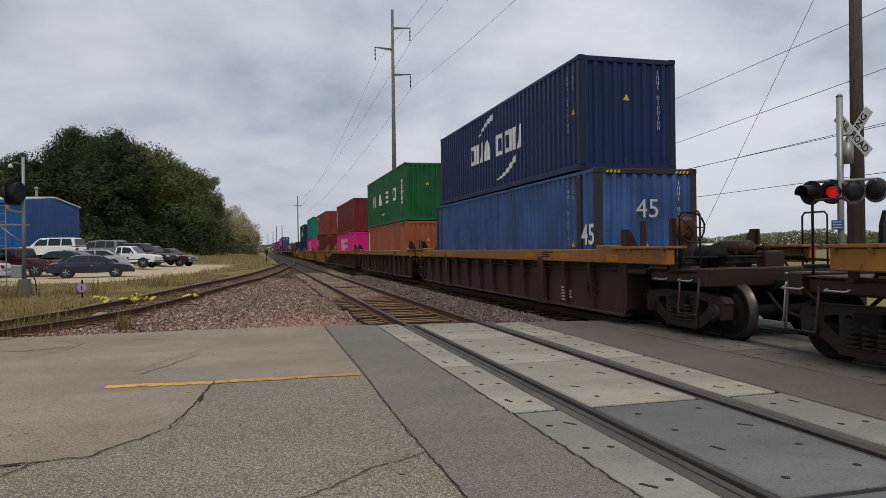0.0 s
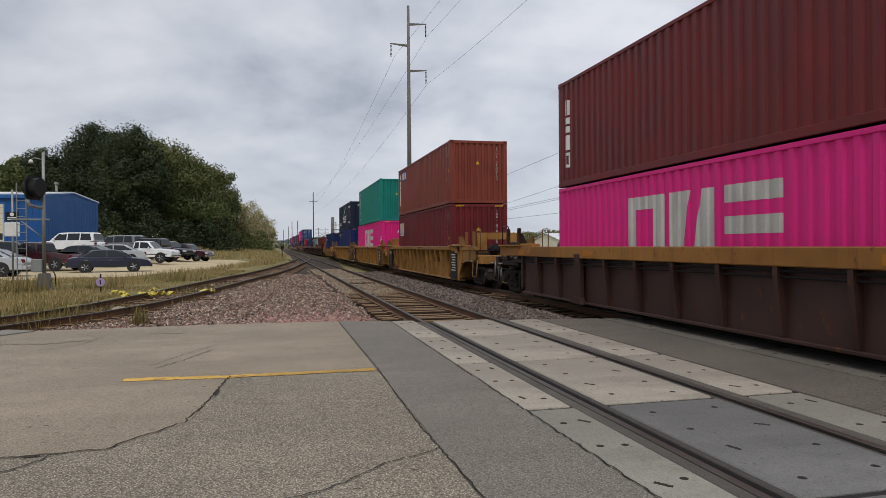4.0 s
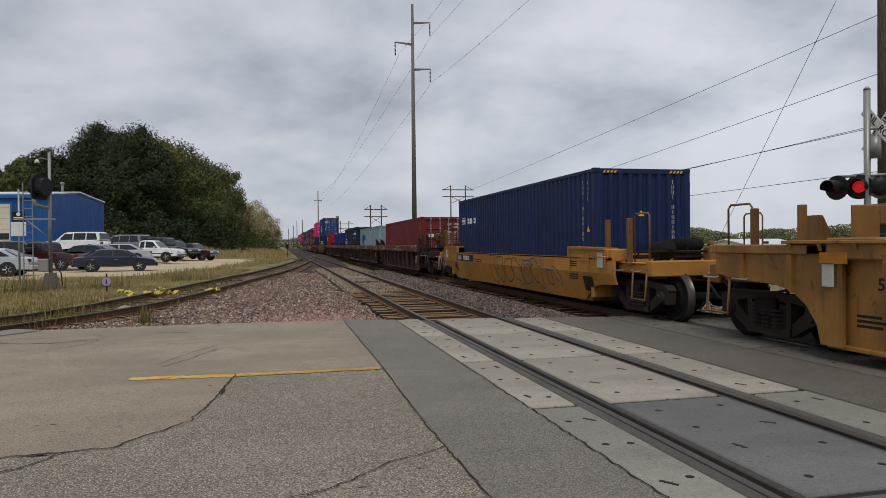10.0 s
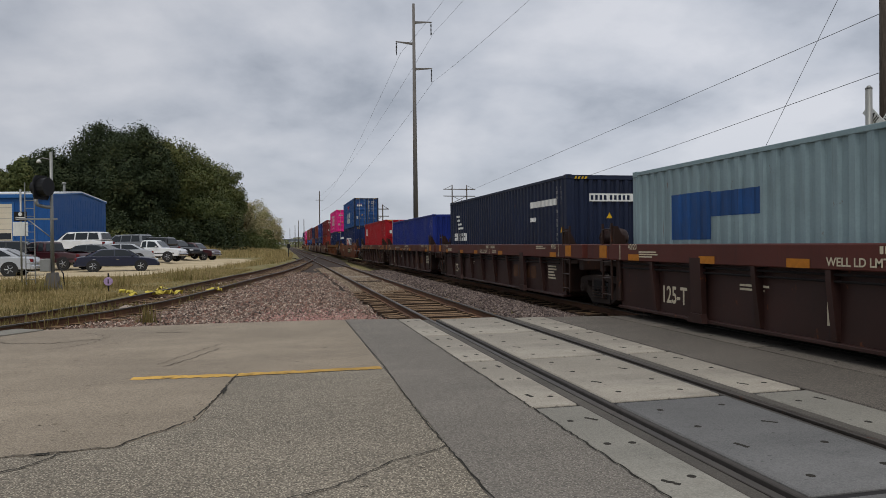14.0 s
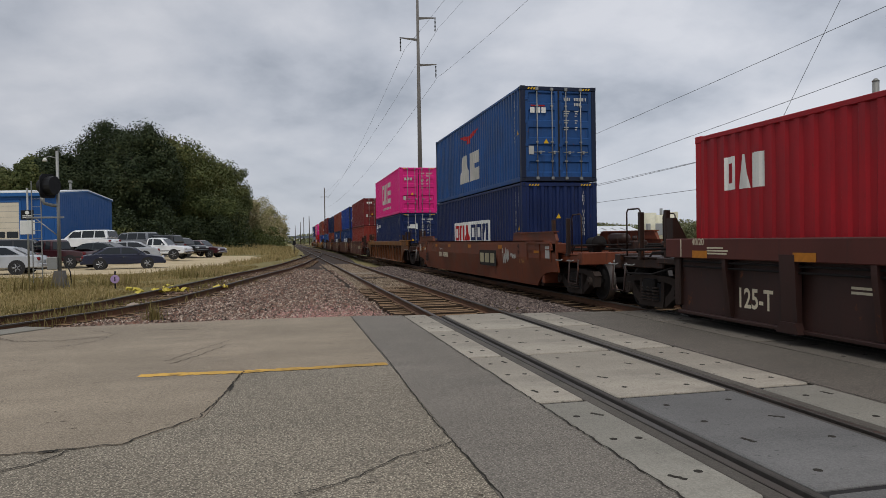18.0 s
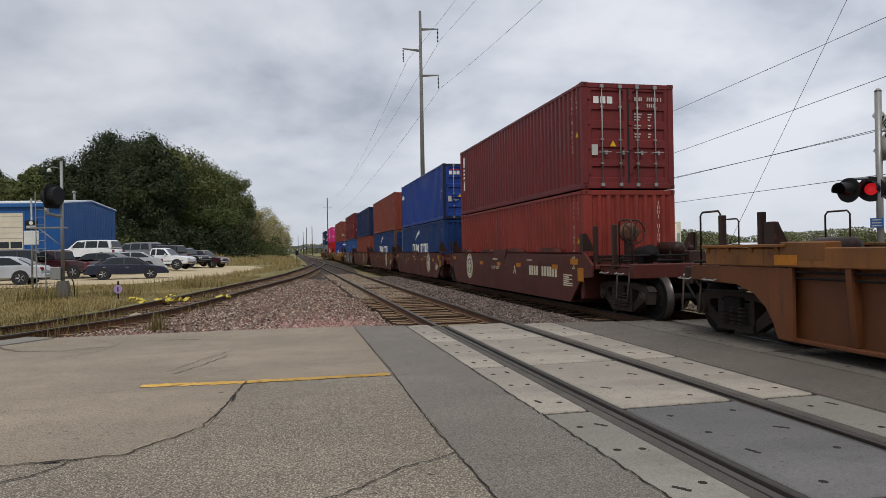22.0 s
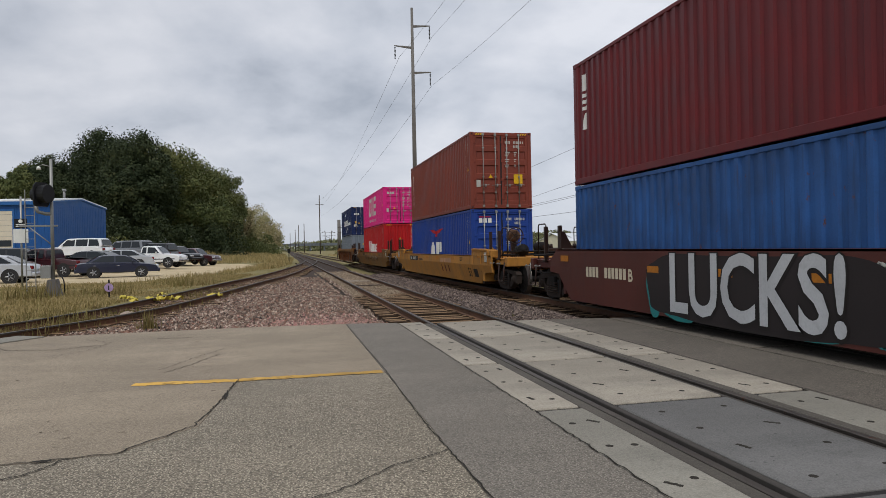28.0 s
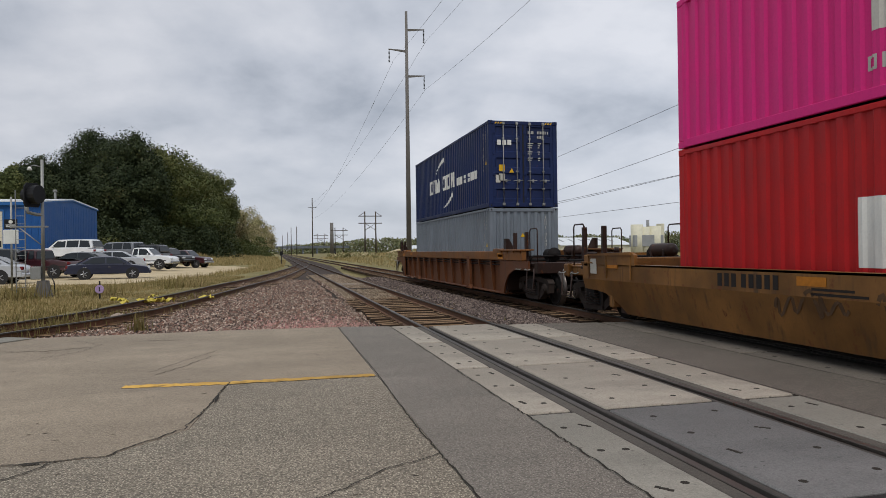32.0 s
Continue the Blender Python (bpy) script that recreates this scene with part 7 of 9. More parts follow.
def tree(x, y, height, radius, leaf, seed, label, base=0.12, clumps=60, per=70, size=0.42):
    rnd = random.Random(seed)
    z0 = ground_z(x, y)
    t = thing("tree", label, "tree", "trees", m=pose(x, y, z0 - 0.05))
    bm = bmesh.new()
    rod(bm, (0, 0, 0), (0.1, 0, height * 0.45), radius * 0.07, radius * 0.045, 9)
    for k in range(7):
        a = rnd.uniform(0, 6.28)
        s = height * rnd.uniform(0.2, 0.45)
        rod(bm, (0.05, 0, s), (radius * 0.6 * math.cos(a), radius * 0.6 * math.sin(a), s + height * rnd.uniform(0.2, 0.4)), radius * 0.03, radius * 0.01, 6)
    part("trunk", bm, BARK, t)
    g = np.random.RandomState(seed)
    centres = []
    while len(centres) < clumps:
        px, py, pz = rnd.uniform(-1, 1), rnd.uniform(-1, 1), rnd.uniform(-1, 1)
        if not 0.3 < px * px + py * py + pz * pz < 1:
            continue
        wob = 0.78 + 0.5 * noise.noise((px * 1.5 + seed, py * 1.5, pz * 1.5))
        taper = 1 if pz < 0 else 1 - 0.25 * pz
        centres.append((px * radius * wob * taper, py * radius * wob * taper, height * (base + (1 - base) * (0.5 + 0.5 * pz * wob * 0.98)), radius * rnd.uniform(0.13, 0.36)))
    me = leaf_mesh("crown", np.repeat(np.array(centres), per, axis=0), size, g)
    part("crown", me, leaf, t)
    return t

def bed_z(x, y):
    """Height of the ballast: low under the ties, heaped between the tracks."""
    z = -0.13
    for c, w in ((3.595, 1.35), (8.11, 1.35)):
        d = abs(x - c)
        if d < w + 0.5:
            z = min(z, -0.275 + 0.145 * max(0, d - w) / 0.5)
    c = yard_x(max(9, min(y, 97)))
    if x < 2.3:
        # the ground climbs towards the yard track
        t = min(1, max(0, (2.3 - x) / max(0.5, 2.3 - c)))
        z += t * (yard_z(y) - 0.04)
    d = abs(x - c)
    if d < 1.6 and y < 60:
        z = min(z, yard_z(y) - 0.205 + 0.07 * max(0, d - 1.1) / 0.5)
    if y > 21:
        fill = min(1, (y - 21) / 6)
        for c in (3.595,):
            if abs(x - c) < 1.4 and y > 21:
                z = max(z, -0.26 + 0.125 * fill)
    return z + 0.035 * noise.noise((x * 0.8, y * 0.8, 1.0))


def bed_left(y):
    return yard_x(max(9, min(y, 97))) - 1.75


tree_words = "broad dark green tree behind the car lot"
for k, (x, y, h, r, leaf, words) in enumerate((
        (-36.5, 131, 17.0, 6.2, LEAF_DARK, tree_words), (-42.0, 136, 14.0, 6.5, LEAF_MID, "green tree beginning to turn in autumn"), (-30.5, 132, 22.6, 8.2, LEAF_DARK, tree_words),
        (-21.8, 117, 20.4, 6.6, LEAF_DARK, tree_words), (-25.5, 128, 22.0, 7.5, LEAF_DARK, tree_words), (-18.4, 124, 19.6, 6.8, LEAF_MID, "green tree beginning to turn in autumn"), (-15.6, 135, 18.0, 6.8, LEAF_MID, "green tree beginning to turn in autumn"),
        (-13.4, 149, 17.6, 6.6, LEAF_MID, "green tree beginning to turn in autumn"), (-12.6, 162, 13.2, 4.2, LEAF_MID, "green tree beginning to turn in autumn"), (-9.0, 168, 13.0, 3.6, LEAF_PALE, "pale half-bare tree in autumn colour"), (-9.3, 172, 7.0, 3.0, LEAF_MID, "pale half-bare tree in autumn colour"),
        (-8.6, 199, 15.2, 5.6, LEAF_PALE, "pale half-bare tree in autumn colour"), (-5.6, 219, 13.0, 4.8, LEAF_PALE, "pale half-bare tree in autumn colour"), (-3.0, 238, 9.8, 3.6, LEAF_PALE, "pale half-bare tree in autumn colour"),
        (-40.2, 120, 15.2, 4.4, LEAF_MID, "green tree beginning to turn in autumn"), (-37.0, 122, 16.8, 4.8, LEAF_DARK, tree_words), (-47.0, 126, 14.5, 5.2, LEAF_MID, "green tree beginning to turn in autumn"), (-12.5, 128, 9.0, 4.2, LEAF_MID, "green tree beginning to turn in autumn"))):
    pale = leaf is LEAF_PALE
    tree(x, y, h, r, leaf, 11 + k, words, 0.02 if not pale else 0.1, 90 if pale else 190, 90 if pale else 270, 0.34 if pale else 0.37)


def scrub(name, label, spots, leaf, seed, size, count):
    """Low bushes and far woods: one mesh of leaf clumps."""
    g = np.random.RandomState(seed)
    q = np.repeat(np.array(spots, float), count, axis=0)
    n = len(q)
    a, b = g.uniform(0, 6.28, n), g.uniform(0, 1, n)
    f = np.sqrt(g.uniform(0, 1, n)) * (1.08 - 0.5 * b)
    p = np.stack([q[:, 0] + f * q[:, 3] * np.cos(a), q[:, 1] + f * q[:, 3] * np.sin(a), q[:, 2] + q[:, 4] * b * (1 - 0.35 * f ** 2)], 1)
    u = unit(g.normal(size=(n, 3)) * (1, 1, 0.8))
    w = unit(np.cross(u, g.normal(size=(n, 3))))
    s = size * g.uniform(0.6, 1.35, (n, 1))
    me = quads_mesh(name, p, u * s * 0.5, w * s * 0.32)
    return tagged(part(name, me, leaf), label, "vegetation", kind="stuff")


rnd = random.Random(77)
scrub("undergrowth", "dense green undergrowth below the trees", [(-24 + k * 0.9 + rnd.uniform(-1, 1), 99 + k * 3.4 + rnd.uniform(-2, 2), 0.4, 3.2, rnd.uniform(2.5, 5)) for k in range(24)], LEAF_MID, 5, 0.42, 600)
scrub("hedge", "dense bushes behind the parked cars", [(-25 + k * 0.75 + rnd.uniform(-1, 1), 101 + k * 1.2 + rnd.uniform(-2, 2), 0.6, 3.0, rnd.uniform(4, 6.5)) for k in range(22)], LEAF_DARK, 15, 0.4, 900)
scrub("far_woods", "distant line of green woods", [(60 + k * 2.9 + rnd.uniform(-2, 2), 266 - k * 2.0 + rnd.uniform(-12, 12), -1.0, rnd.uniform(7, 10), 6.4 + 1.1 * math.sin(k * 0.55) + rnd.uniform(-0.7, 0.9)) for k in range(110)], LEAF_HAZE, 6, 0.6, 2000)
scrub("wooded_hill", "hazy wooded hill on the horizon", [(20 + k * 11 + rnd.uniform(-4, 4), 760 + rnd.uniform(-50, 50), -1.0, 22, 9 + 9 * min(1, k / 9) + rnd.uniform(-2, 2)) for k in range(34)], LEAF_HAZE, 7, 2.2, 800)
scrub("horizon_woods", "distant woods on the horizon", [(-420 + k * 24 + rnd.uniform(-8, 8), 620 + rnd.uniform(-30, 30), -1.0, 26, rnd.uniform(9, 14)) for k in range(18)], LEAF_HAZE, 8, 3.0, 500)
scrub("weeds_beyond", "dry weeds and bushes beyond the tracks", [(rnd.uniform(15, 40), rnd.uniform(80, 200), -0.2, rnd.uniform(1.0, 2.6), rnd.uniform(0.6, 1.7)) for k in range(60)], LEAF_PALE, 9, 0.5, 130)


def grass_field(name, label, count, inside, seed, low, high, material):
    """Loose blades as one mesh of narrow triangles."""
    rnd = random.Random(seed)
    verts, faces = [], []
    made_n = 0
    while made_n < count:
        x, y = inside(rnd)
        patch = noise.noise((x * 0.35, y * 0.35, seed))
        if patch < -0.25 and rnd.random() < 0.75:
            continue
        made_n += 1
        h = rnd.uniform(low, high) * (0.75 + 0.6 * patch)
        a, lean = rnd.uniform(0, 6.28), rnd.uniform(0.05, 0.5) * h
        w = rnd.uniform(0.005, 0.014) * (1 + y / 40)
        z = (bed_z(x, y) if bed_left(y) + 0.3 < x < 11 and 13.5 < y < 97 else ground_z(x, y)) - 0.02
        n = len(verts)
        verts += [(x - w * math.cos(a + 1.57), y - w * math.sin(a + 1.57), z), (x + w * math.cos(a + 1.57), y + w * math.sin(a + 1.57), z), (x + lean * math.cos(a), y + lean * math.sin(a), z + max(0.06, h))]
        faces.append((n, n + 1, n + 2))
    me = bpy.data.meshes.new(name)
    me.from_pydata(verts, [], faces)
    me.materials.append(None)
    return tagged(part(name, me, material), label, "grass", kind="stuff")


def verge(r):
    """Between the yard track and the lot."""
    while True:
        y = 14.8 + 27 * r.random() ** 1.25
        x = yard_x(y) - 1.55 - abs(r.gauss(0, 1)) * (7 if y < 36 else 2.5)
        far = 35.6 if x < -6.7 else 36.0 + (x + 6.7) * 2.4
        if x > -30 and y < far:
            return x, y


def lot_rim(r):
    y = r.uniform(36, 130)
    x = float(np.interp(y, (36, 42, 58, 76, 130), (-6.5, -4.3, -1.7, -0.4, 0.6))) + r.uniform(-0.9, 1.2)
    return x, y


def bank(r):
    y = r.uniform(80, 175)
    return r.uniform(-20 + (y - 80) * 0.16, 0.5), y


grass_field("verge_grass", "tall dry grass and weeds beside the yard track", 125000, verge, 3, 0.03, 0.18, GRASS)
grass_field("rim_grass", "dry grass along the rim of the gravel lot", 9000, lot_rim, 4, 0.15, 0.5, GRASS)
grass_field("bank_grass", "dry yellow grass on the bank below the trees", 16000, bank, 5, 0.3, 0.9, GRASS)
grass_field("far_grass", "dry grass beyond the main track", 15000, lambda r: (r.uniform(11.5, 40), r.uniform(40, 190)), 6, 0.25, 0.8, GRASS)
grass_field("rail_weeds", "thin weeds between the rails of the yard track", 2600, lambda r: (lambda y: (yard_x(y) + r.uniform(-1.3, 0.9), y))(14.3 + 14 * r.random() ** 1.6), 7, 0.08, 0.34, WEED)
grass_field("tall_weeds", "tall brown weed stems by the yard track", 900, lambda r: r.choice([(-5.8 + r.gauss(0, 0.4), 25.3 + r.gauss(0, 0.5)), (-4.1 + r.gauss(0, 0.5), 30.6 + r.gauss(0, 0.8)), (-2.75 + r.gauss(0, 0.1), 15.2 + r.gauss(0, 0.1)), (-7.7 + r.gauss(0, 0.5), 24 + r.gauss(0, 0.5)), (-4.9 + r.gauss(0, 0.3), 17 + r.gauss(0, 0.5))]), 8, 0.3, 0.8, WEED)

# gravel lot


def build_lot():
    """Gravel surface that follows the climbing ground."""
    outline = [(34, -80, -10.5), (36.1, -80, -6.7), (41.6, -80, -4.4), (57.8, -80, -1.75), (66, -80, -1.2), (76, -80, -3.4), (80, -80, -8), (84, -80, -30)]
    bm = bmesh.new()
    rows = []
    for k in range(51):
        y = 34 + k
        right = float(np.interp(y, [o[0] for o in outline], [o[2] for o in outline]))
        rows.append([bm.verts.new((-60 + (right + 60) * j / 40, y, lot_z(-60 + (right + 60) * j / 40, y) + (0.03 if j < 40 else -0.05))) for j in range(41)])
    for p, q in zip(rows, rows[1:]):
        for j in range(40):
            bm.faces.new((p[j], p[j + 1], q[j + 1], q[j])).smooth = True
    tagged(part("car_lot", bm, GRAVEL_LOT), "pale sandy gravel car lot", "car lot", kind="structure")


build_lot()

# ---- ballast ----


def build_bed():
    bm = bmesh.new()
    ys = [11.4 + 0.45 * k for k in range(50)] + [34 + 1.6 * k for k in range(45)] + [110, 150, 300, 900]
    rows = []
    for y in ys:
        a, b = bed_left(y), 11.2
        rows.append([bm.verts.new((a + (b - a) * k / 46, max(y, edge_y(a + (b - a) * k / 46) - 0.3) if y < 14.9 else y, bed_z(a + (b - a) * k / 46, y) if 0 < k < 46 else (-0.3 if k else yard_z(y) - 0.3))) for k in range(47)])
    for p, q in zip(rows, rows[1:]):
        for k in range(23):
            bm.faces.new((p[k], p[k + 1], q[k + 1], q[k])).smooth = True
    ob = part("ballast_bed", bm, BALLAST_BED)
    tagged(ob, "brown-grey ballast bed under the tracks", "ballast", kind="structure")


build_bed()


def stone_field(name, label, count, inside, seed, material, small=0.022, large=0.05):
    g = np.random.RandomState(seed)
    r = random.Random(seed)
    base = np.array([(1, 0, 0), (-1, 0, 0), (0, 1, 0), (0, -1, 0), (0, 0, 1), (0, 0, -0.6)], float)
    tri = np.array([(0, 2, 4), (2, 1, 4), (1, 3, 4), (3, 0, 4), (2, 0, 5), (1, 2, 5), (3, 1, 5), (0, 3, 5)])
    spots = []
    while len(spots) < count:
        x, y = inside(r)
        if y > edge_y(x) + 0.02 and abs(abs(x - 3.595) - 0.755) > 0.09 and abs(abs(x - 8.11) - 0.755) > 0.09:
            spots.append((x, y, bed_z(x, y)))
    spots = np.array(spots)
    size = g.uniform(small, large, (count, 1)) * (1 + 0.012 * (spots[:, 1:2] - 14))
    v = base[None] * (1 + g.uniform(-0.42, 0.3, (count, 6, 3))) + g.uniform(-0.28, 0.28, (count, 6, 3))
    ang = g.uniform(0, 6.28, count)
    c, s = np.cos(ang)[:, None], np.sin(ang)[:, None]
    x, y = v[..., 0] * c - v[..., 1] * s, v[..., 0] * s + v[..., 1] * c
    v = np.stack([x, y, v[..., 2] * 0.75], -1) * size[:, None, :]
    v += spots[:, None, :]
    v[..., 2] += size * 0.25
    faces = (tri[None] + (np.arange(count) * 6)[:, None, None]).reshape(-1, 3)
    me = bpy.data.meshes.new(name)
    me.from_pydata(v.reshape(-1, 3).tolist(), [], faces.tolist())
    me.materials.append(None)
    return tagged(part(name, me, material), label, "ballast", kind="stuff")


def heap(r):
    y = 13.6 + 26 * r.random() ** 1.5
    return r.uniform(bed_left(y) + 1.9, 2.35), y


def pink_heap(r):
    while True:
        x, y = r.gauss(0.9, 0.85), 13.7 + abs(r.gauss(0, 1.5))
        if -3.5 < x < 2.3:
            return x, y


stone_field("ballast_heap", "loose brown and grey ballast stones", 56000, heap, 1, STONES, 0.02, 0.052)
stone_field("pink_ballast", "loose pink quartzite ballast stones", 5000, pink_heap, 2, STONES_PINK)
stone_field("grey_ballast", "grey ballast stones between the tracks", 24000, lambda r: (r.uniform(4.75, 7.2), 12.6 + 30 * r.random() ** 1.5), 3, STONES_GREY)
stone_field("tie_ballast", "ballast stones between the ties", 17000, lambda r: (r.uniform(2.0, 4.9), 19.5 + 30 * r.random() ** 1.2), 4, STONES_SAND, 0.016, 0.034)
stone_field("main_ballast", "dark ballast stones under the main track", 9000, lambda r: (r.uniform(7.2, 11.0), 12.4 + 40 * r.random() ** 1.5), 5, STONES_GREY)
stone_field("yard_ballast", "dirty ballast stones along the yard track", 7000, lambda r: (lambda y: (yard_x(y) + r.uniform(-1.6, 1.9), y))(14.4 + 22 * r.random() ** 1.4), 6, STONES)

# ---- road markings and cracks ----


def ribbon(name, pts, width, z, material, label, category, jitter=0.0, seed=1, step=0.1):
    """A thin raised strip along plan points with ragged edges."""
    r = random.Random(seed)
    bm = bmesh.new()
    line = []
    for (x0, y0), (x1, y1) in zip(pts, pts[1:]):
        n = max(1, int(math.hypot(x1 - x0, y1 - y0) / step))
        line += [(x0 + (x1 - x0) * k / n, y0 + (y1 - y0) * k / n) for k in range(n)]
    line.append(pts[-1])
    rows = []
    for k, (x, y) in enumerate(line):
        a, b = Vector(line[max(0, k - 1)]), Vector(line[min(len(line) - 1, k + 1)])
        d = (b - a).normalized()
        o = r.uniform(-jitter, jitter)
        w0, w1 = width * r.uniform(0.6, 1.15) / 2, width * r.uniform(0.6, 1.15) / 2
        if jitter == 0:
            w0 = w1 = width / 2 * r.uniform(0.93, 1.05)
        rows.append([bm.verts.new((x + d.y * (o + w0), y - d.x * (o + w0), z)), bm.verts.new((x + d.y * (o - w1), y - d.x * (o - w1), z))])
    for p, q in zip(rows, rows[1:]):
        bm.faces.new((p[0], p[1], q[1], q[0]))
    return tagged(part(name, bm, material), label, category, kind="structure")


ribbon("line_marking", [(-1.72, 8.5), (-0.6, 8.38), (1.15, 8.37)], 0.19, 0.0065, YELLOW_LINE, "faded yellow stop line across the road", "road marking", 0.004, 3, 0.05)
for k, (pts, w, j) in enumerate((
        ([(-0.55, 8.42), (-0.66, 7.2), (-0.8, 6.3), (-1.27, 5.62), (-1.7, 5.58), (-2.2, 5.55), (-3.2, 5.35), (-6, 4.62)], 0.016, 0.02),
        ([(1.19, 13.9), (1.2, 8.36), (1.16, 6.1), (1.17, 4.99), (1.2, 3.9), (1.2, 0.5)], 0.012, 0.01),
        ([(1.16, 4.99), (0.98, 4.86), (0.7, 4.74), (0.5, 4.5), (0.31, 4.34), (0.0, 4.2)], 0.012, 0.016),
        ([(-1.6, 5.58), (-1.75, 5.3), (-1.9, 5.15), (-2.3, 5.0)], 0.018, 0.02),
        ([(-3.4, 13.2), (-2.9, 12.6), (-3.0, 11.8), (-3.4, 11.2)], 0.012, 0.04),
        ([(-1.6, 9.4), (-1.2, 10.5), (-0.9, 11.2)], 0.01, 0.02),
        ([(2.205, 13.6), (2.2, 8.5), (2.2, 4), (2.2, 0)], 0.016, 0.012),
        ([(6.38, 12.8), (6.38, 8), (6.38, 3)], 0.014, 0.008),
        ([(5.12, 13.0), (5.13, 8), (5.13, 3)], 0.016, 0.008))):
    ribbon("crack", pts, w, 0.0085 + 0.0004 * k, CRACK, "dark ragged crack in the road surface", "crack", j, 10 + k, 0.06)


def build_pothole(bm, rx, ry, seed):
    r = random.Random(seed)
    vs = [bm.verts.new((rx * math.cos(a) * r.uniform(0.7, 1.1), ry * math.sin(a) * r.uniform(0.7, 1.1), 0)) for a in [k * 0.393 for k in range(16)]]
    bm.faces.new(vs)


for k, (x, y, rx, ry) in enumerate(((-1.75, 5.55, 0.08, 0.025), (-2.3, 5.56, 0.13, 0.03), (-0.62, 7.5, 0.022, 0.2))):
    tagged(part("pothole", shared(("pot", k), build_pothole, rx, ry, k), CRACK, m=pose(x, y, 0.0135)), "small dark pothole along the crack", "pothole", kind="structure")



def build_pits():
    """Shallow dark pits and loose grit in the worn lanes."""
    r = random.Random(9)
    bm = bmesh.new()
    for k in range(230):
        x, y = r.uniform(-7, 1.1), 2.2 + 11.4 * r.random() ** 0.9
        a, l, w = r.uniform(-0.5, 0.5), r.uniform(0.006, 0.032) * (1 + y * 0.05), r.uniform(0.004, 0.011)
        pts = [(l, 0), (l * 0.4, w), (-l * 0.6, w * 0.8), (-l, 0), (-l * 0.3, -w), (l * 0.6, -w * 0.7)]
        bm.faces.new([bm.verts.new((x + u * math.cos(a) - v * math.sin(a), y + u * math.sin(a) + v * math.cos(a), 0.0062)) for u, v in pts])
    tagged(part("road_pits", bm, PIT), "small dark pits in the worn road surface", "pits", kind="stuff")


PIT = plain("dirt_in_pits", lin(96, 86, 74), 0.95)
build_pits()
for k, (pts, w, j) in enumerate((
        ([(-4.9, 12.9), (-4.3, 12.2), (-3.6, 12.0), (-3.0, 12.3)], 0.03, 0.05),
        ([(-2.2, 12.9), (-1.6, 12.8)], 0.03, 0.03),
        ([(-0.95, 10.6), (-1.25, 9.7), (-1.5, 9.2)], 0.014, 0.02),
        ([(1.1, 6.9), (0.6, 6.85), (0.0, 6.8), (-0.5, 6.9)], 0.006, 0.012),
        ([(0.25, 4.3), (-0.1, 4.05), (-0.35, 3.8)], 0.008, 0.015))):
    ribbon("crack", pts, w, 0.0072 + 0.0003 * k, PIT if w > 0.02 or w < 0.009 else CRACK, "fine ragged crack in the road surface", "crack", j, 40 + k, 0.05)

# ---- left: railway signal, markers, debris ----


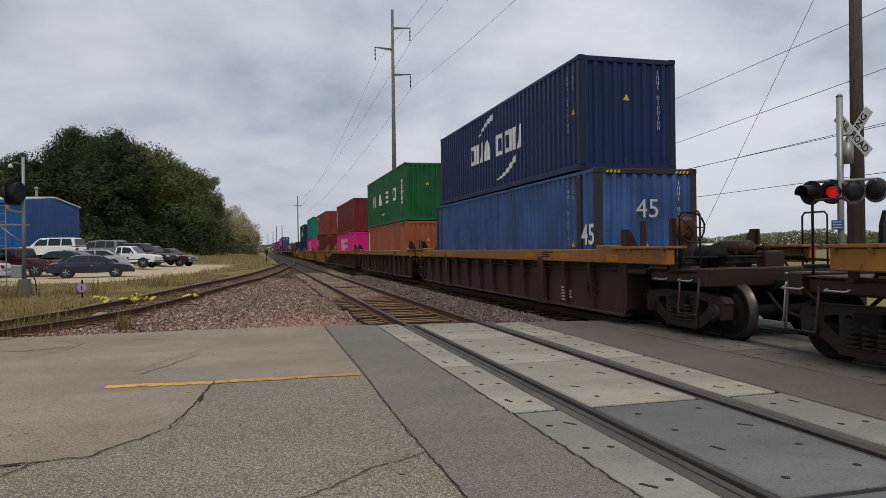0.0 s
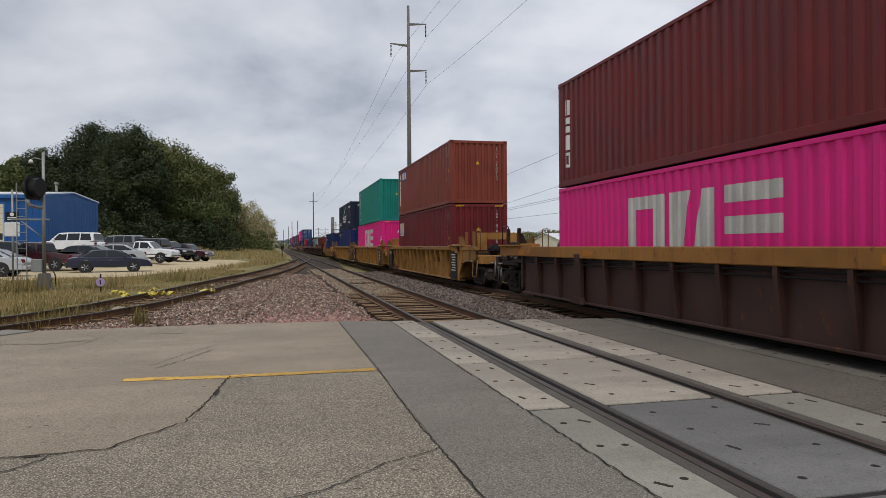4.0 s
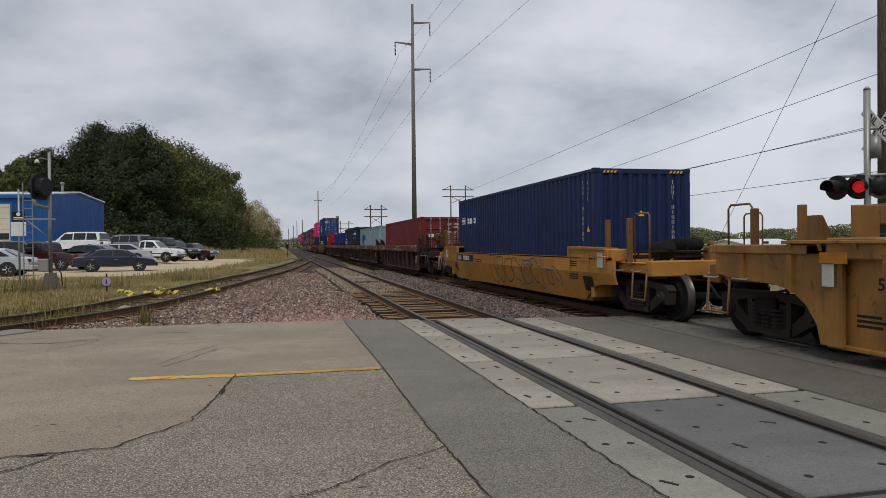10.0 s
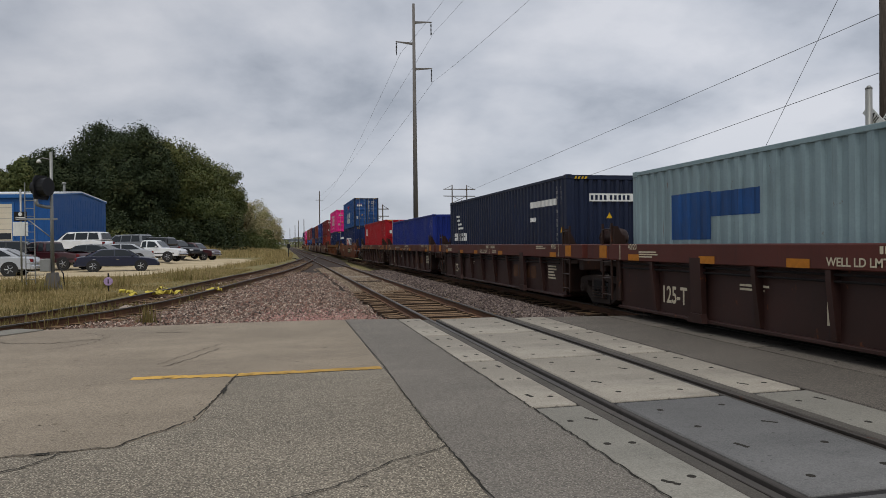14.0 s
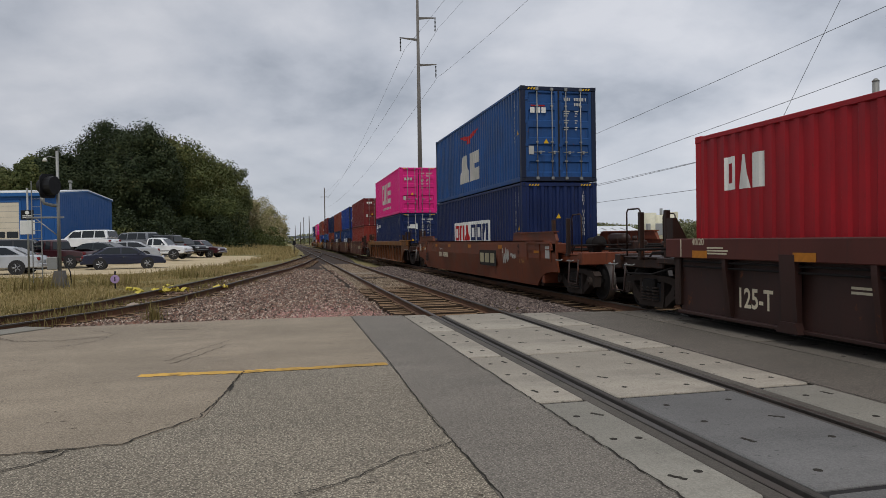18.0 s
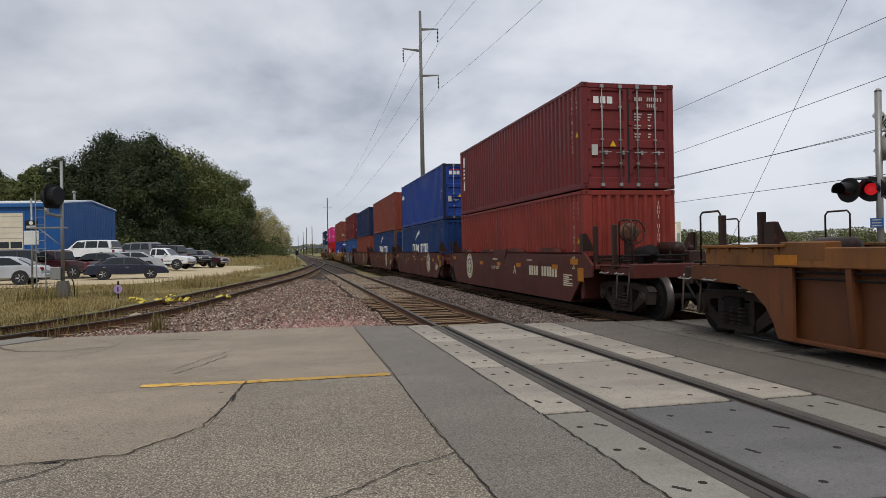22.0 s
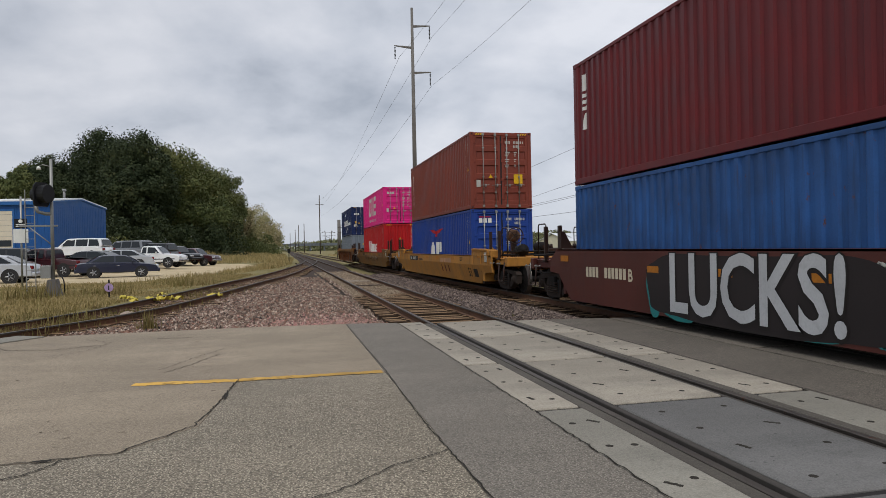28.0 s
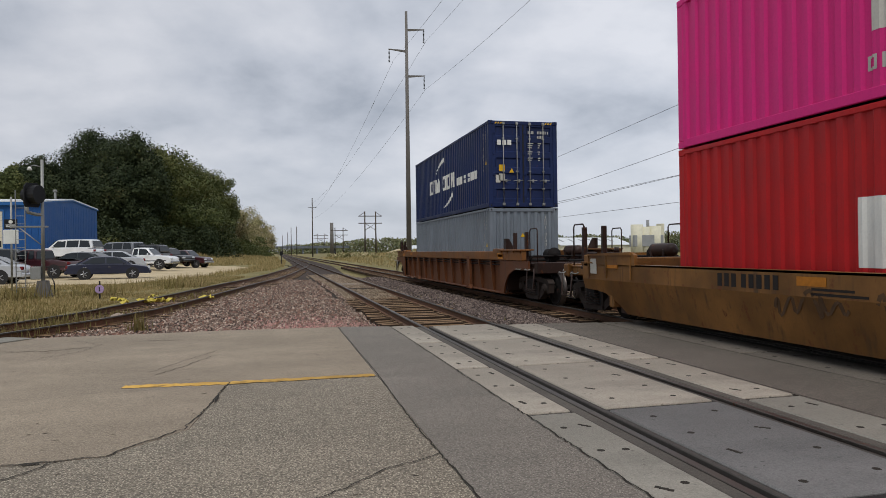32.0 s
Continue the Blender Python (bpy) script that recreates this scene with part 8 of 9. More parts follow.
def rail_signal():
    s = thing("railway_signal", "grey railway signal mast with a black hooded head", "railway signal", m=pose(-7.38, 24.8, LOT - 0.02) @ Matrix.Diagonal((0.83, 0.83, 0.83, 1)))
    bm = bmesh.new(); rod(bm, (0, 0, 0.6), (0, 0, 5.5), 0.075, 0.055, 10); part("mast", bm, STEEL, s)
    bm = bmesh.new(); prism(bm, [(-0.3, 0.0), (0.3, 0.0), (0.14, 0.75), (-0.14, 0.75)], "y", -0.25, 0.25); part("base", bm, POLE_STEEL, s, "grey concrete and iron base")
    bm = bmesh.new(); bevel_box(bm, -0.42, -0.04, -0.16, 0.16, 0.8, 1.3, 0.02); part("junction_box", bm, STEEL, s)
    bm = bmesh.new(); prism(bm, [(-0.34, 3.75), (-0.26, 3.62), (0.26, 3.62), (0.34, 3.75), (0.34, 4.4), (0.22, 4.56), (-0.22, 4.56), (-0.34, 4.4)], "y", -0.42, -0.36); part("backplate", bm, BLACK, s, m=pose(-0.62, 0, 0, 0, 0, 55))
    bm = bmesh.new()
    pts = [(0.27 * math.cos(a), 4.1 + 0.36 * math.sin(a)) for a in [k * math.pi / 8 for k in range(16)]]
    prism(bm, pts, "y", -0.8, -0.42); part("hood", bm, BLACK, s, "black sheet metal hood", pose(-0.62, 0, 0, 0, 0, 55))
    bm = bmesh.new(); prism(bm, [(0.2 * math.cos(a), 4.1 + 0.26 * math.sin(a)) for a in [k * math.pi / 8 for k in range(16)]], "y", -0.36, 0.0); part("housing", bm, BLACK, s, m=pose(-0.62, 0, 0, 0, 0, 55))
    bm = bmesh.new(); tube(bm, [(-0.5, -0.2, 3.64), (-0.46, -0.16, 3.42), (-0.2, 0, 3.34), (0, 0, 3.34)], 0.07, 8); part("bracket", bm, STEEL, s)
    bm = bmesh.new(); bevel_box(bm, -1.15, 0.2, -0.04, 0.04, 2.83, 2.9, 0.01); part("cross_arm", bm, STEEL, s)
    bm = bmesh.new(); tube(bm, [(-0.85, 0, 2.85), (0, 0, 2.1)], 0.025); part("brace", bm, STEEL, s)
    for x in (-0.62, -0.95):
        bm = bmesh.new(); rod(bm, (x, 0, 0.3), (x, 0, 4.3), 0.022, seg=6); part("ladder_rail", bm, STEEL, s)
    for k in range(12):
        part("rung", shared(("rung",), lambda bm: rod(bm, (-0.95, 0, 0), (-0.62, 0, 0), 0.012, seg=5)), STEEL, s, m=pose(0, 0, 0.5 + 0.31 * k))
    bm = bmesh.new(); tube(bm, [(0.02, 0, 5.2), (-0.3, 0, 5.28), (-0.42, 0, 5.22)], 0.02); part("lamp_arm", bm, STEEL, s)
    bm = bmesh.new(); lathe(bm, [(-0.09, 0.03), (-0.07, 0.1), (0.03, 0.06), (0.06, 0.02)], "z", 10); part("lamp", bm, WHITE, s, m=pose(-0.44, 0, 5.16))
    bm = bmesh.new(); tube(bm, [(0.26, -0.1, 1.0), (0.42, -0.15, 0.7), (0.45, -0.1, 0.1)], 0.025); part("cable", bm, BLACK, s)


rail_signal()


def notice_post():
    s = thing("notice_sign", "small black and white notice signs on a post", "sign", m=pose(-10.0, 29.9, LOT - 0.02) @ Matrix.Diagonal((0.83, 0.83, 0.83, 1)))
    bm = bmesh.new(); rod(bm, (0, 0, 0), (0, 0, 4.5), 0.045, seg=8); part("post", bm, STEEL, s)
    bm = bmesh.new(); bevel_box(bm, -0.28, 0.28, -0.07, -0.045, 3.0, 3.45, 0.01); part("sign_panel", bm, BLACK, s)
    bm = bmesh.new(); bevel_box(bm, -0.32, 0.32, -0.07, -0.045, 2.3, 2.96, 0.01); part("sign_panel", bm, WHITE, s)
    for z in (3.08, 3.16):
        bm = bmesh.new(); quad_box(bm, -0.2, 0.2, -0.076, -0.072, z, z + 0.04); part("unread_line", bm, WHITE, s)
    bm = bmesh.new(); lathe(bm, [(-0.076, 0.09), (-0.072, 0.09)], "y", 12); part("unread_emblem", bm, WHITE, s, m=pose(0, 0, 3.33))


notice_post()


def switch_marker():
    s = thing("track_marker", "small purple and white disc marker on a stake", "marker", m=pose(-5.4, 23.5, LOT - 0.02) @ Matrix.Diagonal((0.85, 0.85, 0.85, 1)))
    bm = bmesh.new(); rod(bm, (0, 0, 0), (0, 0, 0.72), 0.03, seg=6); part("stake", bm, BLACK, s)
    bm = bmesh.new(); lathe(bm, [(-0.05, 0.15), (-0.03, 0.16), (-0.01, 0.15)], "y", 14); part("disc", bm, plain("lilac_marker_paint", lin(176, 150, 190), 0.6), s, m=pose(0, 0, 0.42))
    bm = bmesh.new(); bevel_box(bm, -0.02, 0.02, -0.06, -0.052, 0.34, 0.5, 0.004); part("bar", bm, BLACK, s)


switch_marker()
YELLOW_BAG = paint("yellow_plastic_sheet", lin(206, 188, 84), 0.6, 0.3)


def debris(x, y, seed, n):
    r = random.Random(seed)
    d = thing("yellow_debris", "crumpled yellow plastic sheeting lying by the rail", "debris", m=pose(x, y, yard_z(y) - 0.14))
    for k in range(n):
        bm = bmesh.new()
        g = [[bm.verts.new((i * 0.075 + r.uniform(-0.04, 0.04), j * 0.06 + r.uniform(-0.04, 0.04), r.uniform(0, 0.15))) for j in range(4)] for i in range(5)]
        for i in range(4):
            for j in range(3):
                bm.faces.new((g[i][j], g[i + 1][j], g[i + 1][j + 1], g[i][j + 1]))
        part("scrap", bm, YELLOW_BAG, d, m=pose(k * 0.21 - n * 0.1, r.uniform(-0.3, 0.3), 0.04, 0, 0, r.uniform(0, 180)))


debris(-3.5, 21.2, 1, 6)
debris(-4.5, 22.2, 2, 2)
debris(-2.0, 22.1, 3, 2)
debris(-3.6, 23.7, 4, 1)
tagged(part("small_rock", made(lambda bm: lathe(bm, [(0, 0.02), (0.05, 0.2), (0.14, 0.14), (0.18, 0.02)], "z", 7)), STONES, m=pose(-3.6, 17.3, -0.02)), "pale broken stone beside the yard rail", "rock")

# ---- blue building ----
BLUE_WALL = paint("blue_sheet_metal_siding", lin(28, 80, 142), 0.5, 0.12)
BLUE_TRIM = paint("blue_trim_paint", lin(42, 94, 154), 0.5, 0.12)
BEIGE_DOOR = paint("beige_roller_door", lin(206, 198, 180), 0.6, 0.12)
ROOF_WHITE = paint("white_metal_roof", lin(214, 218, 220), 0.5, 0.15)


def blue_building():
    b = thing("blue_building", "blue metal-sided workshop with a white roof edge", "building", m=pose(-24.34, 82.0, 0.85, 0, 0, -7.7) @ Matrix.Diagonal((0.85, 0.85, 0.85, 1)))
    h = 7.6
    # front wall runs to the left, the side wall away from the eye
    bm = bmesh.new(); bevel_box(bm, -42, 0, 0, 0.2, 0, h, 0.02); part("front_wall", bm, BLUE_WALL, b)
    # the gable wall's ridge lies over its middle
    depth, rise = 17.0, 0.8
    bm = bmesh.new(); prism(bm, [(0.2, 0), (depth, 0), (depth, h), (depth / 2, h + rise), (0.2, h)], "x", -0.2, 0); part("gable_wall", bm, BLUE_WALL, b)
    bm = bmesh.new(); bevel_box(bm, -42, -41.8, 0.2, depth, 0, h, 0.02); part("side_wall", bm, BLUE_WALL, b)
    bm = bmesh.new(); bevel_box(bm, -42, 0, depth, depth + 0.2, 0, h, 0.02); part("back_wall", bm, BLUE_WALL, b)
    for ya, yb in ((-0.35, depth / 2), (depth + 0.35, depth / 2)):
        bm = bmesh.new(); prism(bm, [(ya, h - 0.03), (yb, h + rise + 0.02), (yb, h + rise + 0.2), (ya, h + 0.15)], "x", -42.3, 0.12); part("roof_slope", bm, ROOF_WHITE, b)
    for ya, yb in ((-0.36, depth / 2), (depth + 0.36, depth / 2)):
        bm = bmesh.new(); prism(bm, [(ya, h - 0.2), (yb, h + rise - 0.14), (yb, h + rise + 0.03), (ya, h - 0.02)], "x", 0.06, 0.15); part("verge_trim", bm, BLUE_TRIM, b)
    bm = bmesh.new(); bevel_box(bm, -42.3, 0.26, -0.38, -0.2, h - 0.45, h, 0.02); part("fascia", bm, BLUE_TRIM, b)
    for k in range(29):
        part("siding_rib", shared(("srib",), lambda bm: quad_box(bm, 0.0, 0.02, -0.03, 0.03, 0.05, h - 0.2)), BLUE_WALL, b, m=pose(0, 0.5 + 0.56 * k, 0))
    for k in range(13):
        part("siding_rib", shared(("srib2",), lambda bm: quad_box(bm, -0.04, 0.04, -0.035, 0.0, 0.05, h - 0.5)), BLUE_WALL, b, m=pose(-0.2 - 0.42 * k, 0, 0))
    for k in range(4):
        x = -4.85 - k * 8.2
        d = part("roller_door", made(lambda bm: bevel_box(bm, -5.0, 0, -0.06, 0.02, 0, 6.4, 0.02)), BEIGE_DOOR, b, m=pose(x, 0, 0))
        for q in range(9):
            part("door_seam", shared(("dseam",), lambda bm: quad_box(bm, -4.95, -0.05, -0.072, -0.06, -0.02, 0.02)), STEEL, d, m=pose(0, 0, 0.7 * q + 0.35))
        for q in range(3):
            part("door_window", shared(("dwin",), lambda bm: bevel_box(bm, -1.4, 0, -0.09, -0.06, 1.9, 2.7, 0.02)), PANE, d, m=pose(-0.15 - 1.6 * q, 0, 0))
        part("door_frame", made(lambda bm: (bevel_box(bm, -5.25, -5.0, -0.1, 0.02, 0, 6.4, 0.02), bevel_box(bm, 0.0, 0.25, -0.1, 0.02, 0, 6.4, 0.02), bevel_box(bm, -5.25, 0.25, -0.1, 0.02, 6.4, 6.65, 0.02))), BLUE_TRIM, d)
    v = part("roof_vent", made(lambda bm: (rod(bm, (0, 0, 0), (0, 0, 1.1), 0.16, seg=10), rod(bm, (0, 0, 1.1), (0, 0, 1.35), 0.3, 0.24, 10))), STEEL, b, m=pose(-2.0, 8.0, h + rise + 0.1))


blue_building()


slab("yard_crossing_slab", [(-8.5, 12.6), (-4.9, 13.0), (-4.3, 13.9), (-5.4, 14.6), (-9.5, 14.2)], -0.25, 0.02, PANEL, "pale concrete slab where the yard track meets the road", "road")

# ---- parked vehicles ----
TYRE = plain("tyre_rubber", (0.02, 0.02, 0.021), 0.85)
ALLOY = plain("alloy_wheel", lin(170, 172, 176), 0.35, 0.6)
TAIL = plain("red_tail_light", (0.16, 0.01, 0.013), 0.25)
HEAD = plain("clear_headlight", lin(200, 204, 208), 0.15)
CHROME = plain("chrome_trim", lin(190, 190, 192), 0.2, 0.9)


def gloss(name, colour):
    n = Nodes(name)
    v = n.noise(1.2, 4)
    m = n.finish(n.mix(n.ramp(v, 0.35, 0.7), scaled(colour, 0.9), scaled(colour, 1.08)), 0.28)
    n.b.inputs["Coat Weight"].default_value = 0.6
    n.b.inputs["Coat Roughness"].default_value = 0.08
    return m


def build_shell(bm, profile, half, top_half, z_shoulder, bulge=0.0):
    """Side outline (y along, z up) lofted across the width; narrower above the shoulder."""
    pts = [profile[0]]
    for (y0, z0), (y1, z1) in zip(profile, profile[1:]):
        pts += [(y0 * 0.78 + y1 * 0.22, z0 * 0.78 + z1 * 0.22), (y0 * 0.22 + y1 * 0.78, z0 * 0.22 + z1 * 0.78)]
    pts.append(profile[-1])
    rings = []
    for f in (-1.0, -0.985, -0.94, -0.8, -0.4, 0.4, 0.8, 0.94, 0.985, 1.0):
        ring = []
        edge = abs(f) ** 8
        for y, z in pts:
            k = max(0, min(1, (z - z_shoulder) / 0.55))
            w = half + (top_half - half) * k
            cz = z - 0.055 * edge * max(0, min(1, (z - 0.5) / 0.3)) + 0.04 * edge * (1 if z < 0.45 else 0)
            ring.append(bm.verts.new((f * w, y * (1 - 0.035 * edge), cz)))
        rings.append(ring)
    n = len(pts)
    for p, q in zip(rings, rings[1:]):
        for k in range(n):
            bm.faces.new((p[k], p[(k + 1) % n], q[(k + 1) % n], q[k])).smooth = True
    bm.faces.new(rings[0][::-1]); bm.faces.new(rings[-1])


def build_tyre(bm):
    lathe(bm, [(-0.1, 0.2), (-0.11, 0.31), (-0.07, 0.335), (0.07, 0.335), (0.11, 0.31), (0.1, 0.2)], "x", 20)


def build_rim(bm):
    lathe(bm, [(-0.112, 0.06), (-0.10, 0.08), (-0.09, 0.19), (-0.115, 0.21), (-0.1, 0.215), (0.1, 0.215)], "x", 20)
    for k in range(5):
        a = k * 2 * math.pi / 5
        rod(bm, (-0.112, 0.05 * math.cos(a), 0.05 * math.sin(a)), (-0.112, 0.2 * math.cos(a), 0.2 * math.sin(a)), 0.03, 0.022, 5)


def build_arch(bm):
    lathe(bm, [(-0.012, 0.39), (0.012, 0.39)], "x", 20)


SHAPES = {
    "sedan": dict(l=4.75, w=0.89, axle=1.36, body=[(-2.36, 0.32), (-2.4, 0.55), (-2.3, 0.78), (-1.35, 0.92), (1.55, 0.98), (2.25, 0.95), (2.38, 0.75), (2.36, 0.32)], top=[(-1.35, 0.9), (-0.55, 1.36), (-0.25, 1.42), (0.75, 1.42), (1.1, 1.36), (1.85, 0.97)], glass=[[(-1.05, 0.98), (-0.45, 1.34), (0.12, 1.36), (0.12, 0.98)], [(0.2, 0.98), (0.2, 1.36), (0.85, 1.34), (1.45, 1.0)]], size=1.0),
    "pickup": dict(l=5.4, w=0.95, axle=1.75, body=[(-2.65, 0.42), (-2.72, 0.7), (-2.62, 1.02), (-1.3, 1.12), (2.66, 1.12), (2.7, 0.5), (2.6, 0.42)], top=[(-1.35, 1.1), (-0.75, 1.68), (-0.5, 1.74), (0.3, 1.74), (0.42, 1.66), (0.5, 1.1)], glass=[[(-1.05, 1.15), (-0.65, 1.6), (-0.1, 1.64), (-0.1, 1.15)], [(0.0, 1.15), (0.0, 1.64), (0.3, 1.62), (0.36, 1.15)]], size=1.12),
    "suv": dict(l=5.2, w=0.97, axle=1.6, body=[(-2.5, 0.45), (-2.58, 0.8), (-2.45, 1.05), (-1.25, 1.14), (2.5, 1.16), (2.55, 0.55), (2.45, 0.45)], top=[(-1.3, 1.12), (-0.65, 1.74), (-0.35, 1.82), (2.1, 1.82), (2.25, 1.74), (2.45, 1.14)], glass=[[(-0.95, 1.18), (-0.5, 1.68), (0.15, 1.72), (0.15, 1.18)], [(0.25, 1.18), (0.25, 1.72), (1.2, 1.72), (1.2, 1.18)], [(1.3, 1.18), (1.3, 1.72), (2.0, 1.7), (2.2, 1.18)]], size=1.12),
}
PLASTIC = plain("black_bumper_plastic", (0.025, 0.025, 0.026), 0.6)


def vehicle(name, shape, colour, label, x, y, heading, bumper=None, size=1.0):
    """heading: degrees, 0 faces the eye (-y), turning to the right side with positive values."""
    s = SHAPES[shape]
    v = thing(name, label, "car" if shape != "pickup" else "pickup truck", "vehicles on the lot", m=pose(x, y, lot_z(x, y) + 0.03, 0, 0, heading) @ Matrix.Diagonal((size, size, size, 1)))
    part("body", shared((shape, "body"), lambda bm: build_shell(bm, s["body"], s["w"], s["w"] * 0.97, 0.9)), colour, v)
    part("cabin", shared((shape, "cabin"), lambda bm: build_shell(bm, s["top"], s["w"] * 0.955, s["w"] * 0.78, s["top"][0][1])), colour, v)
    z0, z1 = s["top"][0][1], max(z for q, z in s["top"])
    for k, g in enumerate(s["glass"]):
        for sx in (-1, 1):
            part("side_window", shared((shape, "win", k, sx), side_glass2, g, s["w"] * 0.955, s["w"] * 0.78, z0, sx), PANE, v)
    # front and rear screens lie on the sloping ends of the cabin
    for (ya, za), (yb, zb) in ((s["top"][0], s["top"][1]), (s["top"][-1], s["top"][-2])):
        bm = bmesh.new()
        d = Vector((0, yb - ya, zb - za))
        nrm = Vector((0, -d.z, d.y)).normalized() * (0.012 if ya < 0 else -0.012)
        wa, wb = s["w"] * 0.86, s["w"] * 0.72
        p = [Vector((-wa, ya, za)) + d * 0.1, Vector((wa, ya, za)) + d * 0.1, Vector((wb, ya, za)) + d * 0.92, Vector((-wb, ya, za)) + d * 0.92]
        bm.faces.new([bm.verts.new(q + nrm) for q in p])
        part("windscreen" if ya < 0 else "rear_window", bm, PANE, v)
    for sx in (-1, 1):
        for sy in (-1, 1):
            t = part("wheel", shared(("tyre",), build_tyre), TYRE, v, m=Matrix.LocRotScale((sx * (s["w"] - 0.1), sy * s["axle"], 0.335 * s["size"]), Euler((0, 0, 0 if sx < 0 else math.pi)), (1, s["size"], s["size"])))
            part("rim", shared(("rimm",), build_rim), ALLOY, t)
            part("wheel_arch", shared(("arch",), build_arch), PLASTIC, v, m=Matrix.LocRotScale((sx * (s["w"] + 0.0), sy * s["axle"], 0.34 * s["size"]), None, (1, s["size"], s["size"])))
    l = s["l"] / 2
    zb = s["body"][0][1]
    for sy in (-1, 1):
        part("bumper", shared((shape, "bump"), lambda bm: bevel_box(bm, -s["w"] * 0.96, s["w"] * 0.96, -0.1, 0.1, 0, 0.22, 0.05)), bumper or colour, v, m=pose(0, sy * (l - 0.02), zb))
    for sx in (-1, 1):
        part("headlight", shared((shape, "hl"), lambda bm: bevel_box(bm, -0.2, 0.2, -0.05, 0.12, -0.08, 0.08, 0.03)), HEAD, v, m=pose(sx * s["w"] * 0.74, -l + 0.05, zb + 0.38))
        part("tail_light", shared((shape, "tl"), lambda bm: bevel_box(bm, -0.11, 0.11, -0.12, 0.04, -0.09, 0.09, 0.03)), TAIL, v, m=pose(sx * s["w"] * 0.86, l - 0.04, zb + 0.45))
        part("mirror", shared(("mirr",), lambda bm: bevel_box(bm, -0.1, 0.1, -0.04, 0.05, -0.07, 0.07, 0.03)), colour, v, m=pose(sx * (s["w"] + 0.05), s["top"][0][0] + 0.5, z0 + 0.1))
    for k, q in enumerate(s["glass"]):
        part("door_handle", shared(("dh",), lambda bm: bevel_box(bm, -0.012, 0.012, -0.09, 0.09, -0.015, 0.015, 0.006)), CHROME, v, m=pose(-s["w"] - 0.004, q[-1][0] - 0.15, z0 - 0.14))
    part("number_plate", shared(("plate",), lambda bm: bevel_box(bm, -0.16, 0.16, 0, 0.012, -0.08, 0.08, 0.003)), WHITE_DULL, v, m=pose(0, l + 0.085, zb + 0.32))
    if shape == "pickup":
        bm = bmesh.new(); quad_box(bm, -s["w"] * 0.86, s["w"] * 0.86, 0.62, 2.58, 1.121, 1.126); part("bed_opening", bm, BLACK, v)
        bm = bmesh.new(); bevel_box(bm, -s["w"] - 0.006, s["w"] + 0.006, -2.3, 2.5, 0.62, 0.70, 0.01); part("side_moulding", bm, PLASTIC, v)
    return v


def side_glass2(bm, pts, w0, w1, zs, s):
    bm.faces.new([bm.verts.new((s * (w0 + (w1 - w0) * max(0, min(1, (z - zs) / 0.55)) + 0.008), y, z)) for y, z in pts])


SILVER_CAR, BLUE_CAR, WHITE_CAR = gloss("silver_car_paint", lin(176, 180, 186)), gloss("dark_blue_car_paint", lin(26, 32, 56)), gloss("white_car_paint", lin(226, 228, 230))
RED_CAR, BLACK_CAR, GREEN_CAR, GREY_CAR = gloss("dark_red_car_paint", lin(58, 18, 26)), gloss("black_car_paint", lin(28, 29, 32)), gloss("dark_green_car_paint", lin(38, 46, 48)), gloss("grey_car_paint", lin(116, 120, 126))
# heading 90: its front points to the right (+x); -90: to the left
vehicle("sedan", "sedan", SILVER_CAR, "silver sedan parked by the verge", -14.5, 38.4, -88)
vehicle("sedan", "sedan", BLUE_CAR, "dark blue sedan parked on the gravel", -9.36, 43.0, 100, size=0.91)
vehicle("pickup", "pickup", WHITE_CAR, "white pickup truck parked on the gravel", -10.6, 60.0, 78, CHROME)
vehicle("pickup", "pickup", RED_CAR, "dark red pickup truck parked on the gravel", -8.9, 71.5, 70, CHROME)
vehicle("pickup", "pickup", RED_CAR, "dark red pickup truck with a chrome bumper", -14.2, 46.9, -112, CHROME)
vehicle("van", "suv", BLACK_CAR, "black van parked on the gravel", -17.1, 45.4, -84)
vehicle("suv", "suv", WHITE_CAR, "white crew-cab truck parked in the lot", -16.5, 62.0, -104)
vehicle("sedan", "sedan", GREEN_CAR, "dark green sedan parked in the lot", -12.9, 51.2, -104)
vehicle("sedan", "sedan", SILVER_CAR, "silver sedan parked behind others", -11.9, 55.0, -80)
vehicle("suv", "suv", GREY_CAR, "grey sport utility vehicle at the back of the lot", -13.9, 67.0, -118)
vehicle("suv", "suv", BLACK_CAR, "black sport utility vehicle at the back of the lot", -11.9, 66.5, -112)
vehicle("suv", "suv", BLACK_CAR, "black sport utility vehicle beside the dark red pickup", -10.3, 70.5, 60)

# ---- right: crossing signal, pole, wires ----


def build_lamp_unit(bm):
    lathe(bm, [(0.06, 0.05), (0.05, 0.17), (0.0, 0.2), (-0.03, 0.2)], "y", 18)


def build_lamp_plate(bm):
    lathe(bm, [(-0.035, 0.255), (-0.03, 0.26), (-0.022, 0.255)], "y", 22)


def build_lamp_hood(bm):
    seg = 14
    rows = []
    for y, r, cut in ((-0.04, 0.17, 1.0), (-0.38, 0.15, 0.55)):
        rows.append([bm.verts.new((r * math.cos(a), y, r * math.sin(a))) for a in [(-0.5 * cut) + k * (math.pi + cut) / seg for k in range(seg + 1)]])
    for k in range(seg):
        bm.faces.new((rows[0][k], rows[0][k + 1], rows[1][k + 1], rows[1][k]))


def build_lens(bm):
    lathe(bm, [(-0.06, 0.04), (-0.052, 0.1), (-0.036, 0.125), (-0.03, 0.125)], "y", 18)


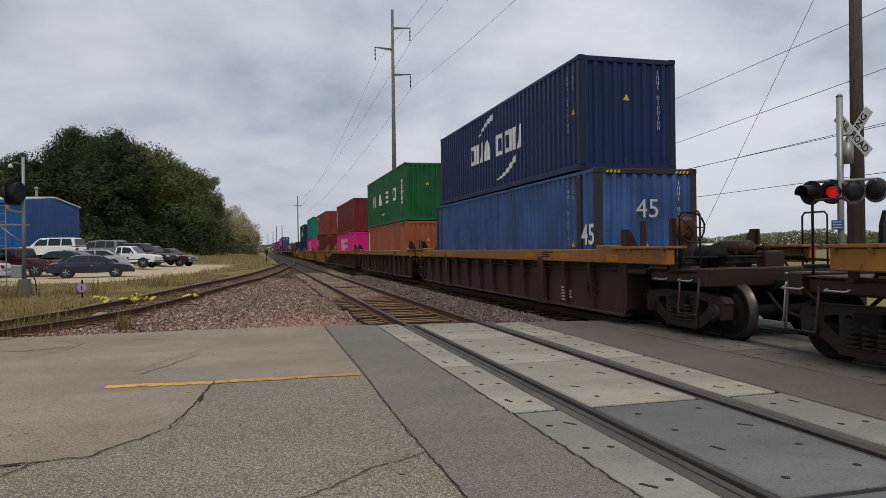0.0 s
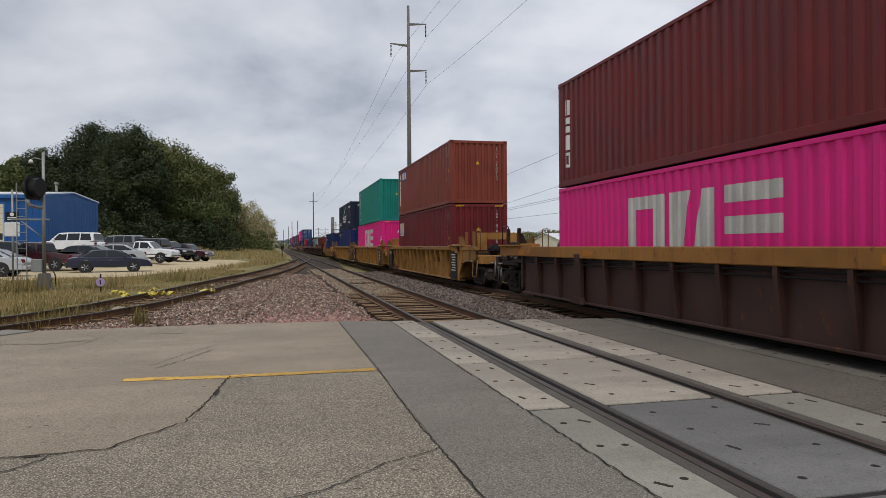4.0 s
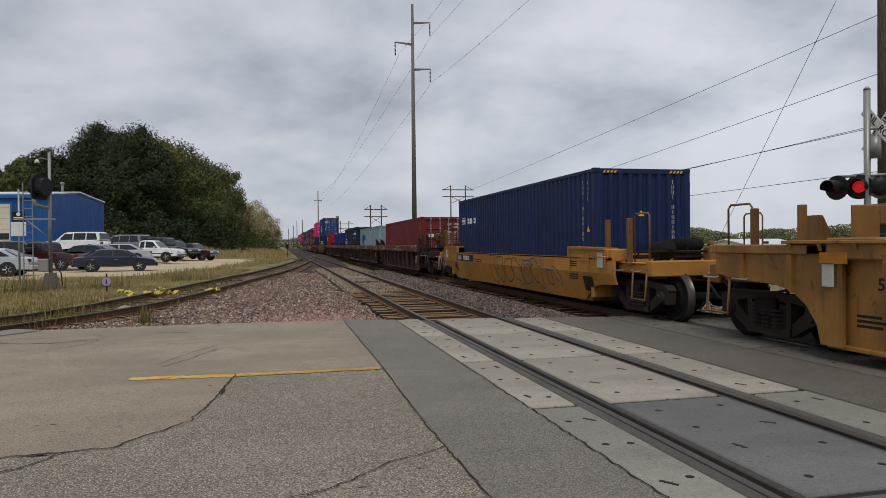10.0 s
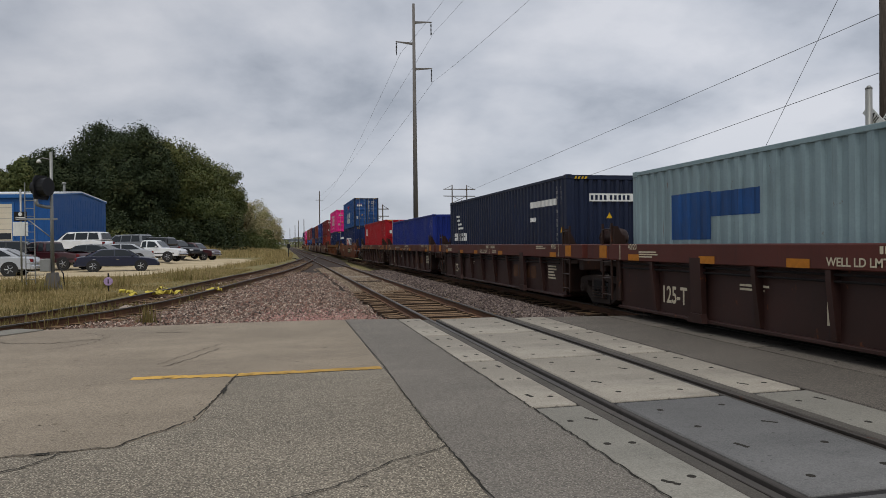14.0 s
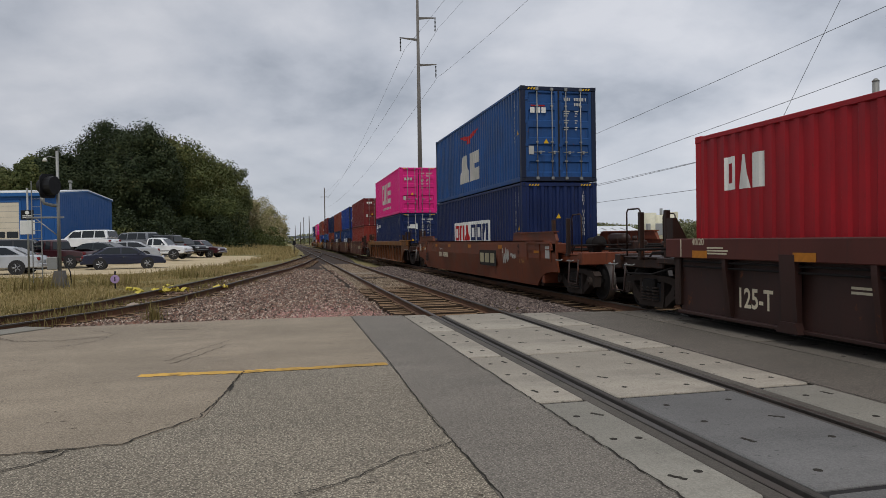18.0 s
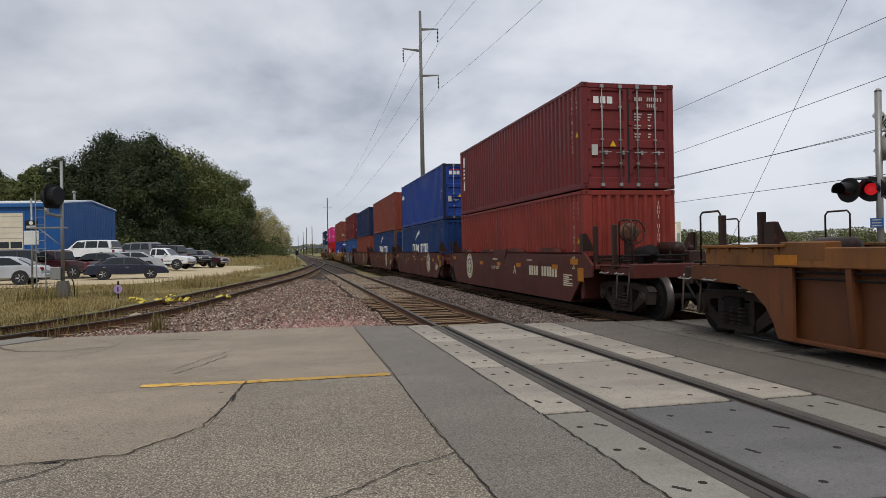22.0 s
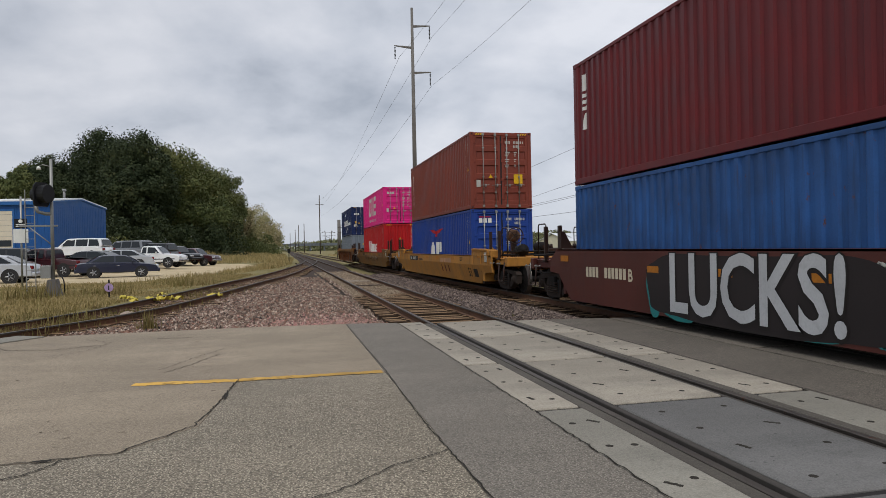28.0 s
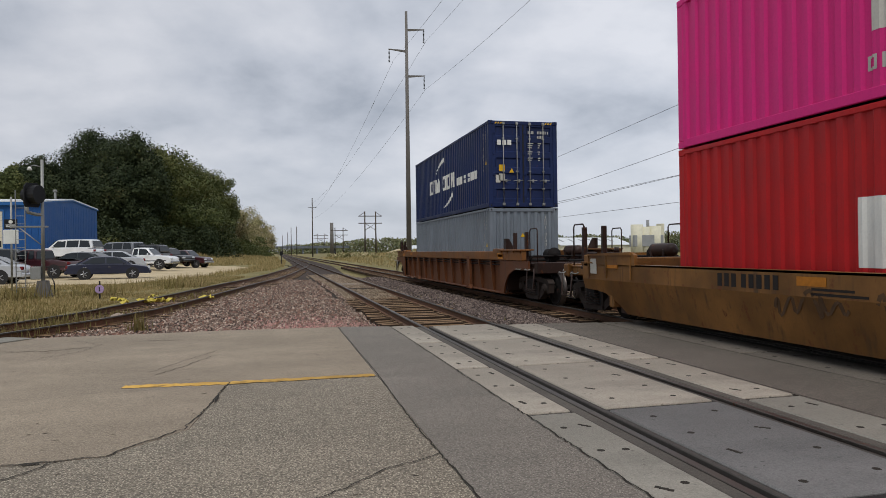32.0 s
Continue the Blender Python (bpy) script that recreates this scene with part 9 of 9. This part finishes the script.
def crossing_signal():
    s = thing("crossing_signal", "crossing signal with a crossbuck and red lamps", "crossing signal", m=pose(11.81, 11.81, -0.1))
    bm = bmesh.new(); rod(bm, (0, 0, 0.1), (0, 0, 4.72), 0.066, seg=14); part("mast", bm, STEEL, s, "galvanised steel mast")
    bm = bmesh.new(); rod(bm, (0, 0, 4.72), (0, 0, 4.78), 0.075, 0.03, 14); part("mast_cap", bm, STEEL, s)
    bm = bmesh.new(); bevel_box(bm, -0.25, 0.25, -0.25, 0.25, 0, 0.35, 0.04); part("base", bm, POLE_STEEL, s)
    right = Vector((0.707, -0.707, 0))
    bm = bmesh.new(); tube(bm, [tuple(right * -0.5 + Vector((0, 0, 2.95))), tuple(right * 0.6 + Vector((0, 0, 2.95)))], 0.03, 8); part("crossarm", bm, STEEL, s)
    for k, (r, turn, lit) in enumerate(((-0.53, -76, False), (-0.14, -54, True), (0.24, 150, False), (0.62, 100, False))):
        p = right * r
        lamp = part("lamp", shared(("lunit",), build_lamp_unit), BLACK, s, "black round crossing lamp", pose(p.x, p.y, 2.72, 0, 0, turn))
        part("backplate", shared(("lplate",), build_lamp_plate), BLACK if k < 2 else POLE_STEEL, lamp)
        part("hood", shared(("lhood",), build_lamp_hood), BLACK, lamp)
        part("lens", shared(("llens",), build_lens), RED_LAMP if lit else DARK_LAMP, lamp, "glowing red lens" if lit else "")
        part("hanger", shared(("lhang",), lambda bm: rod(bm, (0, 0, 0.18), (0, 0, 0.24), 0.025, seg=6)), STEEL, lamp)
    # crossbuck faces the road to the left (-x)
    c = right * 0.3
    for a, words, off in ((48, "CROSSING", 0.0), (-48, "RAIL  ROAD", -0.012)):
        blade = part("crossbuck_blade", shared(("blade",), lambda bm: bevel_box(bm, -0.012, 0.0, -0.6, 0.6, -0.115, 0.115, 0.003)), WHITE, s, "white reflective crossbuck blade", pose(c.x - 0.08 + off, c.y, 3.9, 0 - a, 0, 0))
        part("lettering", lettering(words, 0.2, 0.004), BLACK, blade, m=pose(-0.0155, 0, 0, 90, 0, -90))
    bm = bmesh.new(); tube(bm, [(0, 0, 3.9), (c.x - 0.06, c.y, 3.9)], 0.025, 6); part("crossbuck_bracket", bm, STEEL, s)
    bm = bmesh.new(); bevel_box(bm, -0.01, 0.01, -0.12, 0.12, -0.1, 0.1, 0.004); b = part("emergency_sign", bm, BLUE_SIGN, s, "small blue notice sign", pose(-0.1, -0.02, 2.02, 0, 0, 30))
    for z in (-0.06, 0.0, 0.06):
        part("unread_line", shared(("eline",), lambda bm: quad_box(bm, -0.016, -0.012, -0.085, 0.085, -0.011, 0.011)), WHITE_DULL, b, m=pose(0, 0, z))
    bm = bmesh.new(); rod(bm, (0.1, -0.1, 3.3), (0.1, -0.1, 3.75), 0.11, seg=12); part("bell", bm, STEEL, s)
    bm = bmesh.new(); prism(bm, [(0.0, 1.1), (0.24, 1.0), (0.3, 1.6), (0.1, 2.3), (0.0, 2.0)], "y", -0.05, 0.05); part("gate_counterweight", bm, BLACK, s, "dark gate counterweight", pose(0.5, -0.5, 0))
    bm = bmesh.new(); bevel_box(bm, -0.2, 0.2, -0.2, 0.2, 0.75, 1.25, 0.03); part("gate_motor", bm, STEEL, s, m=pose(0.12, -0.2, 0))


crossing_signal()


def wood_pole(x, y, h, r, label, arms=()):
    p = thing("utility_pole", label, "utility pole", m=pose(x, y, LOW))
    bm = bmesh.new(); rod(bm, (0, 0, 0), (0, 0, h), r, r * 0.75, 12); part("shaft", bm, POLE_WOOD, p)
    for z, l in arms:
        bm = bmesh.new(); bevel_box(bm, -l, l, -0.06, 0.06, z - 0.07, z + 0.07, 0.01); part("crossarm", bm, POLE_WOOD, p)
    return p


wood_pole(16.62, 16.02, 13.5, 0.2, "tall weathered wooden utility pole", ((12.6, 1.2),))
for x, y, h in ((12.3, 240, 20.3), (8.9, 420, 16.4), (11.0, 380, 15.6), (7.9, 480, 15.3), (5.2, 560, 15.0)):
    wood_pole(x, y, h, 0.2 if y < 300 else 0.24, "distant wooden power pole beside the track", ((h - 3.2, 1.4),) if y < 300 else ())


def wire(pts, r, label, n=16):
    """A sagging wire through three or more points (smooth in y)."""
    bm = bmesh.new()
    ys, xs, zs = [p[1] for p in pts], [p[0] for p in pts], [p[2] for p in pts]
    cz, cx = np.polyfit(ys, zs, min(2, len(pts) - 1)), np.polyfit(ys, xs, 1)
    line = [(float(np.polyval(cx, y)), y, float(np.polyval(cz, y))) for y in np.linspace(ys[0], ys[-1], n)]
    tube(bm, line, r, 5)
    return tagged(part("wire", bm, WIRE), label, "overhead wire", "overhead wires")


PW = "thin black power line between steel poles"
for x, z, near_z, d in ((16.47, 24.78, 24.0, 12.4), (12.72, 22.35, 20.8, 21.7), (16.3, 19.35, 17.5, 31.1)):
    s = (z - near_z) / d * 1.18
    wire([(x, 74 - 110, z), (x, 74 - 55, z - s * 27.5), (x, 74, z)], 0.011, PW, 30)
    wire([(x, 74, z), (x * 0.5 + 6.3, 157, z - 0.093 * 83 + 0.00033 * 6889), (12.6, 240, z - 0.093 * 166 + 0.00033 * 27556)], 0.014, PW, 30)
TW = "black telephone cable along the far side of the tracks"
for pts in (((16.6, -25, 9.6), (16.6, 16.3, 8.03), (16.6, 26.4, 7.48), (16.6, 38.5, 6.95), (16.6, 58.4, 6.4)),
            ((16.6, -25, 9.0), (16.6, 16.4, 6.49), (16.6, 26, 5.6), (16.6, 38, 4.85), (16.6, 58, 4.3)),
            ((16.6, -25, 5.6), (16.6, 16.9, 4.86), (16.6, 26.4, 4.46), (16.6, 38.8, 4.3), (16.6, 58, 4.1)),
            ((16.75, -25, 6.2), (16.75, 16.9, 5.0), (16.75, 26.4, 4.42), (16.75, 38.8, 4.2), (16.75, 58, 4.0)),
            ((16.6, -25, 3.9), (16.6, 26.8, 3.44), (16.6, 38.9, 3.4), (16.6, 58, 3.5))):
    wire(list(pts), 0.0095, TW, 26)
bm = bmesh.new(); tube(bm, [(16.62, 16.4, 13.0), (16.6, 17.53, 9.07), (16.6, 22.53, 2.91), (16.6, 24.9, 0.0)], 0.008, 5)
tagged(part("guy_wire", bm, WIRE), "steel guy wire of the wooden pole", "guy wire")

# ---- distance ----


def lattice_frame(x, y, h, w):
    """Wooden H-frame of a transmission line."""
    t = thing("h_frame_tower", "distant H-frame transmission tower of timber", "power pole", m=pose(x, y, -0.5))
    for s in (-1, 1):
        bm = bmesh.new(); rod(bm, (s * w / 2, 0, 0), (s * w / 2, 0, h), 0.36, 0.28, 8); part("leg", bm, POLE_WOOD, t)
    for z in (h - 2.2, h - 5.6):
        bm = bmesh.new(); bevel_box(bm, -w * 1.08, w * 1.08, -0.22, 0.22, z - 0.2, z + 0.2, 0.03); part("crossbeam", bm, POLE_WOOD, t)
    for a, b in (((-w / 2, h - 5.6), (w / 2, h - 9)), ((w / 2, h - 5.6), (-w / 2, h - 9)), ((-w / 2, h - 0.3), (-w, h - 2.1)), ((w / 2, h - 0.3), (w, h - 2.1))):
        bm = bmesh.new(); rod(bm, (a[0], 0, a[1]), (b[0], 0, b[1]), 0.12, seg=5); part("brace", bm, POLE_WOOD, t)


lattice_frame(44.0, 327, 21.0, 5.2)
lattice_frame(46.1, 518, 20.0, 6.0)
lattice_frame(85.5, 330, 31.0, 7.5)
lattice_frame(48.0, 760, 22.0, 7.0)
bm = bmesh.new(); rod(bm, (0, 0, 0), (0, 0, 27), 1.7, 1.4, 12)
tagged(part("chimney", bm, POLE_STEEL, m=pose(47.0, 598, -0.5)), "distant grey chimney stack on the horizon", "chimney")
CONCRETE_FAR = asphalt("weathered_bridge_concrete", lin(118, 124, 130), lin(140, 144, 150), 0.2)


def bridge():
    b = thing("road_bridge", "distant grey road bridge over the tracks", "bridge", m=pose(12, 700, 0))
    bm = bmesh.new(); bevel_box(bm, -50, 60, -5, 5, 5.0, 6.6, 0.1); part("deck", bm, CONCRETE_FAR, b)
    bm = bmesh.new(); bevel_box(bm, -50, 60, -5.2, -5.0, 6.6, 7.5, 0.05); part("parapet", bm, CONCRETE_FAR, b)
    for x in (-40, -22, -10, 14, 28, 46):
        bm = bmesh.new(); bevel_box(bm, x - 0.7, x + 0.7, -3.5, 3.5, -0.6, 5.0, 0.1); part("pier", bm, CONCRETE_FAR, b)


bridge()
CREAM = paint("cream_metal_siding", lin(216, 212, 190), 0.6, 0.15)
GREY_SIDING = paint("grey_metal_siding", lin(150, 152, 154), 0.6, 0.15)


def shed(x, y, w, d, eave, ridge, turn, wall, label, lights=0):
    b = thing("industrial_shed", label, "building", m=pose(x, y, -1.6, 0, 0, turn))
    for ya, yb in ((0, 0.2), (d - 0.2, d)):
        bm = bmesh.new(); bevel_box(bm, 0, w, ya, yb, 0, eave, 0.02); part("long_wall", bm, wall, b)
    for xa in (0, w - 0.2):
        bm = bmesh.new(); prism(bm, [(0.2, 0), (d - 0.2, 0), (d - 0.2, eave), (d / 2, ridge - 0.1), (0.2, eave)], "x", xa, xa + 0.2); part("gable_wall", bm, wall, b)
    for s in (0, 1):
        bm = bmesh.new()
        ya, yb = (-0.3, d / 2) if s == 0 else (d + 0.3, d / 2)
        prism(bm, [(ya, eave - 0.02), (yb, ridge), (yb, ridge + 0.15), (ya, eave + 0.13)], "x", -0.3, w + 0.3); part("roof_slope", bm, ROOF_WHITE, b)
    for k in range(lights):
        bm = bmesh.new()
        prism(bm, [(d * 0.12, eave + (ridge - eave) * 0.24 + 0.16), (d * 0.36, eave + (ridge - eave) * 0.72 + 0.16), (d * 0.36, eave + (ridge - eave) * 0.72 + 0.2), (d * 0.12, eave + (ridge - eave) * 0.24 + 0.2)], "x", w * 0.1 + k * w * 0.14, w * 0.1 + k * w * 0.14 + 0.9); part("roof_light", bm, GREY_SIDING, b)
    for k in range(2):
        bm = bmesh.new(); bevel_box(bm, 0, 1.6, -0.06, 0.0, 1.9, 3.0, 0.02); part("window", bm, PANE, b, m=pose(w * (0.3 + 0.35 * k), 0, 0))
    return b


shed(72.0, 166.0, 27, 12, 3.9, 6.0, 20, CREAM, "long cream metal shed with a white roof", 6)
shed(78.5, 104.0, 13.5, 9, 2.4, 3.3, 12, CREAM, "low cream shed beyond the tracks")
shed(40.0, 205.0, 26, 10, 3.4, 4.6, 4, CREAM, "distant pale shed behind the mound")


def silo_plant():
    s = thing("batch_plant", "pale concrete batching plant with silos", "industrial plant", m=pose(92.5, 163.5, -1.4))
    for x, h, w in ((0, 9.0, 1.6), (2.4, 8.4, 1.3), (5.2, 8.6, 1.7)):
        bm = bmesh.new(); rod(bm, (x, 0, 0), (x, 0, h), w, seg=14); part("silo", bm, CREAM, s)
    bm = bmesh.new(); bevel_box(bm, -1.5, 7.0, -1.4, 1.4, 3.2, 6.2, 0.05); part("housing", bm, GREY_SIDING, s)
    bm = bmesh.new(); bevel_box(bm, 6.4, 7.4, -1.2, 1.2, 0, 9.2, 0.05); part("lift_tower", bm, CREAM, s)
    bm = bmesh.new(); rod(bm, (3.2, 0, 8.0), (3.2, 0, 10.2), 0.4, seg=8); part("stack", bm, GREY_SIDING, s)


silo_plant()


def sand_heap(x, y, r, h, label):
    bm = bmesh.new()
    n, m = 18, 6
    top = bm.verts.new((0, 0, h))
    rings = []
    for j in range(1, m + 1):
        rings.append([bm.verts.new((r * j / m * math.cos(a) * (1 + 0.15 * noise.noise((a, j, x))), r * j / m * math.sin(a), h * (1 - j / m) + 0.2 * noise.noise((a * 2, j, y)))) for a in [k * 2 * math.pi / n for k in range(n)]])
    for k in range(n):
        bm.faces.new((top, rings[0][k], rings[0][(k + 1) % n]))
        for j in range(m - 1):
            bm.faces.new((rings[j][k], rings[j + 1][k], rings[j + 1][(k + 1) % n], rings[j][(k + 1) % n]))
    tagged(part("sand_heap", bm, GRAVEL_LOT, m=pose(x, y, -0.6)), label, "gravel pile")


sand_heap(50, 46, 5, 1.9, "pale heap of sand beyond the road")
sand_heap(30, 170, 9, 2.6, "pale heap of rubble beyond the tracks")
sand_heap(21, 165, 6, 1.6, "pale heap of rubble beyond the tracks")


def switch_stand(x, y):
    s = thing("switch_stand", "dark switch stand beside the yard switch", "switch stand", m=pose(x, y, -0.2))
    bm = bmesh.new(); rod(bm, (0, 0, 0), (0, 0, 1.5), 0.05, seg=6); part("post", bm, BLACK, s)
    bm = bmesh.new(); bevel_box(bm, -0.16, 0.16, -0.05, 0.05, 1.35, 1.85, 0.02); part("target", bm, BLACK, s)
    bm = bmesh.new(); bevel_box(bm, -0.25, 0.9, -0.12, 0.12, 0, 0.14, 0.02); part("base", bm, SOOT, s)


switch_stand(0.6, 84.0)
# planks laid between the rails of the near track
for k, (y, l) in enumerate(((34.5, 1.2), (30.2, 0.7))):
    bm = bmesh.new(); bevel_box(bm, -0.62, 0.62, -l / 2, l / 2, -0.2, -0.1, 0.02)
    tagged(part("track_plank", bm, wood("pale_worn_plank", lin(150, 138, 124), (14, 1, 1)) if k == 0 else TIE, m=pose(3.595, y, 0)), "worn plank mat laid between the rails", "plank", kind="structure")


# ---- movement ----
def motions():
    for ob, y, z in MOVING:
        walk(ob, [(t, pose(TRAIN_X, y - s, z)) for t, s in RUN])
    steps = range(0, 32 * FPS + 1)
    knots, runs = [t for t, s in RUN], [s for t, s in RUN]
    angles = [-math.degrees(float(np.interp(k / FPS, knots, runs)) / 0.458) for k in steps]
    # every wheel pair turns alike: one keyed for the leading axles, one for the trailing, the others share its keys
    first = {}
    for ws, q in WHEELSETS:
        if q not in first:
            walk(ws, [(k / FPS, pose(0, q, 0.458, -a)) for k, a in zip(steps, angles)])
            first[q] = ws.animation_data
        else:
            ws.rotation_mode = "QUATERNION"
            ws.animation_data_create()
            ws.animation_data.action = first[q].action
            ws.animation_data.action_slot = first[q].action_slot


motions()
